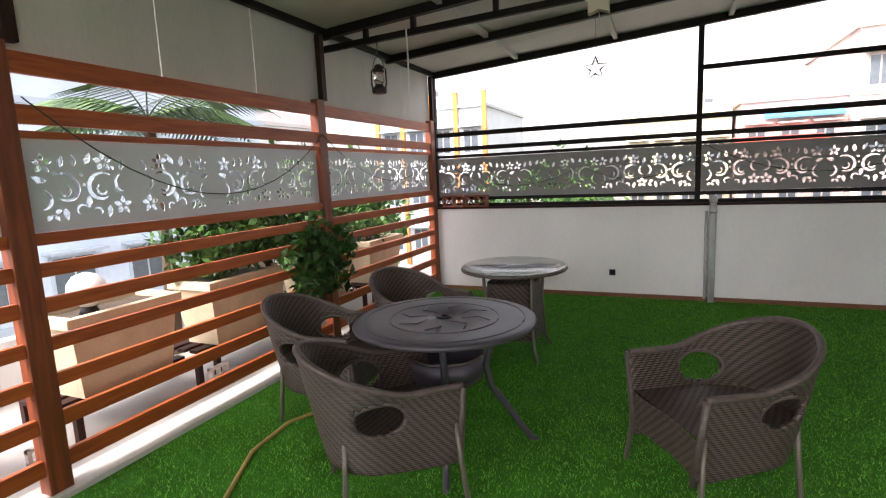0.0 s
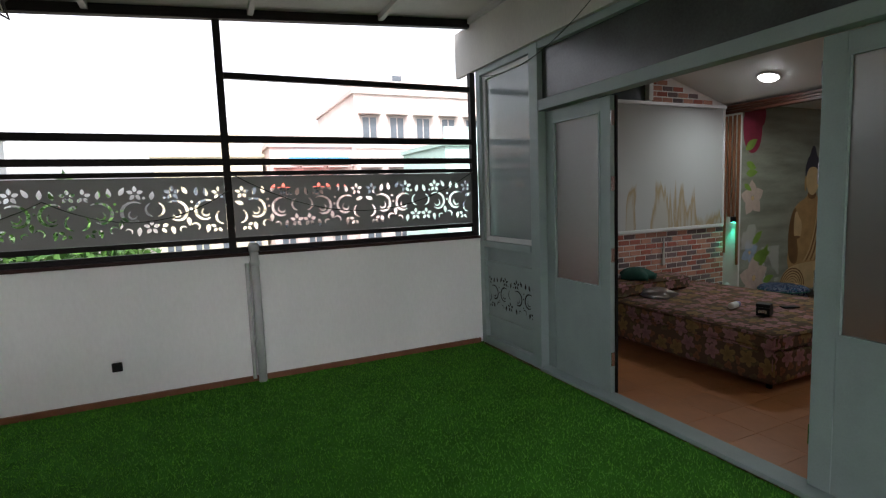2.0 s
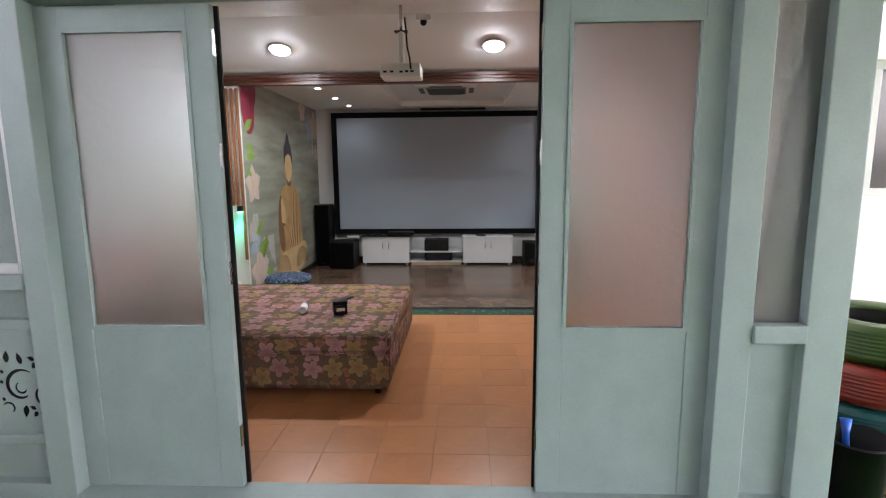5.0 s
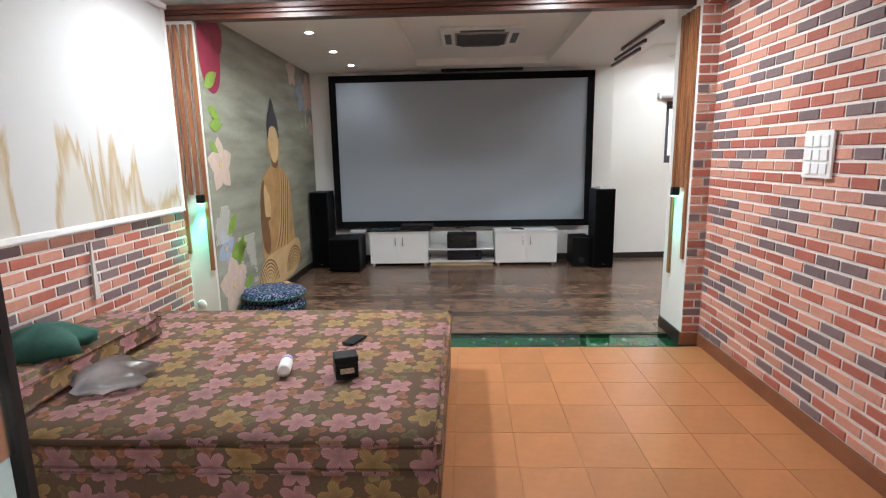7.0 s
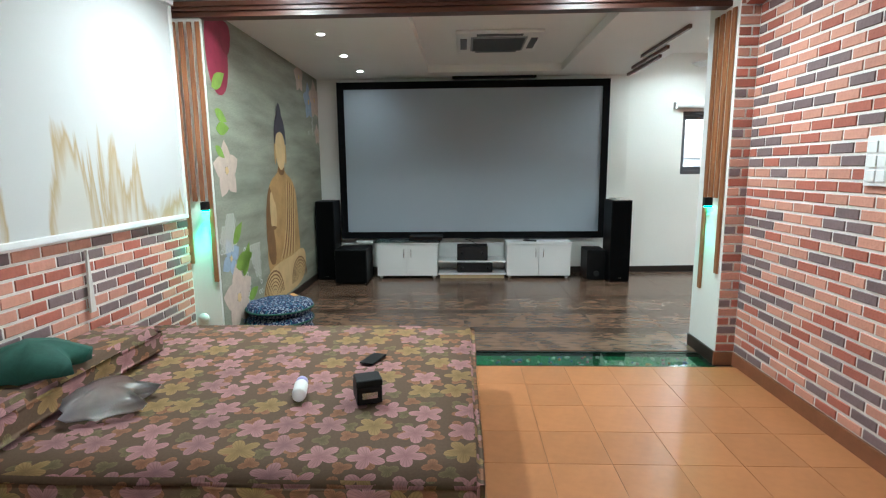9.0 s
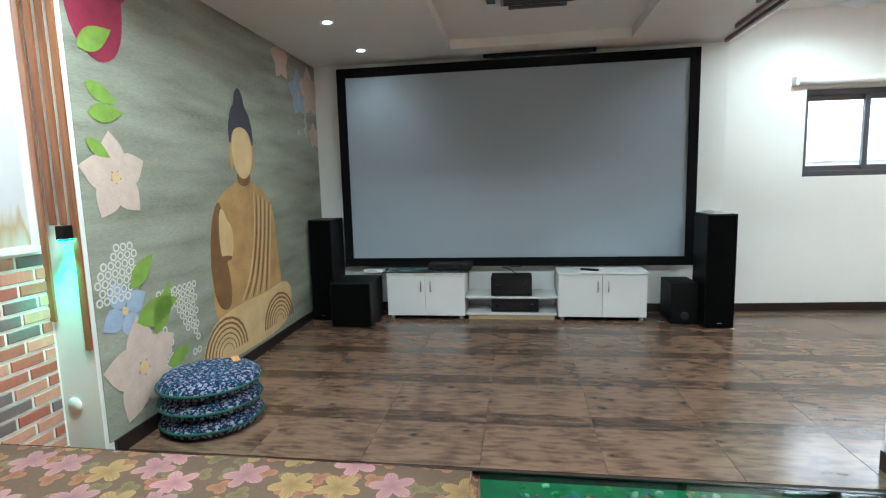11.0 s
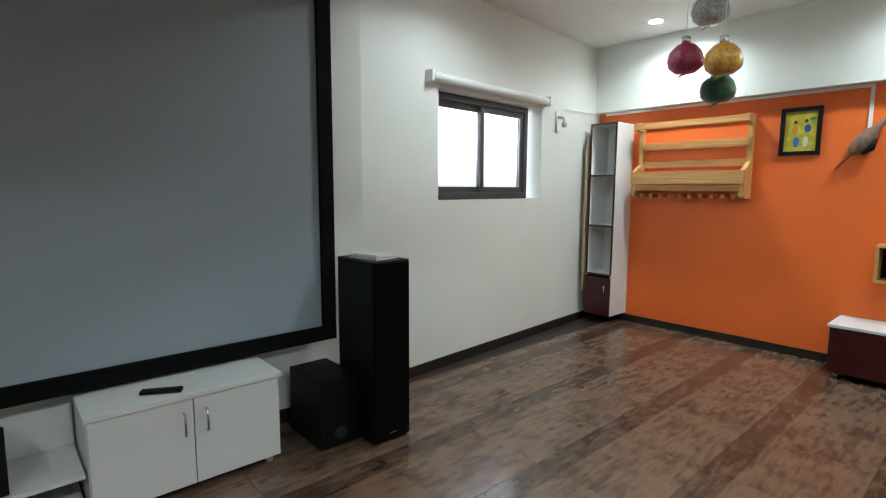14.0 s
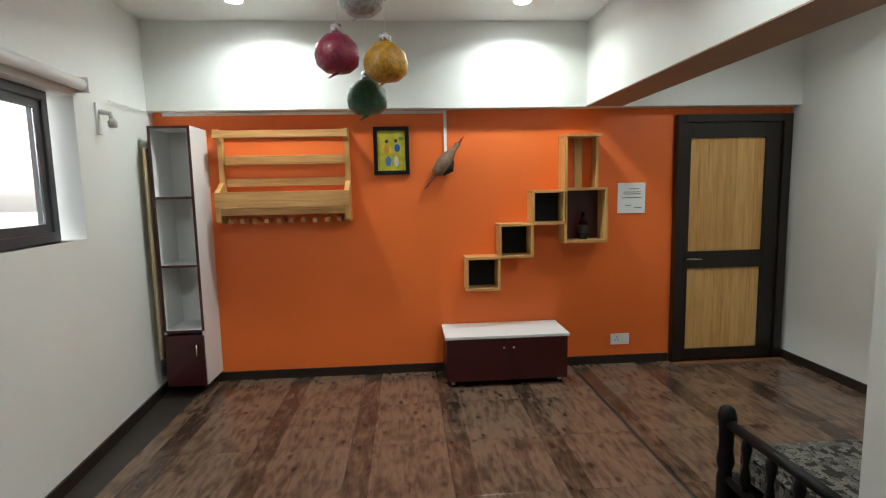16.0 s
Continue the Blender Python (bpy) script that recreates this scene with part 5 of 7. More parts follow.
# ---- screen room ----
screen = thing("projection_screen", "large grey fixed-frame projection screen with a black velvet border", "screen", (8.62, 0, 0))
part("cloth", box((0.0, 2.76, 0.545), (0.012, 5.87, 2.28)), SCREEN, screen)
for y0, y1, z0, z1 in ((2.68, 5.95, 0.467, 0.547), (2.68, 5.95, 2.278, 2.362), (2.68, 2.762, 0.547, 2.278), (5.868, 5.95, 0.547, 2.278)):
    part("border", box((-0.02, y0, z0), (0.03, y1, z1), 0.003), BLACK_CLOTH, screen)
part("bracket", box((0.03, 3.4, 1.3), (0.098, 5.2, 1.36)), BLACK, screen)
housing = thing("screen_housing", "slim dark housing on the ceiling above the screen", "housing", (8.6, 0, 2.385))
part("body", box((0, 3.55, 0), (0.05, 4.55, 0.03), 0.004), BLACK, housing)


def cabinet(y0, y1, label):
    cab = thing("media_cabinet", label, "cabinet", (8.34, y0, 0), group="media cabinets")
    w = y1 - y0
    part("body", boxes(((0.018, 0, 0.04), (0.36, 0.018, 0.43)), ((0.018, w - 0.018, 0.04), (0.36, w, 0.43)), ((0.018, 0.018, 0.04), (0.36, w - 0.018, 0.058)), ((0.345, 0.018, 0.058), (0.36, w - 0.018, 0.43))), LAMINATE, cab)
    part("top", box((-0.01, -0.008, 0.43), (0.36, w + 0.008, 0.452), 0.003), LAMINATE, cab)
    for a, b, hy in ((0.004, w / 2 - 0.002, w / 2 - 0.05), (w / 2 + 0.002, w - 0.004, w / 2 + 0.04)):
        door = part("door", box((0, a, 0.045), (0.018, b, 0.426), 0.002), LAMINATE, cab)
        part("handle", tube([(-0.0, hy, 0.27), (-0.022, hy, 0.275), (-0.022, hy, 0.365), (0.0, hy, 0.37)], 0.005, 6), CHROME, door, "steel bar handle")
    for a in (0.04, w - 0.04):
        for x in (0.05, 0.32):
            part("foot", lathe([(0.018, 0), (0.018, 0.035), (0.022, 0.04)], 10, (x, a, 0)), WHITE_PLASTIC, cab)
    return cab


cabinet(4.74, 5.47, "white two-door media cabinet with glass sheet on top")
cabinet(3.14, 3.9, "white two-door media cabinet under the screen")
mid = thing("media_shelf", "white open media shelf between two cabinets", "shelf", (8.36, 3.91, 0))
part("bottom", box((0, 0, 0.05), (0.34, 0.82, 0.068)), LAMINATE, mid)
part("shelf", box((0, 0, 0.205), (0.34, 0.82, 0.222)), LAMINATE, mid)
part("back", box((0.325, 0, 0.068), (0.34, 0.82, 0.4)), LAMINATE, mid)
part("plinth", box((0.02, 0.02, 0.0), (0.32, 0.8, 0.05)), material("pale_ply", (0.5, 0.38, 0.22), 0.5, vary=0.15), mid)
sheet = solo("glass_sheet", box((8.31, 4.7, 0.453), (8.69, 5.5, 0.461), 0.001), glass("aqua_glass", (0.7, 0.88, 0.88), 0.02), "loose aqua glass sheet lying on the cabinet", "glass sheet")


def device(name, label, lo, hi, knobs=0, category="device"):
    d = thing(name, label, category, lo)
    s = [b - a for a, b in zip(lo, hi)]
    part("body", box((0.004, 0, 0.006), s, 0.004), BLACK, d)
    part("front", box((0, 0.004, 0.01), (0.004, s[1] - 0.004, s[2] - 0.004)), material("gloss_black_front", (0.01, 0.01, 0.012), 0.2, vary=0.1, bump=0), d)
    for k in range(knobs):
        part("knob", lathe([(0.0, 0), (0.018, 0), (0.016, 0.014), (0.0, 0.015)], 18), BLACK, d, where=pose(0, 0.06 + k * (s[1] - 0.12), s[2] * 0.55, 0, -90, 0))
    for y in (0.03, s[1] - 0.03):
        part("foot", box((0.03, y - 0.012, 0), (0.06, y + 0.012, 0.006)), BLACK, d)
        part("foot", box((s[0] - 0.06, y - 0.012, 0), (s[0] - 0.03, y + 0.012, 0.006)), BLACK, d)
    return d


device("disc_player", "slim black disc player on the glass sheet", (8.38, 4.68, 0.462), (8.62, 5.08, 0.52))
device("av_receiver", "black receiver standing on the open shelf", (8.36, 4.13, 0.223), (8.6, 4.5, 0.4), 2, "receiver")
device("amplifier", "black amplifier on the bottom shelf", (8.38, 4.07, 0.069), (8.65, 4.5, 0.19), 2, "amplifier")
remote = thing("remote_control", "black remote control on the white cabinet", "remote", (8.42, 3.62, 0.453), 62)
part("body", box((-0.08, -0.02, 0), (0.08, 0.02, 0.016), 0.004), BLACK, remote)
for k in range(6):
    part("button", box((-0.06 + 0.02 * k, -0.01, 0.016), (-0.05 + 0.02 * k, 0.01, 0.018)), IRON, remote)
aerial = thing("aerial_cable", "thin black aerial cable on the receiver", "cable", (8.5, 4.3, 0.4))
part("wire", tube([(0, -0.05, 0.0), (0.03, 0.02, 0.04), (0.06, 0.1, 0.06), (0.05, -0.08, 0.07)], 0.004, 5), BLACK, aerial)
router = thing("white_box", "small white box behind the subwoofer", "box", (8.58, 5.56, 0.0))
part("body", box((0, 0, 0.405), (0.1, 0.2, 0.44), 0.004), WHITE_PLASTIC, router)
part("stand", box((0.03, 0.05, 0), (0.09, 0.15, 0.405)), WHITE_WALL, router)

GRILLE = material("black_grille_cloth", (0.0016, 0.0016, 0.0016), 0.95, vary=0.2, fine=300, bump=0.2, spec=0.1)


def tower(where, w, d, h, label):
    sp = thing("floor_speaker", label, "speaker", where, group="speakers")
    part("cabinet", box((0.012, 0, 0.012), (d, w, h), 0.005), BLACK, sp)
    part("grille", box((0, 0.008, 0.02), (0.011, w - 0.008, h - 0.01), 0.004), GRILLE, sp)
    part("plinth", box((0.02, 0.01, 0), (d - 0.01, w - 0.01, 0.012)), BLACK, sp)
    part("badge", box((-0.002, w * 0.42, 0.05), (0.0, w * 0.58, 0.057)), CHROME, sp)
    return sp


tower((8.26, 5.96, 0), 0.22, 0.34, 0.955, "tall black floor-standing speaker beside the mural")
tower((8.15, 2.5, 0), 0.23, 0.34, 0.952, "tall black floor-standing speaker with papers on top")
sub = thing("subwoofer", "large black subwoofer cube on the floor", "speaker", (8.02, 5.54, 0))
part("cabinet", box((0.012, 0, 0.02), (0.42, 0.37, 0.41), 0.008), BLACK, sub)
part("grille", box((0, 0.01, 0.03), (0.011, 0.36, 0.4), 0.004), GRILLE, sub)
part("base", box((0.03, 0.03, 0), (0.39, 0.34, 0.02)), BLACK, sub)
sub2 = thing("subwoofer", "small black subwoofer with a port beside the speaker", "speaker", (8.28, 2.74, 0))
part("cabinet", box((0.0, 0, 0.01), (0.34, 0.22, 0.36), 0.006), BLACK, sub2)
part("port", lathe([(0.025, 0), (0.035, 0), (0.036, 0.006), (0.024, 0.008)], 20), RUBBER, sub2, where=pose(0, 0.11, 0.08, 0, -90, 0))
part("base", box((0.02, 0.02, 0), (0.32, 0.2, 0.01)), BLACK, sub2)
books = thing("paper_stack", "white papers and booklets on top of the speaker", "papers", (8.22, 2.53, 0.953), 8)
for k in range(4):
    part("sheet", box((0.005 * k, 0.004 * k, 0.006 * k), (0.2 + 0.01 * k, 0.15 - 0.006 * k, 0.006 * k + 0.004)), WHITE_PLASTIC if k % 2 == 0 else BOARD, books)

# air conditioner, ceiling tracks, spots
ac = thing("ceiling_air_conditioner", "white four-way cassette air conditioner in the ceiling tray", "air conditioner", (7.25, 4.1, 2.47))
part("panel", box((-0.38, -0.38, 0.0), (0.38, 0.38, 0.028), 0.008), WHITE_PLASTIC, ac)
part("grille_frame", box((-0.25, -0.25, -0.012), (0.25, 0.25, 0.0), 0.004), material("grey_grille", (0.3, 0.31, 0.32), 0.5, vary=0.1), ac)
for k in range(14):
    part("slat", box((-0.23 + 0.034 * k, -0.23, -0.018), (-0.215 + 0.034 * k, 0.23, -0.012)), ALU, ac)
for a in range(4):
    part("louvre", box((-0.2, 0.285, -0.006), (0.2, 0.345, -0.001)), ALU, ac, where=pose(0, 0, 0, 0, 0, 90 * a))
tracks = thing("ceiling_track", "three dark brown ceiling rails beside the false ceiling", "rail", (0, 0, 2.4))
for x0, x1, y in ((6.5, 7.6, 2.66), (7.2, 8.2, 2.56), (7.6, 8.62, 2.48)):
    part("rail", box((x0, y - 0.012, -0.012), (x1, y + 0.012, 0.019)), BEAM_WOOD, tracks)
spot = thing("spotlight", "tiny recessed ceiling spotlight, lit", "light", (7.2, 5.6, 2.419), group="recessed spots")
part("ring", lathe([(0.028, 0.0), (0.045, -0.003), (0.045, 0.0), (0.03, 0.002)], 20), WHITE_PLASTIC, spot)
part("lens", lathe([(0.002, -0.002), (0.026, -0.002), (0.027, 0.0), (0.002, 0.001)], 20), LIGHT_DISC, spot)
for x in (6.6, 7.42, 8.22):
    copy_thing(spot, pose(x, 5.58, 2.419)) if x != 6.6 else setattr(spot, "matrix_world", pose(x, 5.58, 2.419))

# white ceiling fan at rest
fan = thing("ceiling_fan", "white three-bladed ceiling fan on a short rod", "fan", (7.0, 2.05, 2.28))
part("rod", tube([(0, 0, 0.05), (0, 0, 0.38)], 0.012, 10), WHITE_PLASTIC, fan)
part("canopy", lathe([(0.012, 0.33), (0.05, 0.36), (0.06, 0.386), (0.01, 0.386)], 20), WHITE_PLASTIC, fan)
part("motor", lathe([(0.01, -0.05), (0.06, -0.045), (0.1, -0.01), (0.1, 0.03), (0.05, 0.06), (0.01, 0.062)], 28), WHITE_PLASTIC, fan)
for k in range(3):
    part("blade", prism([(0.09, -0.035), (0.16, -0.06), (0.44, -0.07), (0.46, 0.0), (0.44, 0.065), (0.16, 0.055), (0.09, 0.03)], -0.004, 0.004, "z"), WHITE_PLASTIC, fan, where=pose(0, 0, 0, 10, 0, 20 + 120 * k))

# stacked floor cushions
CUSHION = flower_cloth("navy_speckled_cloth", (0.008, 0.014, 0.05), (((0.25, 0.3, 0.4), (0.02, 0.12, 0.2), (0.35, 0.38, 0.45)), ((0.05, 0.1, 0.22), (0.3, 0.32, 0.38))), 30, cover=0.34)
for k in range(3):
    c = thing("floor_cushion", "round navy floor cushion with white flecks, in a pile", "cushion", (6.2, 5.9, 0.098 * k), 25 * k, "piled cushions")
    prof = [(0.02, 0.0), (0.2, 0.002), (0.245, 0.02), (0.26, 0.05), (0.245, 0.08), (0.2, 0.096), (0.02, 0.1)]
    part("cover", cloth_uv(lathe(prof, 48, wobble=0.04)), CUSHION, c)
    part("piping", tube([(0.26 * math.cos(t), 0.26 * math.sin(t), 0.05) for t in [i * math.tau / 40 for i in range(41)]], 0.007, 6), CLOTH_GREEN, c)
slip = solo("card_slip", box((-0.05, -0.02, 0), (0.05, 0.02, 0.003)), PINE, "small buff card slip on the cushions", "card", where=pose(6.36, 5.84, 0.3, 0, 0, 40))

# ---- mural: flat painted sheet with painted shapes ----
def paper(name, color, vary=0.12, scale=14.0):
    return material(name, color, 0.7, vary=vary, scale=scale, fine=120, bump=0.08)


MURAL_BASE = material("mural_grey_green", (0.265, 0.275, 0.215), 0.7, vary=0.5, scale=2.4, fine=60, bump=0.08, stretch=(0.5, 1, 3.0))
GOLD, GOLD_DARK, GOLD_PALE = paper("mural_gold", (0.46, 0.28, 0.11), 0.35, 5), paper("mural_gold_shade", (0.2, 0.1, 0.035), 0.3, 6), paper("mural_gold_light", (0.62, 0.44, 0.22), 0.2, 6)
HAIR, PEACH, CRIMSON = paper("mural_slate", (0.04, 0.035, 0.05)), paper("mural_peach", (0.55, 0.43, 0.36), 0.15), paper("mural_crimson", (0.26, 0.02, 0.05), 0.3, 8)
LEAF, SKYBLUE, LACE = paper("mural_leaf_green", (0.2, 0.33, 0.05), 0.25), paper("mural_blue", (0.3, 0.38, 0.5), 0.2), paper("mural_lace_white", (0.6, 0.6, 0.55), 0.1)
mural = thing("mural", "grey-green wall mural with a seated golden figure and pale flowers", "mural", (7.2, 6.149, 0), kind="structure")
part("sheet", box((-1.43, -0.002, 0.085), (1.52, 0.0, 2.42)), MURAL_BASE, mural)


def flat(outline, depth, mat, name="painted_shape"):
    """A painted shape: its outline in metres across and up, laid just proud of the sheet."""
    return part(name, prism(outline, -0.002 - depth * 0.0012 - 0.0008, -0.002 - depth * 0.0012, "y"), mat, mural)


def ellipse(cx, cz, rx, rz, steps=28, tilt=0.0):
    out = []
    for k in range(steps):
        t = k * math.tau / steps
        x, z = rx * math.cos(t), rz * math.sin(t)
        out.append((cx + x * math.cos(tilt) - z * math.sin(tilt), cz + x * math.sin(tilt) + z * math.cos(tilt)))
    return out


def bloom(cx, cz, r, mat, count=5, depth=2, turn=0.4):
    for k in range(count):
        a = turn + k * math.tau / count
        flat(petal(cx + 0.1 * r * math.cos(a), cz + 0.1 * r * math.sin(a), a, r, r * 0.8, 9), depth + 0.2 * (k % 3), mat, "painted_petal")
    flat(ellipse(cx, cz, r * 0.14, r * 0.14, 14), depth + 1.2, GOLD_PALE, "painted_centre")


def mirrored(half):
    """A closed outline from its right half, top to bottom."""
    return half + [(-x, z) for x, z in half[::-1]]


def smooth(points, rounds=2):
    for _ in range(rounds):
        out = []
        for (ax, az), (bx, bz) in zip(points, points[1:] + points[:1]):
            out += [(0.75 * ax + 0.25 * bx, 0.75 * az + 0.25 * bz), (0.25 * ax + 0.75 * bx, 0.25 * az + 0.75 * bz)]
        points = out
    return points


# seated figure as plain shapes
flat(smooth(mirrored([(0.08, 1.37), (0.11, 1.3), (0.3, 1.24), (0.42, 1.12), (0.46, 0.9), (0.47, 0.66), (0.5, 0.5), (0.4, 0.3), (0.2, 0.25)])), 1, GOLD)
flat(smooth([(-0.63, 0.13), (-0.66, 0.25), (-0.5, 0.42), (-0.2, 0.46), (0.2, 0.46), (0.55, 0.5), (0.68, 0.42), (0.66, 0.25), (0.5, 0.12), (0.0, 0.1)]), 2, GOLD_PALE)
flat(smooth([(-0.32, 1.22), (-0.44, 1.1), (-0.5, 0.8), (-0.46, 0.5), (-0.3, 0.44), (-0.26, 0.6), (-0.32, 0.85)]), 2, GOLD_DARK)
flat(smooth([(-0.12, 0.55), (-0.1, 1.0), (0.2, 1.28), (0.4, 1.12), (0.46, 0.8), (0.44, 0.5), (0.1, 0.44)]), 2, GOLD)
for k in range(9):
    s = k / 8
    flat(smooth([(0.12 + 0.27 * s, 1.24 - 0.1 * s), (0.1 + 0.25 * s, 0.95), (-0.02 + 0.3 * s, 0.62), (-0.16 + 0.42 * s, 0.47), (-0.14 + 0.42 * s, 0.47), (0.005 + 0.3 * s, 0.62), (0.118 + 0.25 * s, 0.95), (0.135 + 0.27 * s, 1.24 - 0.1 * s)]), 3, GOLD_DARK if k % 2 else GOLD_PALE, "painted_fold")
for k in range(6):
    r = 0.07 + 0.035 * k
    for cx in (-0.38, 0.42):
        arc = [(cx + r * 1.1 * math.cos(t), 0.17 + r * math.sin(t)) for t in [math.pi * i / 10 for i in range(11)]]
        flat(arc + [(cx + (x - cx) * 0.93, 0.17 + (z - 0.17) * 0.93) for x, z in arc[::-1]], 3, GOLD_DARK, "painted_fold")
flat(smooth([(-0.36, 0.78), (-0.38, 0.95), (-0.36, 1.12), (-0.31, 1.14), (-0.27, 1.05), (-0.22, 1.02), (-0.2, 0.9), (-0.24, 0.78)]), 4, GOLD_PALE)
flat(ellipse(-0.35, 0.8, 0.11, 0.022), 5, GOLD_DARK, "painted_band")
flat(smooth([(-0.1, 1.28), (-0.08, 1.44), (0.08, 1.44), (0.1, 1.28)]), 3, GOLD_DARK)
flat(ellipse(0, 1.52, 0.14, 0.19), 4, GOLD_PALE)
for s in (-1, 1):
    flat(ellipse(0.15 * s, 1.48, 0.022, 0.1), 3, GOLD, "painted_ear")
flat(smooth([(-0.16, 1.54), (-0.17, 1.68), (-0.12, 1.8), (-0.07, 1.84), (-0.05, 1.92), (0.0, 1.97), (0.05, 1.92), (0.07, 1.84), (0.12, 1.8), (0.17, 1.68), (0.16, 1.54), (0.12, 1.66), (0.0, 1.7), (-0.12, 1.66)]), 5, HAIR, "painted_cap")

# flowers, leaves and lace round it
bloom(-1.22, 1.33, 0.2, PEACH)
bloom(-1.16, 0.36, 0.25, PEACH)
bloom(-0.98, 0.2, 0.13, SKYBLUE, 4, 1)
bloom(-1.25, 0.68, 0.15, SKYBLUE, 4, 1)
for cx, cz, a, ln in ((-1.0, 0.78, 40, 0.24), (-0.98, 0.6, 10, 0.34), (-0.85, 0.5, 60, 0.3), (-0.78, 0.3, 15, 0.22), (-1.15, 1.75, -20, 0.2), (-1.15, 1.62, 5, 0.22), (-1.17, 1.9, 30, 0.25), (-1.18, 1.5, -30, 0.16)):
    flat(petal(cx - 0.2, cz, radians(a), ln, ln * 0.42, 9), 3.2, LEAF, "painted_leaf")
flat(smooth([(-1.42, 2.4), (-1.42, 2.0), (-1.28, 1.84), (-1.12, 1.9), (-1.06, 2.1), (-1.08, 2.4)]), 2, CRIMSON, "painted_petal")
flat(smooth([(-1.2, 2.4), (-1.18, 2.2), (-1.04, 2.15), (-0.98, 2.4)]), 3, CRIMSON, "painted_petal")
bloom(1.1, 2.1, 0.2, SKYBLUE, 5, 1)
bloom(1.35, 2.15, 0.22, PEACH, 5, 2)
bloom(1.42, 1.75, 0.12, PEACH, 5, 1)
bloom(0.75, 2.32, 0.16, PEACH, 5, 1)


def lace(x0, x1, z0, z1, step=0.045):
    """A scrap of crochet lace: rows of small open rings."""
    bm = bmesh.new()
    j = 0
    z = z0
    while z < z1:
        x = x0 + (0.5 * step if j % 2 else 0)
        while x < x1:
            if noise.noise((x * 4, z * 4, 1)) > -0.25:
                ring = []
                for r in (step * 0.5, step * 0.28):
                    ring.append([bm.verts.new((x + r * math.cos(k * math.tau / 8), -0.0045, z + r * math.sin(k * math.tau / 8))) for k in range(8)])
                for k in range(8):
                    bm.faces.new((ring[0][k], ring[0][(k + 1) % 8], ring[1][(k + 1) % 8], ring[1][k]))
            x += step
        z += step * 0.9
        j += 1
    return part("painted_lace", bm, LACE, mural)


lace(-1.4, -1.15, 0.75, 1.0)
lace(-1.0, -0.68, 0.3, 0.72)
lace(1.05, 1.25, 1.75, 1.95)

mural.matrix_world = ASKEW @ mural.matrix_world

# ---- orange room ----
win1 = thing("window_1", "small dark aluminium sliding window with white blind rail above", "window", kind="structure")
win1.matrix_world = EAST @ pose(0.075, -1.88, 1.23)
for y0, y1, z0, z1 in ((0, 1.18, 0, 0.05), (0, 1.18, 0.72, 0.77), (0, 0.05, 0.05, 0.72), (1.13, 1.18, 0.05, 0.72)):
    part("window_frame", box((0, y0, z0), (0.08, y1, z1), 0.004), ALU, win1)
for y0, y1, x in ((0.05, 0.62, 0.012), (0.56, 1.13, 0.045)):
    sash = part("sash", holed(y0, y1, 0.05, 0.72, [(y0 + 0.045, y1 - 0.045, 0.095, 0.675)], lambda a, b, lo, hi: ((x, a, lo), (x + 0.025, b, hi))), ALU, win1)
    pane = part("pane", box((x + 0.009, y0 + 0.045, 0.095), (x + 0.015, y1 - 0.045, 0.675)), CLEAR, sash)
    pane.visible_shadow = False
part("window_sill", box((-0.065, -0.01, -0.012), (0.0, 1.18, 0.0)), WHITE_WALL, win1)
rail = thing("blind_rail", "white roller blind cassette above the window", "blind")
rail.matrix_world = EAST @ pose(-0.005, -2.0, 2.04)
part("cassette", tube([(-0.03, 0, 0.02), (-0.03, 1.42, 0.02)], 0.032, 14), WHITE_PLASTIC, rail)
for y in (-0.01, 1.42):
    part("end_cap", box((-0.068, y - 0.012, -0.02), (0.005, y + 0.012, 0.06), 0.006), WHITE_PLASTIC, rail)
wl = thing("wall_lamp", "small cream wall lamp holder beside the window", "light")
wl.matrix_world = EAST @ pose(0, -2.22, 1.9)
part("plate", box((-0.012, -0.03, -0.08), (0, 0.03, 0.1), 0.004), WHITE_PLASTIC, wl)
part("arm", tube([(-0.01, 0, 0.05), (-0.07, 0, 0.04), (-0.08, 0, -0.01)], 0.014, 8), BOARD, wl)
part("holder", lathe([(0.0, -0.03), (0.022, -0.03), (0.026, 0.0), (0.015, 0.02), (0.0, 0.022)], 16), BOARD, wl, where=pose(-0.08, 0, -0.01))
conduit = thing("cable_conduit", "thin white cable conduit along the top of the orange wall", "conduit")
part("run", box((6.86, -0.6, 2.035), (8.93, -0.588, 2.056)), WHITE_PLASTIC, conduit)
part("drop", box((6.84, -0.6, 1.72), (6.862, -0.588, 2.056)), WHITE_PLASTIC, conduit)
part("side_run", tube([(8.98, -0.55, 2.05), (8.93, 0.1, 2.03)], 0.004, 5), WHITE_PLASTIC, conduit)

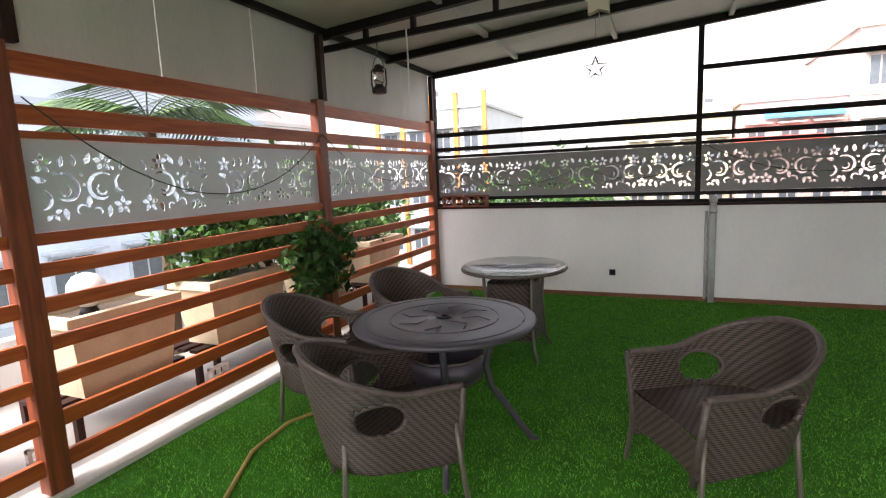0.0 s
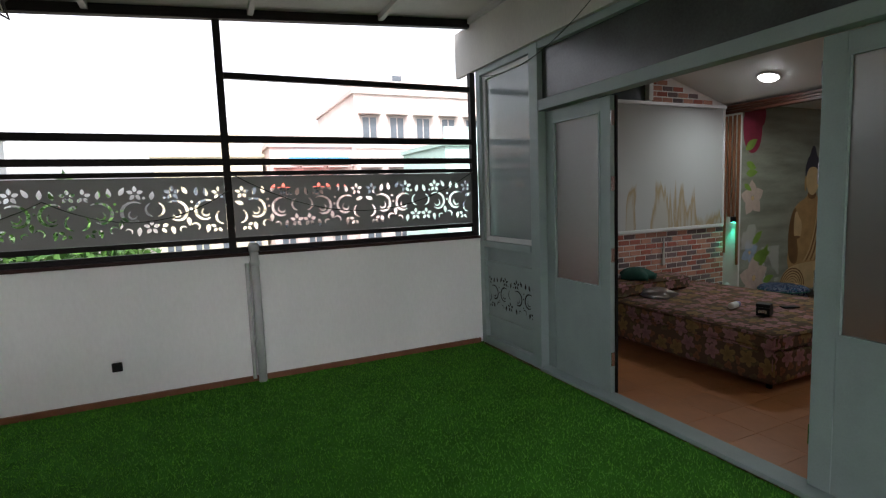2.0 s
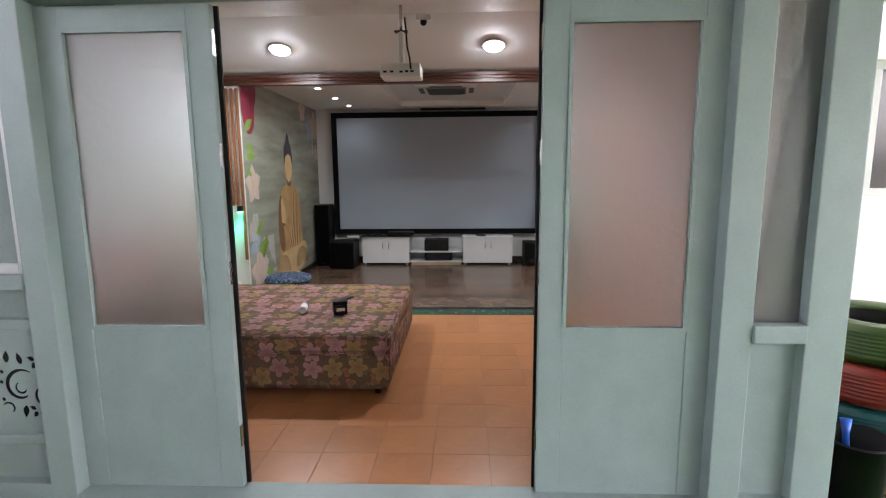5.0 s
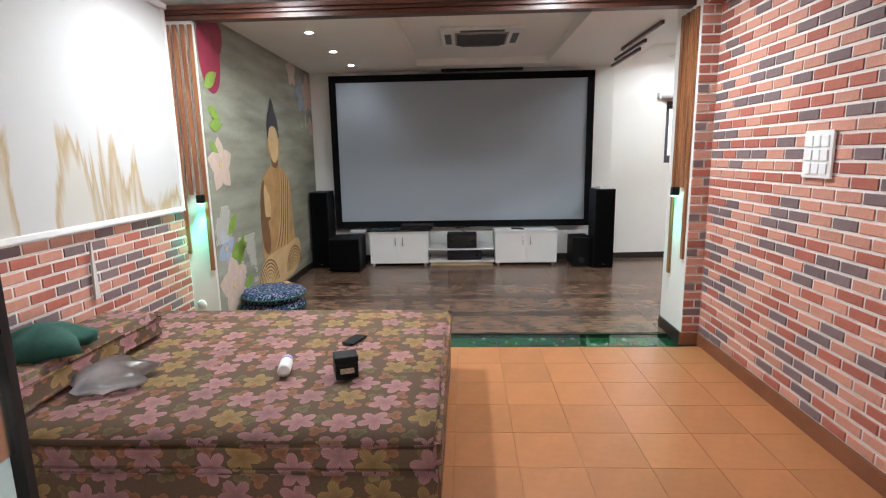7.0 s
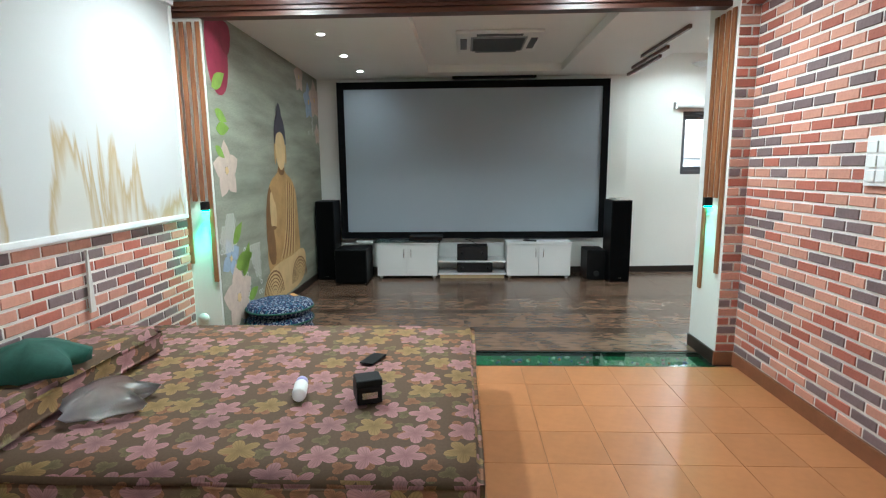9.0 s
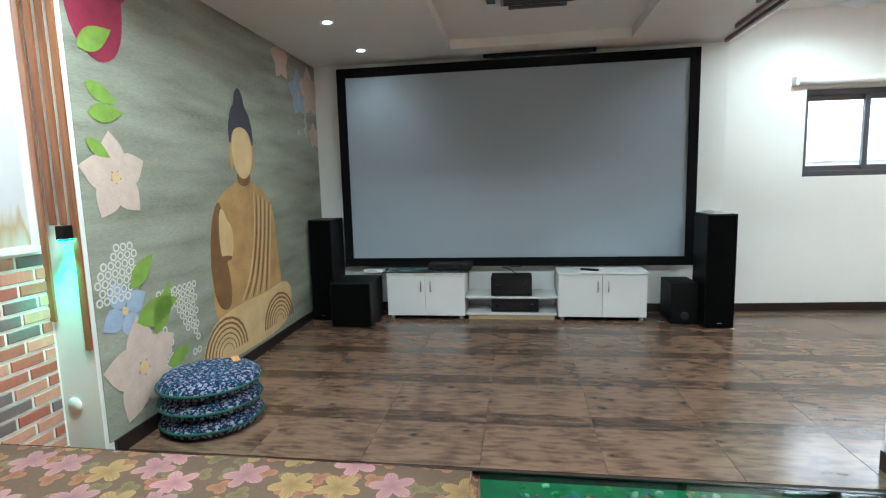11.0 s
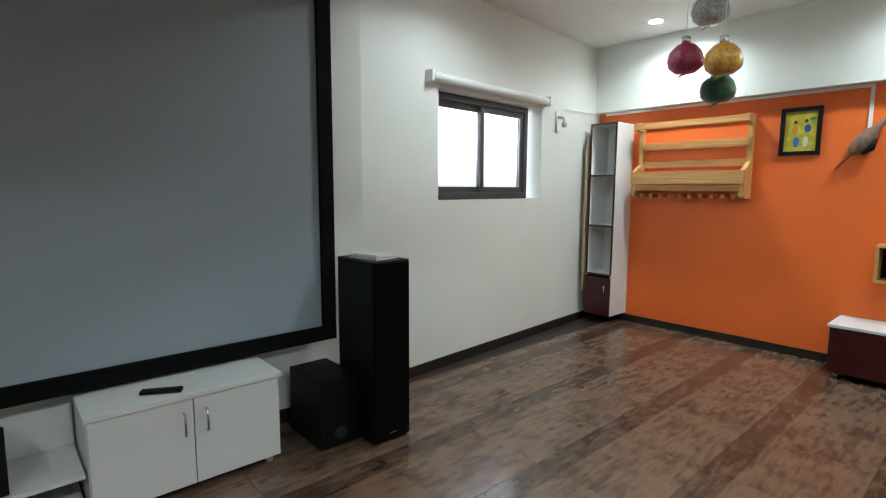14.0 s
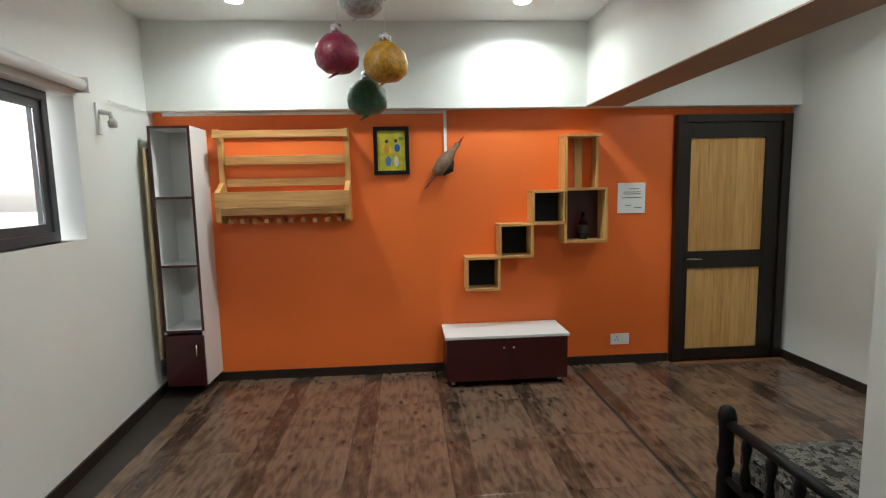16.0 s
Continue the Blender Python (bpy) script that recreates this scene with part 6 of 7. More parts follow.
# corner display shelf
shelf = thing("corner_shelf", "tall narrow white shelf with maroon edges and cupboard below", "shelf", (8.63, -0.6, 0.09))
part("side_panel", box((0, 0.0, 0.0), (0.018, 0.3, 1.84)), LAMINATE, shelf)
part("side_panel", box((0.262, 0.0, 0.38), (0.28, 0.3, 1.84)), LAMINATE, shelf)
part("back_panel", box((0.018, 0.002, 0.38), (0.262, 0.014, 1.84)), LAMINATE, shelf)
for z in (0.39, 0.86, 1.34, 1.822):
    part("shelf_board", box((0.018, 0.014, z), (0.262, 0.298, z + 0.018)), LAMINATE, shelf)
for a, b, lo, hi in ((0.0, 0.018, 0.4, 1.84), (0.262, 0.28, 0.4, 1.84), (0.018, 0.262, 1.822, 1.84), (0.018, 0.262, 1.34, 1.358), (0.018, 0.262, 0.86, 0.878), (0.018, 0.262, 0.39, 0.408)):
    part("edge_band", box((a, 0.3, lo), (b, 0.304, hi)), MAROON, shelf)
part("cupboard", box((0.018, 0.0, 0.0), (0.28, 0.3, 0.37), 0.002), MAROON, shelf)
cd = part("door", box((0.005, 0.302, 0.0), (0.275, 0.318, 0.37), 0.002), MAROON, shelf)
part("handle", tube([(0.05, 0.318, 0.22), (0.05, 0.34, 0.225), (0.05, 0.34, 0.3), (0.05, 0.318, 0.305)], 0.005, 6), CHROME, cd)
solo("cardboard_sheet", box((8.93, -0.56, 0.3), (8.937, -0.26, 1.78)), material("buff_card", (0.4, 0.3, 0.18), 0.7, vary=0.1), "buff board standing behind the corner shelf", "board")

# wall rack
rack = thing("wall_rack", "honey-coloured wooden wall rack with rails and lower tray", "rack", (7.58, -0.6, 1.24))
W = 0.96
for x in (0.0, W - 0.035):
    part("side", prism([(0.0, 0.0), (0.13, 0.0), (0.17, 0.02), (0.17, 0.23), (0.05, 0.3), (0.05, 0.6), (0.14, 0.62), (0.14, 0.68), (0.0, 0.68)], x, x + 0.035, "x"), PINE_V, rack)
for y0, y1, z0, z1 in ((0.125, 0.145, 0.62, 0.67), (0.0, 0.018, 0.63, 0.68), (0.0, 0.02, 0.43, 0.5), (0.0, 0.02, 0.27, 0.33), (0.165, 0.185, 0.12, 0.23), (0.15, 0.168, 0.06, 0.1), (0.0, 0.02, 0.12, 0.2)):
    part("rail", box((0.0 if y0 > 0.1 else 0.035, y0, z0), (W if y0 > 0.1 else W - 0.035, y1, z1), 0.003), PINE, rack)
part("tray_floor", box((0.035, 0.0, 0.1), (W - 0.035, 0.165, 0.115)), PINE, rack)
for k in range(10):
    part("glass_slot", box((0.07 + 0.088 * k, 0.02, 0.0), (0.1 + 0.088 * k, 0.13, 0.03)), PINE, rack)

# framed picture
pic = thing("framed_picture", "small yellow folk-style picture in a black frame", "picture", (7.13, -0.6, 1.58))
for a, b, lo, hi in ((0, 0.27, 0, 0.03), (0, 0.27, 0.33, 0.36), (0, 0.03, 0.03, 0.33), (0.24, 0.27, 0.03, 0.33)):
    part("frame", box((a, 0, lo), (b, 0.022, hi), 0.003), BLACK, pic)
part("picture", box((0.03, 0.002, 0.03), (0.24, 0.008, 0.33)), material("yellow_print", (0.5, 0.42, 0.04), 0.3, vary=0.4, scale=14, bump=0.0), pic)
for x, z, rx, rz, col in ((0.09, 0.2, 0.022, 0.03, (0.02, 0.08, 0.3)), (0.17, 0.19, 0.02, 0.035, (0.6, 0.25, 0.03)), (0.16, 0.1, 0.02, 0.04, (0.05, 0.15, 0.45)), (0.1, 0.1, 0.018, 0.04, (0.6, 0.6, 0.5)), (0.17, 0.25, 0.012, 0.014, (0.05, 0.03, 0.02)), (0.1, 0.255, 0.012, 0.014, (0.05, 0.03, 0.02)), (0.06, 0.27, 0.02, 0.015, (0.1, 0.25, 0.05))):
    part("painted_shape", prism(ellipse(x, z, rx, rz, 14), 0.008, 0.0095, "y"), material("print_colour", col, 0.3, vary=0.1, bump=0), pic)

# carved bird hung on the wall
bird = thing("wall_ornament", "carved wood and shell bird ornament hung on the wall", "ornament", (6.79, -0.57, 1.66))
bird.matrix_world = pose(6.86, -0.55, 1.67, 0, -38, 0) @ Matrix.Diagonal((1.3, 1.0, 1.3, 1))
part("body", lathe([(0.0, -0.1), (0.03, -0.085), (0.042, -0.03), (0.038, 0.03), (0.02, 0.07), (0.014, 0.1), (0.018, 0.125), (0.0, 0.14)], 16, wobble=0.2), material("shell_brown", (0.2, 0.12, 0.075), 0.6, vary=0.5, scale=40, bump=0.3), bird)
part("tail", tube([(0, 0, -0.09), (0.0, 0.005, -0.2)], [0.012, 0.004], 6), material("red_wood", (0.25, 0.05, 0.02), 0.5), bird)
part("beak", tube([(0, 0, 0.13), (0.0, 0.01, 0.18)], [0.009, 0.002], 6), material("red_beak", (0.4, 0.06, 0.03), 0.5), bird)
part("wing", tube([(-0.035, 0.01, 0.03), (-0.055, 0.015, -0.02), (-0.04, 0.01, -0.07)], [0.008, 0.018, 0.005], 6), BLACK, bird)


# stepped wall boxes
def wall_box(where, w, h, label, back=BLACK):
    ob = thing("wall_box", label, "shelf", where, group="stepped wall boxes")
    d, t = 0.17, 0.02
    for lo, hi in (((0, 0, 0), (w, d, t)), ((0, 0, h - t), (w, d, h)), ((0, 0, t), (t, d, h - t)), ((w - t, 0, t), (w, d, h - t))):
        part("board", box(lo, hi, 0.002), PINE if hi[2] - lo[2] < 0.05 else PINE_V, ob)
    part("back", box((t, 0.0, t), (w - t, 0.012, h - t)), back, ob)
    return ob


for k in range(3):
    wall_box((6.46 - 0.255 * k, -0.6, 0.68 + 0.248 * k), 0.265, 0.262, "small square pine wall box with black back")
tall = wall_box((5.63, -0.6, 1.03), 0.335, 0.42, "open pine wall box holding a dark bottle", MAROON)
tall2 = thing("wall_box", "tall open pine wall box above the others", "shelf", (5.68, -0.6, 1.452), group="stepped wall boxes")
for lo, hi in (((0, 0, 0.38), (0.29, 0.17, 0.4)), ((0.265, 0, 0.0), (0.285, 0.17, 0.38)), ((0.0, 0, 0.0), (0.02, 0.1, 0.38))):
    part("board", box(lo, hi, 0.002), PINE_V, tall2)
part("board", box((0.1, 0.0, 0.0), (0.16, 0.012, 0.38)), PINE_V, tall2)
bot = thing("dark_bottle", "dark ornamental bottle in the wall box", "bottle", (5.79, -0.52, 1.051))
part("body", lathe([(0.0, 0), (0.034, 0.0), (0.036, 0.02), (0.034, 0.12), (0.016, 0.16), (0.014, 0.2), (0.017, 0.205), (0.0, 0.21)], 20), glass("dark_bottle_glass", (0.05, 0.07, 0.05), 0.1), bot)
part("label", lathe([(0.0365, 0.05), (0.037, 0.055), (0.037, 0.1), (0.0365, 0.105)], 20), IRON, bot)
notice = thing("wall_notice", "white printed notice sheet on the orange wall", "notice", (5.26, -0.6, 1.24))
part("sheet", box((0, 0, 0), (0.225, 0.008, 0.24), 0.002), WHITE_PLASTIC, notice)
for k, (x0, x1, z) in enumerate(((0.05, 0.14, 0.19), (0.04, 0.18, 0.165), (0.04, 0.18, 0.15), (0.03, 0.19, 0.12), (0.12, 0.16, 0.06), (0.03, 0.09, 0.04))):
    part("print_line", box((x0, 0.008, z), (x1, 0.0088, z + 0.005)), IRON, notice)
plug = thing("socket_plate", "white double socket plate on the orange wall", "socket", (5.37, -0.6, 0.165))
part("plate", box((0, 0, 0), (0.155, 0.012, 0.09), 0.004), WHITE_PLASTIC, plug)
part("switch", box((0.02, 0.012, 0.02), (0.06, 0.016, 0.07), 0.002), WHITE_PLASTIC, plug)
for x, z in ((0.1, 0.06), (0.09, 0.035), (0.115, 0.035)):
    part("hole", box((x, 0.012, z), (x + 0.008, 0.0128, z + 0.008)), BLACK, plug)

# low maroon cabinet
low = thing("low_cabinet", "low maroon two-door cabinet with a white top", "cabinet", (6.0, -0.59, 0))
part("body", box((0, 0, 0.05), (0.9, 0.36, 0.37), 0.003), MAROON, low)
part("top", box((-0.01, 0, 0.371), (0.91, 0.385, 0.392), 0.003), LAMINATE, low)
for a, b, hx in ((0.004, 0.448, 0.41), (0.452, 0.896, 0.48)):
    d = part("door", box((a, 0.361, 0.055), (b, 0.378, 0.366), 0.002), MAROON, low)
    part("knob", lathe([(0.0, 0), (0.008, 0), (0.011, 0.014), (0.0, 0.018)], 14), CHROME, d, where=pose(hx, 0.378, 0.3, -90, 0, 0))
for x in (0.05, 0.85):
    for y in (0.05, 0.32):
        part("foot", lathe([(0.02, 0), (0.02, 0.05)], 12, (x, y, 0)), CHROME, low)

# panelled door
odoor = thing("door_3", "closed dark-framed door with two pine board panels", "door", (4.09, -0.6, 0), kind="structure")
DARKWOOD = wood("dark_stained_frame", (0.005, 0.003, 0.002), (0.016, 0.009, 0.006), 0.35, "Z")
for lo, hi in (((0, 0, 0), (0.07, 0.06, 2.0)), ((0.87, 0, 0), (0.94, 0.06, 2.0)), ((0.07, 0, 1.94), (0.87, 0.06, 2.0))):
    part("door_frame", box(lo, hi, 0.003), DARKWOOD, odoor)
for lo, hi in (((0.07, 0, 0.02), (0.2, 0.04, 1.94)), ((0.82, 0, 0.02), (0.87, 0.04, 1.94)), ((0.2, 0, 0.02), (0.82, 0.04, 0.11)), ((0.2, 0, 0.78), (0.82, 0.04, 0.92)), ((0.2, 0, 1.82), (0.82, 0.04, 1.94))):
    part("stile", box(lo, hi, 0.003), DARKWOOD, odoor)
for z0, z1 in ((0.11, 0.78), (0.92, 1.82)):
    for k in range(8):
        part("board", box((0.2 + 0.0775 * k, 0.008, z0), (0.276 + 0.0775 * k, 0.024, z1), 0.002), PINE_V, odoor)
part("handle", tube([(0.845, 0.04, 0.86), (0.845, 0.07, 0.86), (0.72, 0.07, 0.86)], 0.009, 8), CHROME, odoor, "steel lever handle")
part("threshold", box((0, 0.06, 0), (0.94, 0.12, 0.012)), TERRA_TRIM, odoor)

# ceiling lights and hanging ornaments
cl = thing("ceiling_light", "round recessed ceiling light, lit", "light", (8.1, -0.15, 2.679), group="ceiling lights")
part("rim", lathe([(0.05, 0.0), (0.07, -0.005), (0.07, 0.0), (0.052, 0.002)], 24), WHITE_PLASTIC, cl)
part("diffuser", lathe([(0.002, -0.003), (0.049, -0.003), (0.05, 0.0), (0.002, 0.001)], 24), LIGHT_DISC, cl)
cl.matrix_world = pose(8.22, -0.1, 2.679)
for x, y in ((6.36, -0.1), (8.1, 1.75), (6.35, 1.75), (4.8, 0.6)):
    copy_thing(cl, pose(x, y, 2.679))
rose = thing("ceiling_rose", "white scalloped cut-out ceiling rose with hanging cords", "ceiling rose", (7.3, 0.56, 2.66))
for k in range(8):
    a = k * math.tau / 8
    # no hollows are cut: flat black petals carry their dark as colour
    part("recess", prism(petal(0.1 * math.cos(a), 0.1 * math.sin(a), a, 0.56, 0.28, 12), 0.0, 0.018, "z"), BLACK, rose, "flat black petal drawing the dark of a hollow")
    part("petal", prism(petal(0.1 * math.cos(a), 0.1 * math.sin(a), a, 0.36, 0.17, 12), -0.05, -0.015, "z"), CEILING, rose)
for k in range(4):
    a = (k + 0.5) * math.tau / 4
    part("ring", tube([(0.22 * math.cos(a) + 0.1 * math.cos(t), 0.22 * math.sin(a) + 0.1 * math.sin(t), -0.035) for t in [i * math.tau / 24 for i in range(25)]], 0.025, 8), CEILING, rose)
part("centre", lathe([(0.0, -0.06), (0.1, -0.055), (0.11, -0.02), (0.0, -0.01)], 28), CEILING, rose)


def bauble(where, color, label):
    ob = thing("hanging_bauble", label, "ornament", where, group="hanging baubles")
    m = material("glitter_" + label.split()[0], color, 0.3, vary=0.6, scale=50, fine=180, bump=0.8, coat=0.3)
    part("globe", lathe([(0.0, -0.08), (0.055, -0.074), (0.09, -0.045), (0.098, -0.005), (0.086, 0.04), (0.05, 0.078), (0.02, 0.09)], 32, wobble=0.05), m, ob)
    part("cap", lathe([(0.018, 0.088), (0.024, 0.09), (0.024, 0.122), (0.012, 0.128), (0.0, 0.13)], 16), CHROME, ob)
    part("cord", tube([(0, 0, 0.1), (0, 0, 2.64 - where[2])], 0.0025, 5), WHITE_PLASTIC, ob)
    part("tag", tube([(0, 0, -0.078), (0.02, 0.01, -0.09), (0.04, 0.015, -0.104)], [0.008, 0.006, 0.002], 5), m, ob)
    return ob


bauble((7.445, 1.05, 2.055), (0.26, 0.015, 0.05), "crimson glittery hanging bauble on a cord")
bauble((7.235, 1.06, 2.015), (0.5, 0.24, 0.02), "amber glittery hanging bauble on a cord")
bauble((7.335, 0.85, 1.9), (0.01, 0.1, 0.045), "green glittery hanging bauble on a cord")
bauble((7.335, 1.02, 2.305), (0.35, 0.35, 0.34), "silver glittery hanging bauble on a cord")

# carved black settee beside the pier
settee = thing("black_settee", "dark carved wooden settee with speckled black cushions", "settee", (0, 0, 0))
SPECK = flower_cloth("black_speckled_cloth", (0.008, 0.008, 0.008), (((0.2, 0.18, 0.15), (0.03, 0.025, 0.02), (0.12, 0.11, 0.1)), ((0.1, 0.09, 0.07), (0.05, 0.045, 0.04))), 40, cover=0.7)
part("seat_cushion", cloth_uv(soft_box((4.75, 1.52, 0.28), (5.86, 2.2, 0.42), 0.03, 6, 0.008)), SPECK, settee)
part("back_cushion", cloth_uv(soft_box((4.75, 2.0, 0.43), (5.72, 2.2, 0.7), 0.06, 6, 0.01, 4)), SPECK, settee)
part("seat_frame", box((4.72, 1.5, 0.18), (5.9, 2.22, 0.279), 0.006), BLACK, settee)
for y in (1.56, 2.2):
    part("post", lathe([(0.03, 0), (0.03, 0.3), (0.024, 0.33), (0.034, 0.37), (0.026, 0.42), (0.03, 0.52), (0.036, 0.55), (0.028, 0.585), (0.01, 0.6)], 16, (5.93, y, 0)), BLACK, settee)
    part("post", lathe([(0.03, 0), (0.03, 0.2), (0.03, 0.3), (0.0, 0.31)], 16, (4.76, y, 0)), BLACK, settee)
part("arm_rail", tube([(5.93, 1.56, 0.53), (5.93, 2.2, 0.53)], 0.02, 10), BLACK, settee)
part("low_rail", tube([(5.93, 1.56, 0.3), (5.93, 2.2, 0.3)], 0.018, 10), BLACK, settee)
for k in range(4):
    part("baluster", lathe([(0.012, 0.3), (0.02, 0.36), (0.01, 0.42), (0.02, 0.48), (0.012, 0.53)], 10, (5.93, 1.68 + 0.13 * k, 0)), BLACK, settee)

# ---- outside: ledge, planters, plants, houses ----
structure("ground", box((-400, -400, -9.4), (400, 400, -9.2)), material("street_ground", (0.16, 0.15, 0.13), 0.9, vary=0.3, scale=0.2, fine=3), "dusty streets and plots far below the terrace", "ground")
structure("wall_house_below", box((-4.6, -2.6, -9.2), (9.2, 6.8, -0.13)), PARAPET, "storeys of the house below the terrace")
structure("ledge_west", box((-4.6, -2.6, -0.13), (-2.96, 8.2, 0.0)), material("white_ledge_tiles", (0.36, 0.34, 0.31), 0.5, vary=0.12, scale=3), "pale tiled ledge outside the slatted fence", "ledge")
structure("wall_ledge", box((-4.6, -2.6, 0.0), (-4.48, 8.2, 0.45)), PARAPET, "low white wall at the edge of the ledge")
CONCRETE = material("cream_planter_concrete", (0.5, 0.4, 0.27), 0.8, vary=0.2, scale=5, bump=0.3)
SOIL = material("planter_soil", (0.06, 0.045, 0.03), 0.95, vary=0.4, scale=15, bump=0.8)
LEAVES = island("dark_leaves", (0.012, 0.045, 0.012), (0.07, 0.16, 0.03), 0.45)
PALM = island("palm_leaves", (0.02, 0.06, 0.015), (0.11, 0.19, 0.06), 0.4)
BARK = material("brown_bark", (0.1, 0.07, 0.045), 0.9, vary=0.4, scale=12, bump=0.6)


def stand(y, w):
    st = thing("planter_stand", "dark brown slatted metal stand for planters", "stand", (-3.5, y, 0), group="planter stands")
    for k in range(4):
        part("slat", box((-0.24 + 0.13 * k, 0, 0.22), (-0.16 + 0.13 * k, w, 0.245)), BROWN_STEEL, st)
    for x in (-0.24, 0.27):
        for yy in (0.03, w - 0.03):
            part("leg", box((x - 0.02, yy - 0.02, 0), (x + 0.02, yy + 0.02, 0.22)), BROWN_STEEL, st)
    return st


def planter(y, w, label):
    pl = thing("planter", label, "planter", (-3.5, y, 0.246), group="planters on stands")
    bm = bmesh.new()
    lo, hi = add_box(bm, (-0.2, 0.0, 0), (0.2, w, 0.46)), None
    for v in lo:
        if v.co.z < 0.1:
            v.co.x *= 0.8
            v.co.y = w / 2 + (v.co.y - w / 2) * 0.86
    part("trough", bm, CONCRETE, pl)
    for x0, x1, y0, y1 in ((-0.23, 0.23, -0.03, 0.03), (-0.23, 0.23, w - 0.03, w + 0.03), (-0.23, -0.17, 0.03, w - 0.03), (0.17, 0.23, 0.03, w - 0.03)):
        part("rim", box((x0, y0, 0.455), (x1, y1, 0.52), 0.006), CONCRETE, pl)
    part("soil", box((-0.17, 0.03, 0.46), (0.17, w - 0.03, 0.485)), SOIL, pl)
    return pl


for y, w in ((0.75, 0.85), (2.22, 0.72), (3.25, 0.85), (4.5, 0.75), (5.6, 0.8)):
    stand(y - 0.1, w + 0.2)
    planter(y, w, "cream concrete planter trough on a metal stand")
globe = thing("globe_lamp", "white globe lamp on a black base on the planter", "lamp", (-3.42, 2.42, 0.735))
part("base", lathe([(0.05, 0), (0.06, 0.01), (0.045, 0.04), (0.04, 0.06)], 20), BLACK, globe)
part("globe", lathe([(0.04, 0.055), (0.085, 0.09), (0.11, 0.15), (0.105, 0.2), (0.07, 0.25), (0.01, 0.27)], 28), WHITE_PLASTIC, globe)


def leaf_cloud(name, centre, size, count, leaf_len, seed, shell=0.35):
    """Many small leaves scattered unevenly in a lumpy crown."""
    g = np.random.default_rng(seed)
    d = g.normal(size=(count, 3))
    d /= np.linalg.norm(d, axis=1)[:, None]
    lump = 1 + 0.35 * np.sin(d[:, 0] * 5 + seed) * np.cos(d[:, 1] * 4) + 0.2 * np.sin(d[:, 2] * 7)
    c = d * (g.uniform(shell, 1, count) ** 0.6 * lump)[:, None] * np.array(size) + np.array(centre)
    u = g.normal(size=(count, 3))
    u /= np.linalg.norm(u, axis=1)[:, None]
    w = np.cross(u, g.normal(size=(count, 3)))
    w /= np.linalg.norm(w, axis=1)[:, None]
    ln = leaf_len * g.uniform(0.6, 1.3, count)[:, None]
    quad = np.stack([c - u * ln, c + w * ln * 0.45, c + u * ln, c - w * ln * 0.45], 1).reshape(-1, 3)
    me = bpy.data.meshes.new(name)
    me.from_pydata(quad.tolist(), [], np.arange(count * 4).reshape(-1, 4).tolist())
    return me


def bush(where, size, count, leaf_len, seed, label, mat=None, name="potted_shrub"):
    ob = thing(name, label, "shrub", where)
    me = leaf_cloud("crown", (0, 0, size[2] * 1.1), size, count, leaf_len, seed)
    me.materials.append(mat or LEAVES)
    crown = new("crown", me)
    crown.parent = ob
    g = random.Random(seed)
    for k in range(5):
        a = g.uniform(0, math.tau)
        part("stem", tube([(0.02 * math.cos(a), 0.02 * math.sin(a), 0), (size[0] * 0.3 * math.cos(a), size[1] * 0.3 * math.sin(a), size[2] * 0.7), (size[0] * 0.6 * math.cos(a), size[1] * 0.6 * math.sin(a), size[2] * 1.5)], [0.012, 0.008, 0.004], 6), BARK, ob)
    return ob


bush((-3.5, 3.5, 0.73), (0.28, 0.4, 0.28), 900, 0.05, 1, "green leafy shrub in the concrete planter")
bush((-3.45, 4.05, 0.75), (0.28, 0.34, 0.36), 1000, 0.055, 2, "dense dark green shrub against the fence")
bush((-3.42, 4.8, 0.73), (0.3, 0.36, 0.34), 1100, 0.05, 3, "dense dark green shrub against the fence")
bush((-3.5, 5.9, 0.73), (0.25, 0.35, 0.22), 500, 0.045, 4, "thin green shrub in the concrete planter")
bush((-3.5, 1.1, 0.73), (0.28, 0.4, 0.25), 700, 0.05, 5, "green leafy shrub in the concrete planter")
climber = bush((-2.86, 4.05, 0.45), (0.1, 0.42, 0.34), 900, 0.06, 9, "dark ivy hanging over the fence slats", name="climbing_ivy")
for y, hgt, sd in ((5.2, 1.55, 11), (6.3, 1.35, 12)):
    bush((-4.0, y, 0.0), (0.4, 0.5, hgt * 0.62), 700, 0.06, sd, "tall loose green shrub behind the planters")


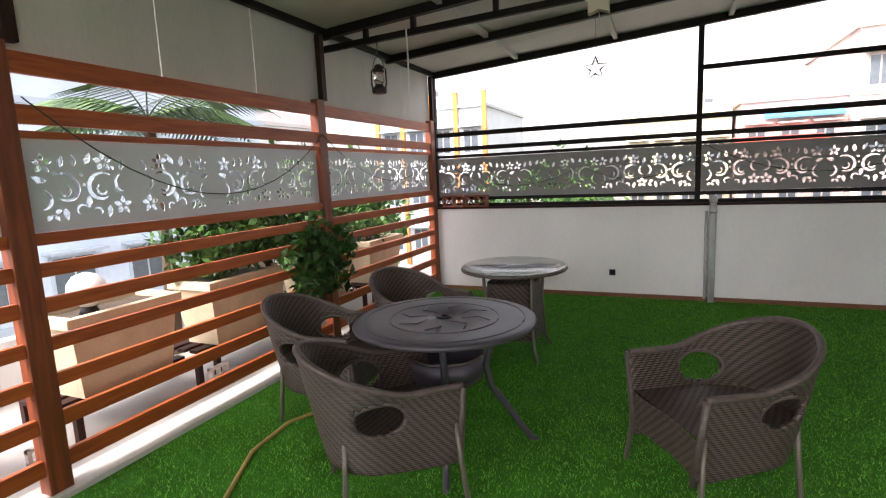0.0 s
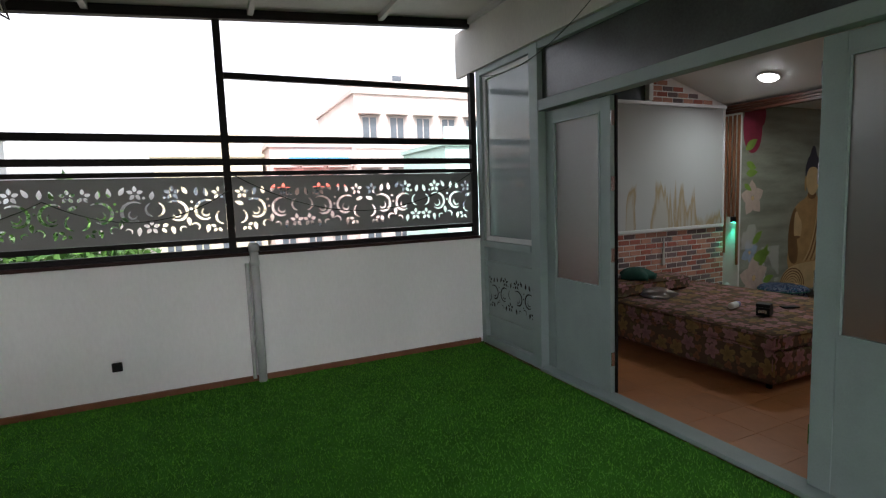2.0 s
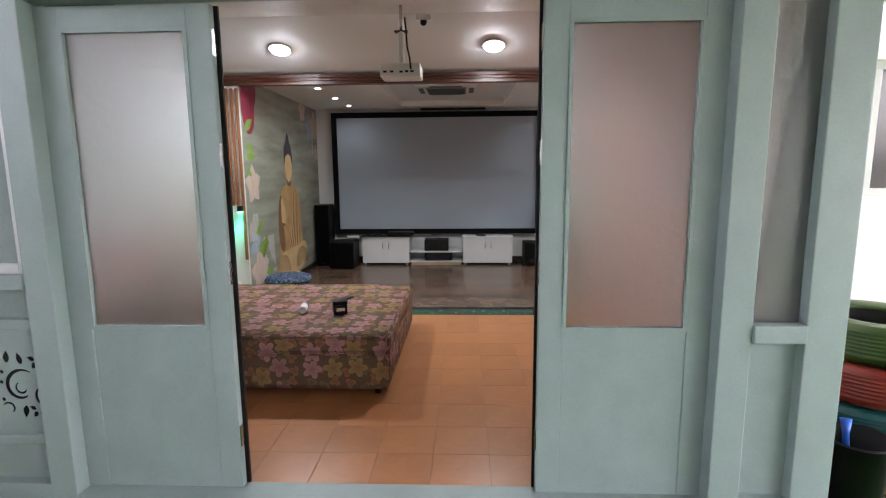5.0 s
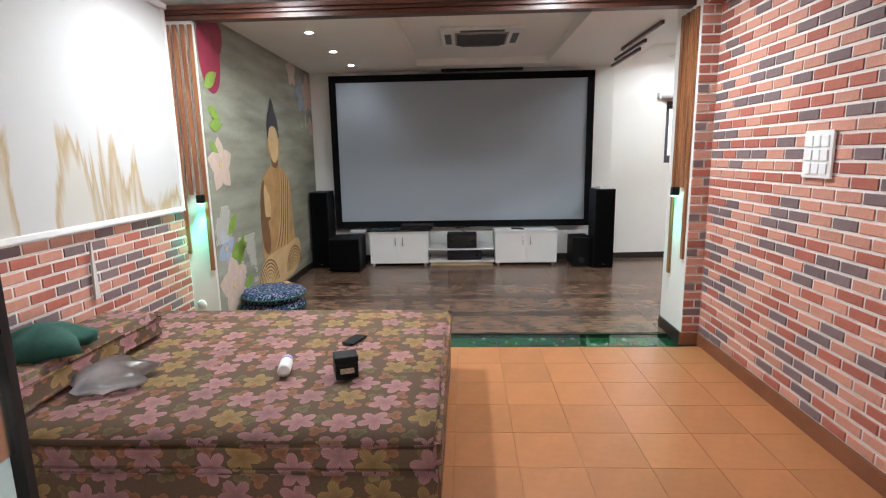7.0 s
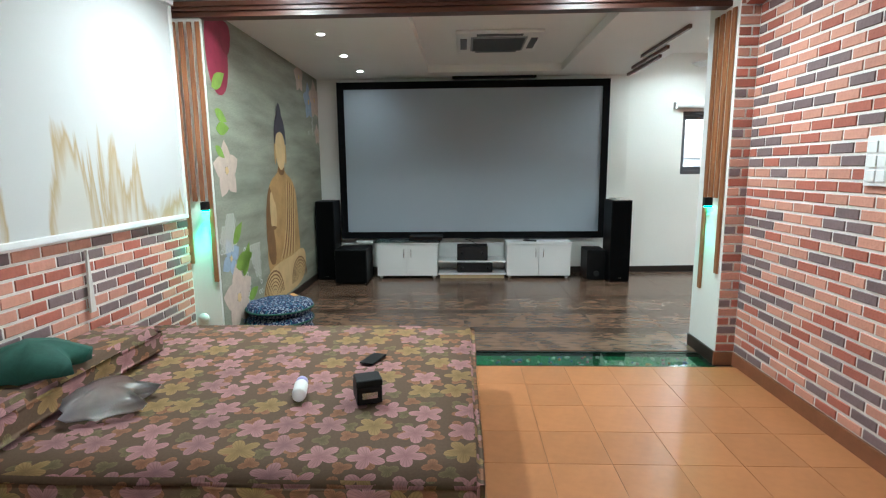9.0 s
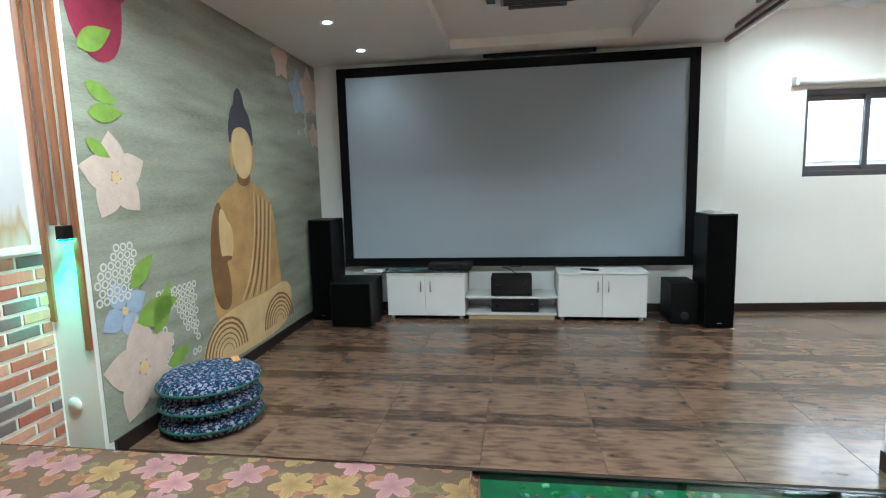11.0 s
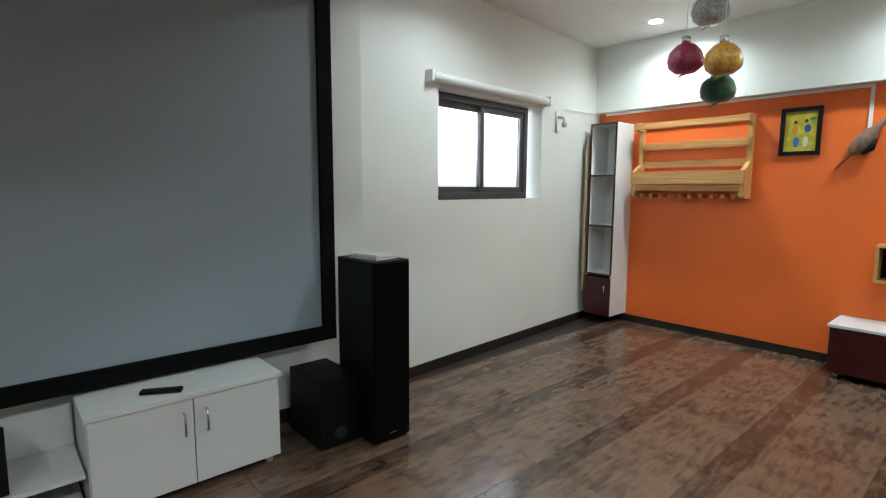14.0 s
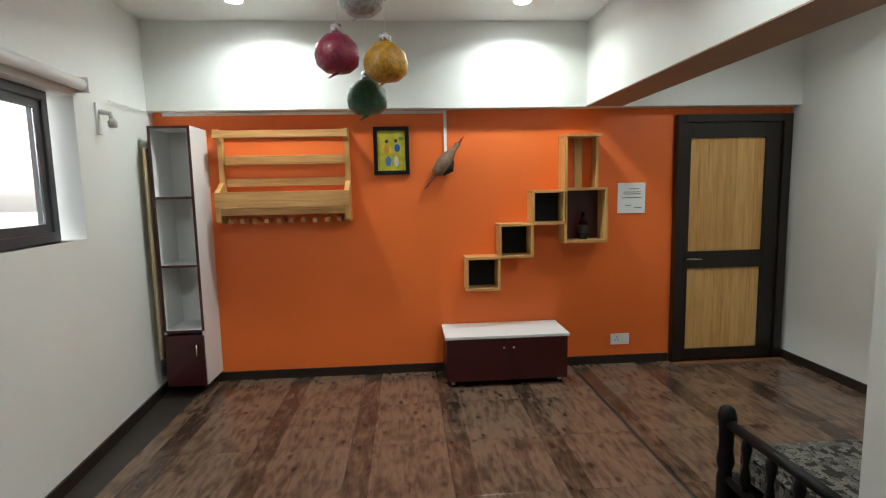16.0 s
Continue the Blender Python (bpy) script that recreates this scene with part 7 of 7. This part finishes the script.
def palm(where, trunk, fronds, length, seed, label):
    ob = thing("palm", label, "palm", where)
    g = random.Random(seed)
    part("trunk", tube([(0, 0, 0), (0.02, 0.03, trunk * 0.5), (0.0, 0.0, trunk)], [0.07, 0.05, 0.045], 10), BARK, ob)
    for k in range(fronds):
        a, rise = k * math.tau / fronds + g.uniform(-0.3, 0.3), g.uniform(0.1, 0.9)
        c, s = math.cos(a), math.sin(a)
        bm = bmesh.new()
        spine = []
        for i in range(9):
            t = i / 8
            spine.append(Vector((c * length * t, s * length * t, trunk + length * (rise * t - 0.75 * t * t))))
        add_tube(bm, spine, [0.008 * (1 - 0.8 * i / 8) for i in range(9)], 5)
        side = Vector((-s, c, 0))
        for i in range(2, 26):
            t = i / 26
            p = spine[0].lerp(spine[-1], t)
            j = min(7, int(t * 8))
            p = spine[j].lerp(spine[j + 1], t * 8 - j)
            ln = length * 0.45 * math.sin(math.pi * min(1, t * 0.9 + 0.15))
            for d in (-1, 1):
                tip = p + side * d * ln * 0.8 + Vector((c, s, 0)) * ln * 0.5 - Vector((0, 0, ln * 0.35))
                way = Vector((c, s, 0)) * 0.014
                bm.faces.new([bm.verts.new(p - way), bm.verts.new(p + way), bm.verts.new((p + tip) / 2 + way * 1.3), bm.verts.new(tip), bm.verts.new((p + tip) / 2 - way)])
        part("frond", bm, PALM, ob)
    return ob


palm((-4.2, 3.6, 0), 2.1, 16, 1.1, 21, "potted palm with fan of long green fronds")
palm((-4.2, 6.4, 0), 1.5, 9, 0.75, 22, "small palm with long green fronds")
palm((-4.15, 4.5, 0), 1.35, 8, 0.7, 23, "small palm with long green fronds")
for y in (3.05, 1.85):
    jl = thing("white_lattice_block", "small white wooden lattice block by the planter", "block", (-3.2, y, 0.001), group="white lattice blocks")
    for k in range(3):
        part("bar", box((0, 0.08 * k, 0), (0.03, 0.08 * k + 0.02, 0.16)), BOARD, jl)
        part("bar", box((0.002, 0, 0.07 * k), (0.028, 0.18, 0.07 * k + 0.02)), BOARD, jl)

# houses round about
WIN_DARK = material("far_window_glass", (0.1, 0.12, 0.14), 0.2, vary=0.2, bump=0.0)


def facade(name, label, x0, x1, y, depth, top, wall, cols, storeys, accent=None, steps=(), turn=0.0, origin=None):
    """A flat-roofed house whose front faces south (-y) before turning."""
    h = thing(name, label, "house")
    m = material(name + "_render", wall, 0.85, vary=0.14, scale=0.5, fine=8, bump=0.1)
    trim = material(name + "_trim", [c * 0.8 for c in wall], 0.85, vary=0.1, scale=0.5, fine=8)
    part("wall", box((x0, y, -9.2), (x1, y + depth, top)), m, h)
    part("roof", box((x0 - 0.15, y - 0.15, top), (x1 + 0.15, y + depth, top + 0.18)), trim, h)
    part("roof_parapet", box((x0, y, top + 0.18), (x1, y + 0.15, top + 0.8)), m, h)
    for (a, b, up) in steps:
        part("roof_room", box((a, y + 1, top), (b, y + depth - 1, top + up)), m, h)
        w = part("window", box((a + (b - a) * 0.6, y + 0.96, top + up * 0.35), (a + (b - a) * 0.85, y + 1.0, top + up * 0.8)), trim, h)
        part("pane", box((a + (b - a) * 0.63, y + 0.93, top + up * 0.4), (a + (b - a) * 0.82, y + 0.959, top + up * 0.75)), WIN_DARK, w)
    for s in range(storeys):
        z = top - 2.7 - 3.0 * s
        part("band", box((x0 - 0.06, y - 0.08, z - 0.35), (x1 + 0.06, y, z - 0.2)), trim, h)
        for c in range(cols):
            cx = x0 + (x1 - x0) * (c + 0.5) / cols
            ww = (x1 - x0) / cols * 0.24
            win = part("window", box((cx - ww - 0.1, y - 0.05, z), (cx + ww + 0.1, y, z + 1.5)), trim, h)
            part("pane", box((cx - ww, y - 0.07, z + 0.1), (cx - 0.04, y - 0.051, z + 1.4)), WIN_DARK, win)
            part("pane", box((cx + 0.04, y - 0.07, z + 0.1), (cx + ww, y - 0.051, z + 1.4)), WIN_DARK, win)
            part("sunshade", box((cx - ww - 0.25, y - 0.5, z + 1.55), (cx + ww + 0.25, y, z + 1.63)), trim, h)
    if accent:
        am = material(name + "_accent", accent, 0.8, vary=0.12, scale=1)
        for c in range(cols + 1):
            cx = x0 + (x1 - x0) * c / cols
            part("pilaster", box((cx - 0.14, y - 0.2, -9.2), (cx + 0.14, y - 0.081, top + 0.9)), am, h)
    return h


facade("apartment_house", "white flat-roofed apartment house with orange pilasters", -17, -9.8, 30, 9, 5.4, (0.55, 0.6, 0.62), 4, 3, (0.55, 0.22, 0.06), ((-15.6, -12.6, 1.7),))
facade("cream_house", "cream flat-roofed house with a yellow roof room", -2.2, 3.4, 34, 8, 4.1, (0.62, 0.57, 0.43), 4, 2, None, ((0.6, 2.9, 1.5),))
facade("pink_house", "long pale pink house with blue awning", 3.6, 9.5, 32, 8, 4.5, (0.6, 0.49, 0.46), 4, 2, None, ((4.0, 7.4, 0.9),))
facade("tall_house", "tall pale pink apartment house with balconies", 8.2, 16.5, 31, 10, 7.4, (0.64, 0.55, 0.51), 5, 4, None, ((9.0, 12.0, 1.8),))
facade("mint_house", "mint-coloured house with red tiled edge", 9.5, 17.5, 22, 5, 3.6, (0.45, 0.62, 0.56), 4, 2, None, ())
ob = thing("tiled_canopy", "red tiled canopy on the mint house", "canopy", (0, 0, 0))
part("roof", prism([(21.2, 3.2), (22.3, 3.2), (22.3, 4.1)], 12.5, 16.5, "x"), material("red_roof_tile", (0.35, 0.07, 0.04), 0.8, vary=0.3, scale=3), ob)
ob = thing("blue_awning", "blue awning over the pink house", "awning", (0, 0, 0))
part("sheet", prism([(31.4, 3.6), (32.0, 3.9), (32.0, 3.95), (31.4, 3.66)], 4.6, 8.0, "x"), material("blue_awning_sheet", (0.06, 0.3, 0.5), 0.5), ob)
ob = thing("red_awning", "red awning low in front of the pink house", "awning", (0, 0, 0))
part("sheet", prism([(29.4, 2.2), (31.9, 2.7), (31.9, 2.76), (29.4, 2.26)], 3.2, 7.2, "x"), material("red_awning_sheet", (0.5, 0.08, 0.05), 0.5), ob)
west = facade("blue_house", "pale blue house beyond the planters", -8, 6, 16, 8, 3.9, (0.52, 0.6, 0.68), 6, 3, None, ((-4, 2, 1.6),))
west.matrix_world = pose(0, 12, 0, 0, 0, 90)
west2 = facade("white_house", "white house with flat roof beyond the planters", -9, 4, 20, 8, 4.6, (0.64, 0.62, 0.6), 6, 3, None, ((-6, 0, 1.5),))
west2.matrix_world = pose(0, 24, 0, 0, 0, 90)
# a pale house, its colour lowered to hold against the bright indoor exposure
east = facade("grey_house", "low pale house, coloured darker, seen through the small window", -9, 9, 16, 8, 1.6, (0.24, 0.26, 0.28), 7, 2, None, ((-6, -2, 0.7), (2, 6, 0.6)))
east.matrix_world = pose(4, 1, 0, 0, 0, -90)


def tree(where, height, spread, seed):
    t = thing("tree", "broad green street tree with uneven crown", "tree", where, group="street trees")
    g = random.Random(seed)
    part("trunk", tube([(0, 0, 0), (0.1, 0.05, height * 0.4), (0.0, 0.1, height * 0.75)], [0.3, 0.22, 0.1], 10), BARK, t)
    for k in range(5):
        a = k * math.tau / 5 + g.uniform(-0.4, 0.4)
        part("limb", tube([(0, 0, height * 0.45), (spread * 0.3 * math.cos(a), spread * 0.3 * math.sin(a), height * 0.65), (spread * 0.6 * math.cos(a), spread * 0.6 * math.sin(a), height * 0.82)], [0.13, 0.08, 0.03], 7), BARK, t)
    me = leaf_cloud("crown", (0, 0, height * 0.8), (spread, spread, height * 0.26), 1500, 0.26, seed)
    me.materials.append(LEAVES)
    c = new("crown", me)
    c.parent = t
    return t


for x, y, hgt, sp, sd in ((-6.2, 30, 10.9, 2.0, 31), (-3.8, 27, 10.0, 2.0, 32), (-8.5, 27, 9.6, 2.0, 33), (18, 30, 11, 2.5, 34), (-12, 18, 10.6, 2.2, 35), (24, 4, 10.8, 2.3, 36)):
    tree((x, y, -9.2), hgt, sp, sd)

# ---- bricks, tiles ----
BRICK_MATS = [material("brick_red", (0.36, 0.11, 0.075), 0.8, vary=0.22, scale=20, bump=0.4, each=0.6), material("brick_rose", (0.5, 0.235, 0.17), 0.8, vary=0.22, scale=20, bump=0.4, each=0.6), material("brick_umber", (0.17, 0.115, 0.115), 0.8, vary=0.25, scale=20, bump=0.4, each=0.6)]
BL, BH, BJ = 0.148, 0.048, 0.0135


def shared(name, lo, hi, bevel, mat):
    return mesh_of(name, box(lo, hi, bevel), mat)


def brick_mesh(length, mat):
    """A brick face: a slab with chamfered front edges, its back on the wall's plane."""
    bm = bmesh.new()
    c = 0.003
    back = [bm.verts.new((x, 0, z)) for x, z in ((0, 0), (length, 0), (length, BH), (0, BH))]
    front = [bm.verts.new((x, -0.005, z)) for x, z in ((c, c), (length - c, c), (length - c, BH - c), (c, BH - c))]
    bm.faces.new(front)
    for i in range(4):
        j = (i + 1) % 4
        bm.faces.new((back[i], back[j], front[j], front[i]))
    return mesh_of("brick", bm, mat)


BRICKS = {}
rb = random.Random(8)


def lay_bricks(parent, frame_m, x0, x1, z0, z1, top=None, keep=None):
    """Courses of bricks on a wall's face: x along it, z up; top(x) cuts them off, keep(x, z) leaves gaps."""
    count = 0
    z, course = z0, 0
    while z + BH <= z1 + 0.001:
        x = x0 - (0.5 * (BL + BJ) if course % 2 else 0)
        while x < x1:
            a, b = max(x, x0), min(x + BL, x1)
            if b - a > 0.02 and (top is None or z + BH < min(top(a), top(b))) and (keep is None or keep(a, b, z)):
                kind = rb.choices((0, 1, 2), (4, 4, 3))[0]
                key = (round(b - a, 2), kind)
                if key not in BRICKS:
                    BRICKS[key] = brick_mesh(key[0], BRICK_MATS[kind])
                ob = new("brick", BRICKS[key])
                ob.parent = parent
                ob.matrix_basis = frame_m @ pose(a, 0, z)
                count += 1
            x += BL + BJ
        z += BH + BJ
        course += 1
    return count


def slope_top(x):
    return 2.7 - 0.286 * (x - 4.8) if x > 4.8 else 2.54 + 0.073 * (x - 2.6)


wall_n, wall_s, pier_s = bpy.data.objects["wall_brick_north"], bpy.data.objects["wall_brick_south"], bpy.data.objects["pier_south"]
lay_bricks(wall_n, pose(0, 6.349, 0), 2.7, 5.74, 0.085, 1.0)
lay_bricks(wall_n, pose(0, 6.349, 0), 4.55, 5.72, 2.43, 2.69, slope_top)
lay_bricks(wall_s, pose(0, 2.601, 0, 0, 0, 180), -5.62, -3.3, 0.095, 2.7, lambda x: slope_top(-x) - 0.0)
# bricks on the pier's narrow face and on the raking band
lay_bricks(pier_s, pose(5.629, 0, 0, 0, 0, -90), -2.722, -2.605, 0.095, 2.38)
band = structure("wall_brick_band", prism([(4.6, 2.46), (5.62, 2.31), (5.62, 2.46), (4.8, 2.695), (4.6, 2.68)], 2.6, 2.7, "y"), MORTAR, "brick-patterned raking band under the sloping ceiling")
lay_bricks(band, pose(0, 2.701, 0, 0, 0, 180), -5.6, -4.61, 2.33, 2.68, lambda x: slope_top(-x) - 0.005, lambda a, b, z: z > 2.465 + 0.147 * (a + 4.6) and z > 2.465 + 0.147 * (b + 4.6) - 0.03)
lay_bricks(band, pose(4.599, 0, 0, 0, 0, -90), -2.7, -2.6, 2.465, 2.68)
structure("trim_brick_soffit", prism([(4.602, 2.4515), (5.618, 2.3015), (5.618, 2.306), (4.602, 2.456)], 2.602, 2.698, "y"), BRICK_MATS[0], "brick-red underside of the raking band", "trim")

# dark wood-look floor tiles
def plank_tile(name):
    m = bpy.data.materials.new(name)
    m.use_nodes = True
    n, l = nodes_of(m)
    b = n["Principled BSDF"]
    b.inputs["Roughness"].default_value = 0.22
    co, mp, info = n.new("ShaderNodeTexCoord"), n.new("ShaderNodeMapping"), n.new("ShaderNodeObjectInfo")
    off = n.new("ShaderNodeVectorMath")
    off.operation = "MULTIPLY_ADD"
    off.inputs[1].default_value = (37, 53, 11)
    l.new(info.outputs["Random"], off.inputs[0])
    l.new(co.outputs["Object"], off.inputs[2])
    mp.inputs["Scale"].default_value = (11.0, 2.6, 1)
    l.new(off.outputs[0], mp.inputs["Vector"])
    grain, cloud, knots = n.new("ShaderNodeTexNoise"), n.new("ShaderNodeTexNoise"), n.new("ShaderNodeTexVoronoi")
    grain.inputs["Scale"].default_value, grain.inputs["Detail"].default_value, grain.inputs["Distortion"].default_value = 3.0, 6, 0.4
    cloud.inputs["Scale"].default_value, cloud.inputs["Detail"].default_value = 5.0, 3
    knots.inputs["Scale"].default_value = 9.0
    l.new(mp.outputs[0], grain.inputs["Vector"])
    l.new(off.outputs[0], cloud.inputs["Vector"])
    kn = n.new("ShaderNodeMapping")
    kn.inputs["Scale"].default_value = (1.0, 0.6, 1)
    l.new(off.outputs[0], kn.inputs["Vector"])
    l.new(kn.outputs[0], knots.inputs["Vector"])
    sep, wv = n.new("ShaderNodeSeparateXYZ"), n.new("ShaderNodeMath")
    l.new(co.outputs["Object"], sep.inputs[0])
    wv.operation = "GREATER_THAN"
    wv.inputs[1].default_value = 0.42
    l.new(sep.outputs["X"], wv.inputs[0])
    a1, a2, a3 = n.new("ShaderNodeMath"), n.new("ShaderNodeMath"), n.new("ShaderNodeMath")
    a1.operation = a2.operation = a3.operation = "MULTIPLY_ADD"
    a1.inputs[1].default_value = 0.75
    l.new(cloud.outputs["Fac"], a1.inputs[0])
    l.new(grain.outputs["Fac"], a1.inputs[2])
    a2.inputs[1].default_value = -0.22
    l.new(wv.outputs[0], a2.inputs[0])
    l.new(a1.outputs[0], a2.inputs[2])
    kr = n.new("ShaderNodeMapRange")
    kr.inputs["From Min"].default_value, kr.inputs["From Max"].default_value = 0.0, 0.2
    kr.inputs["To Min"].default_value, kr.inputs["To Max"].default_value = -0.42, 0.0
    l.new(knots.outputs["Distance"], kr.inputs["Value"])
    l.new(kr.outputs[0], a3.inputs[0])
    a3.inputs[1].default_value = 1.0
    l.new(a2.outputs[0], a3.inputs[2])
    ramp = n.new("ShaderNodeValToRGB")
    els = ramp.color_ramp.elements
    els[0].position, els[0].color = 0.4, (0.026, 0.015, 0.0105, 1)
    els[1].position, els[1].color = 1.0, (0.172, 0.105, 0.07, 1)
    e = els.new(0.72)
    e.color = (0.092, 0.054, 0.036, 1)
    l.new(a3.outputs[0], ramp.inputs["Fac"])
    l.new(ramp.outputs["Color"], b.inputs["Base Color"])
    bp = n.new("ShaderNodeBump")
    bp.inputs["Strength"].default_value, bp.inputs["Distance"].default_value = 0.06, 0.002
    l.new(grain.outputs["Fac"], bp.inputs["Height"])
    l.new(bp.outputs[0], b.inputs["Normal"])
    return m


PLANK = plank_tile("dark_wood_look_tile")


def lay_tiles(parent_name, x0, x1, y0, y1, sx, sy, mat, name, gap=0.002, ox=0.0, oy=0.0):
    """Floor tiles sx by sy, cut at the room's edges, each an object of its own."""
    parent, made = bpy.data.objects[parent_name], {}
    i = math.floor((x0 - ox) / sx)
    while ox + i * sx < x1:
        j = math.floor((y0 - oy) / sy)
        while oy + j * sy < y1:
            a, b, c, d = max(x0, ox + i * sx), min(x1, ox + (i + 1) * sx), max(y0, oy + j * sy), min(y1, oy + (j + 1) * sy)
            if b - a > 0.02 and d - c > 0.02:
                key = (round(b - a, 3), round(d - c, 3))
                if key not in made:
                    made[key] = shared(name, (gap / 2, gap / 2, 0), (key[0] - gap / 2, key[1] - gap / 2, 0.005), 0.001, mat)
                ob = new(name, made[key])
                ob.parent = parent
                ob.matrix_basis = pose(a, c, 0.0005)
            j += 1
        i += 1


lay_tiles("floor_screen_room", 5.853, 8.72, -0.6, 6.2, 0.55, 0.55, PLANK, "tile", ox=5.87, oy=0.02)
lay_tiles("floor_orange_room", 4.06, 5.847, -0.6, 2.3, 0.55, 0.55, PLANK, "tile", ox=5.87, oy=0.02)
TERRA_TILE = material("terracotta_tile", (0.4, 0.165, 0.065), 0.3, vary=0.22, scale=5, fine=30, bump=0.06, each=0.35)
lay_tiles("floor_brick_room", 2.66, 5.575, 2.615, 6.335, 0.29, 0.29, TERRA_TILE, "tile", 0.002, 2.66, 4.33)

# ---- true size: one unit of the plan is 1.07 m ----
bpy.context.view_layer.update()
for ob in list(scene.collection.objects):
    if ob.parent is None and ob is not cam:
        ob.matrix_world = Matrix.Diagonal((UNIT, UNIT, UNIT, 1)) @ ob.matrix_world
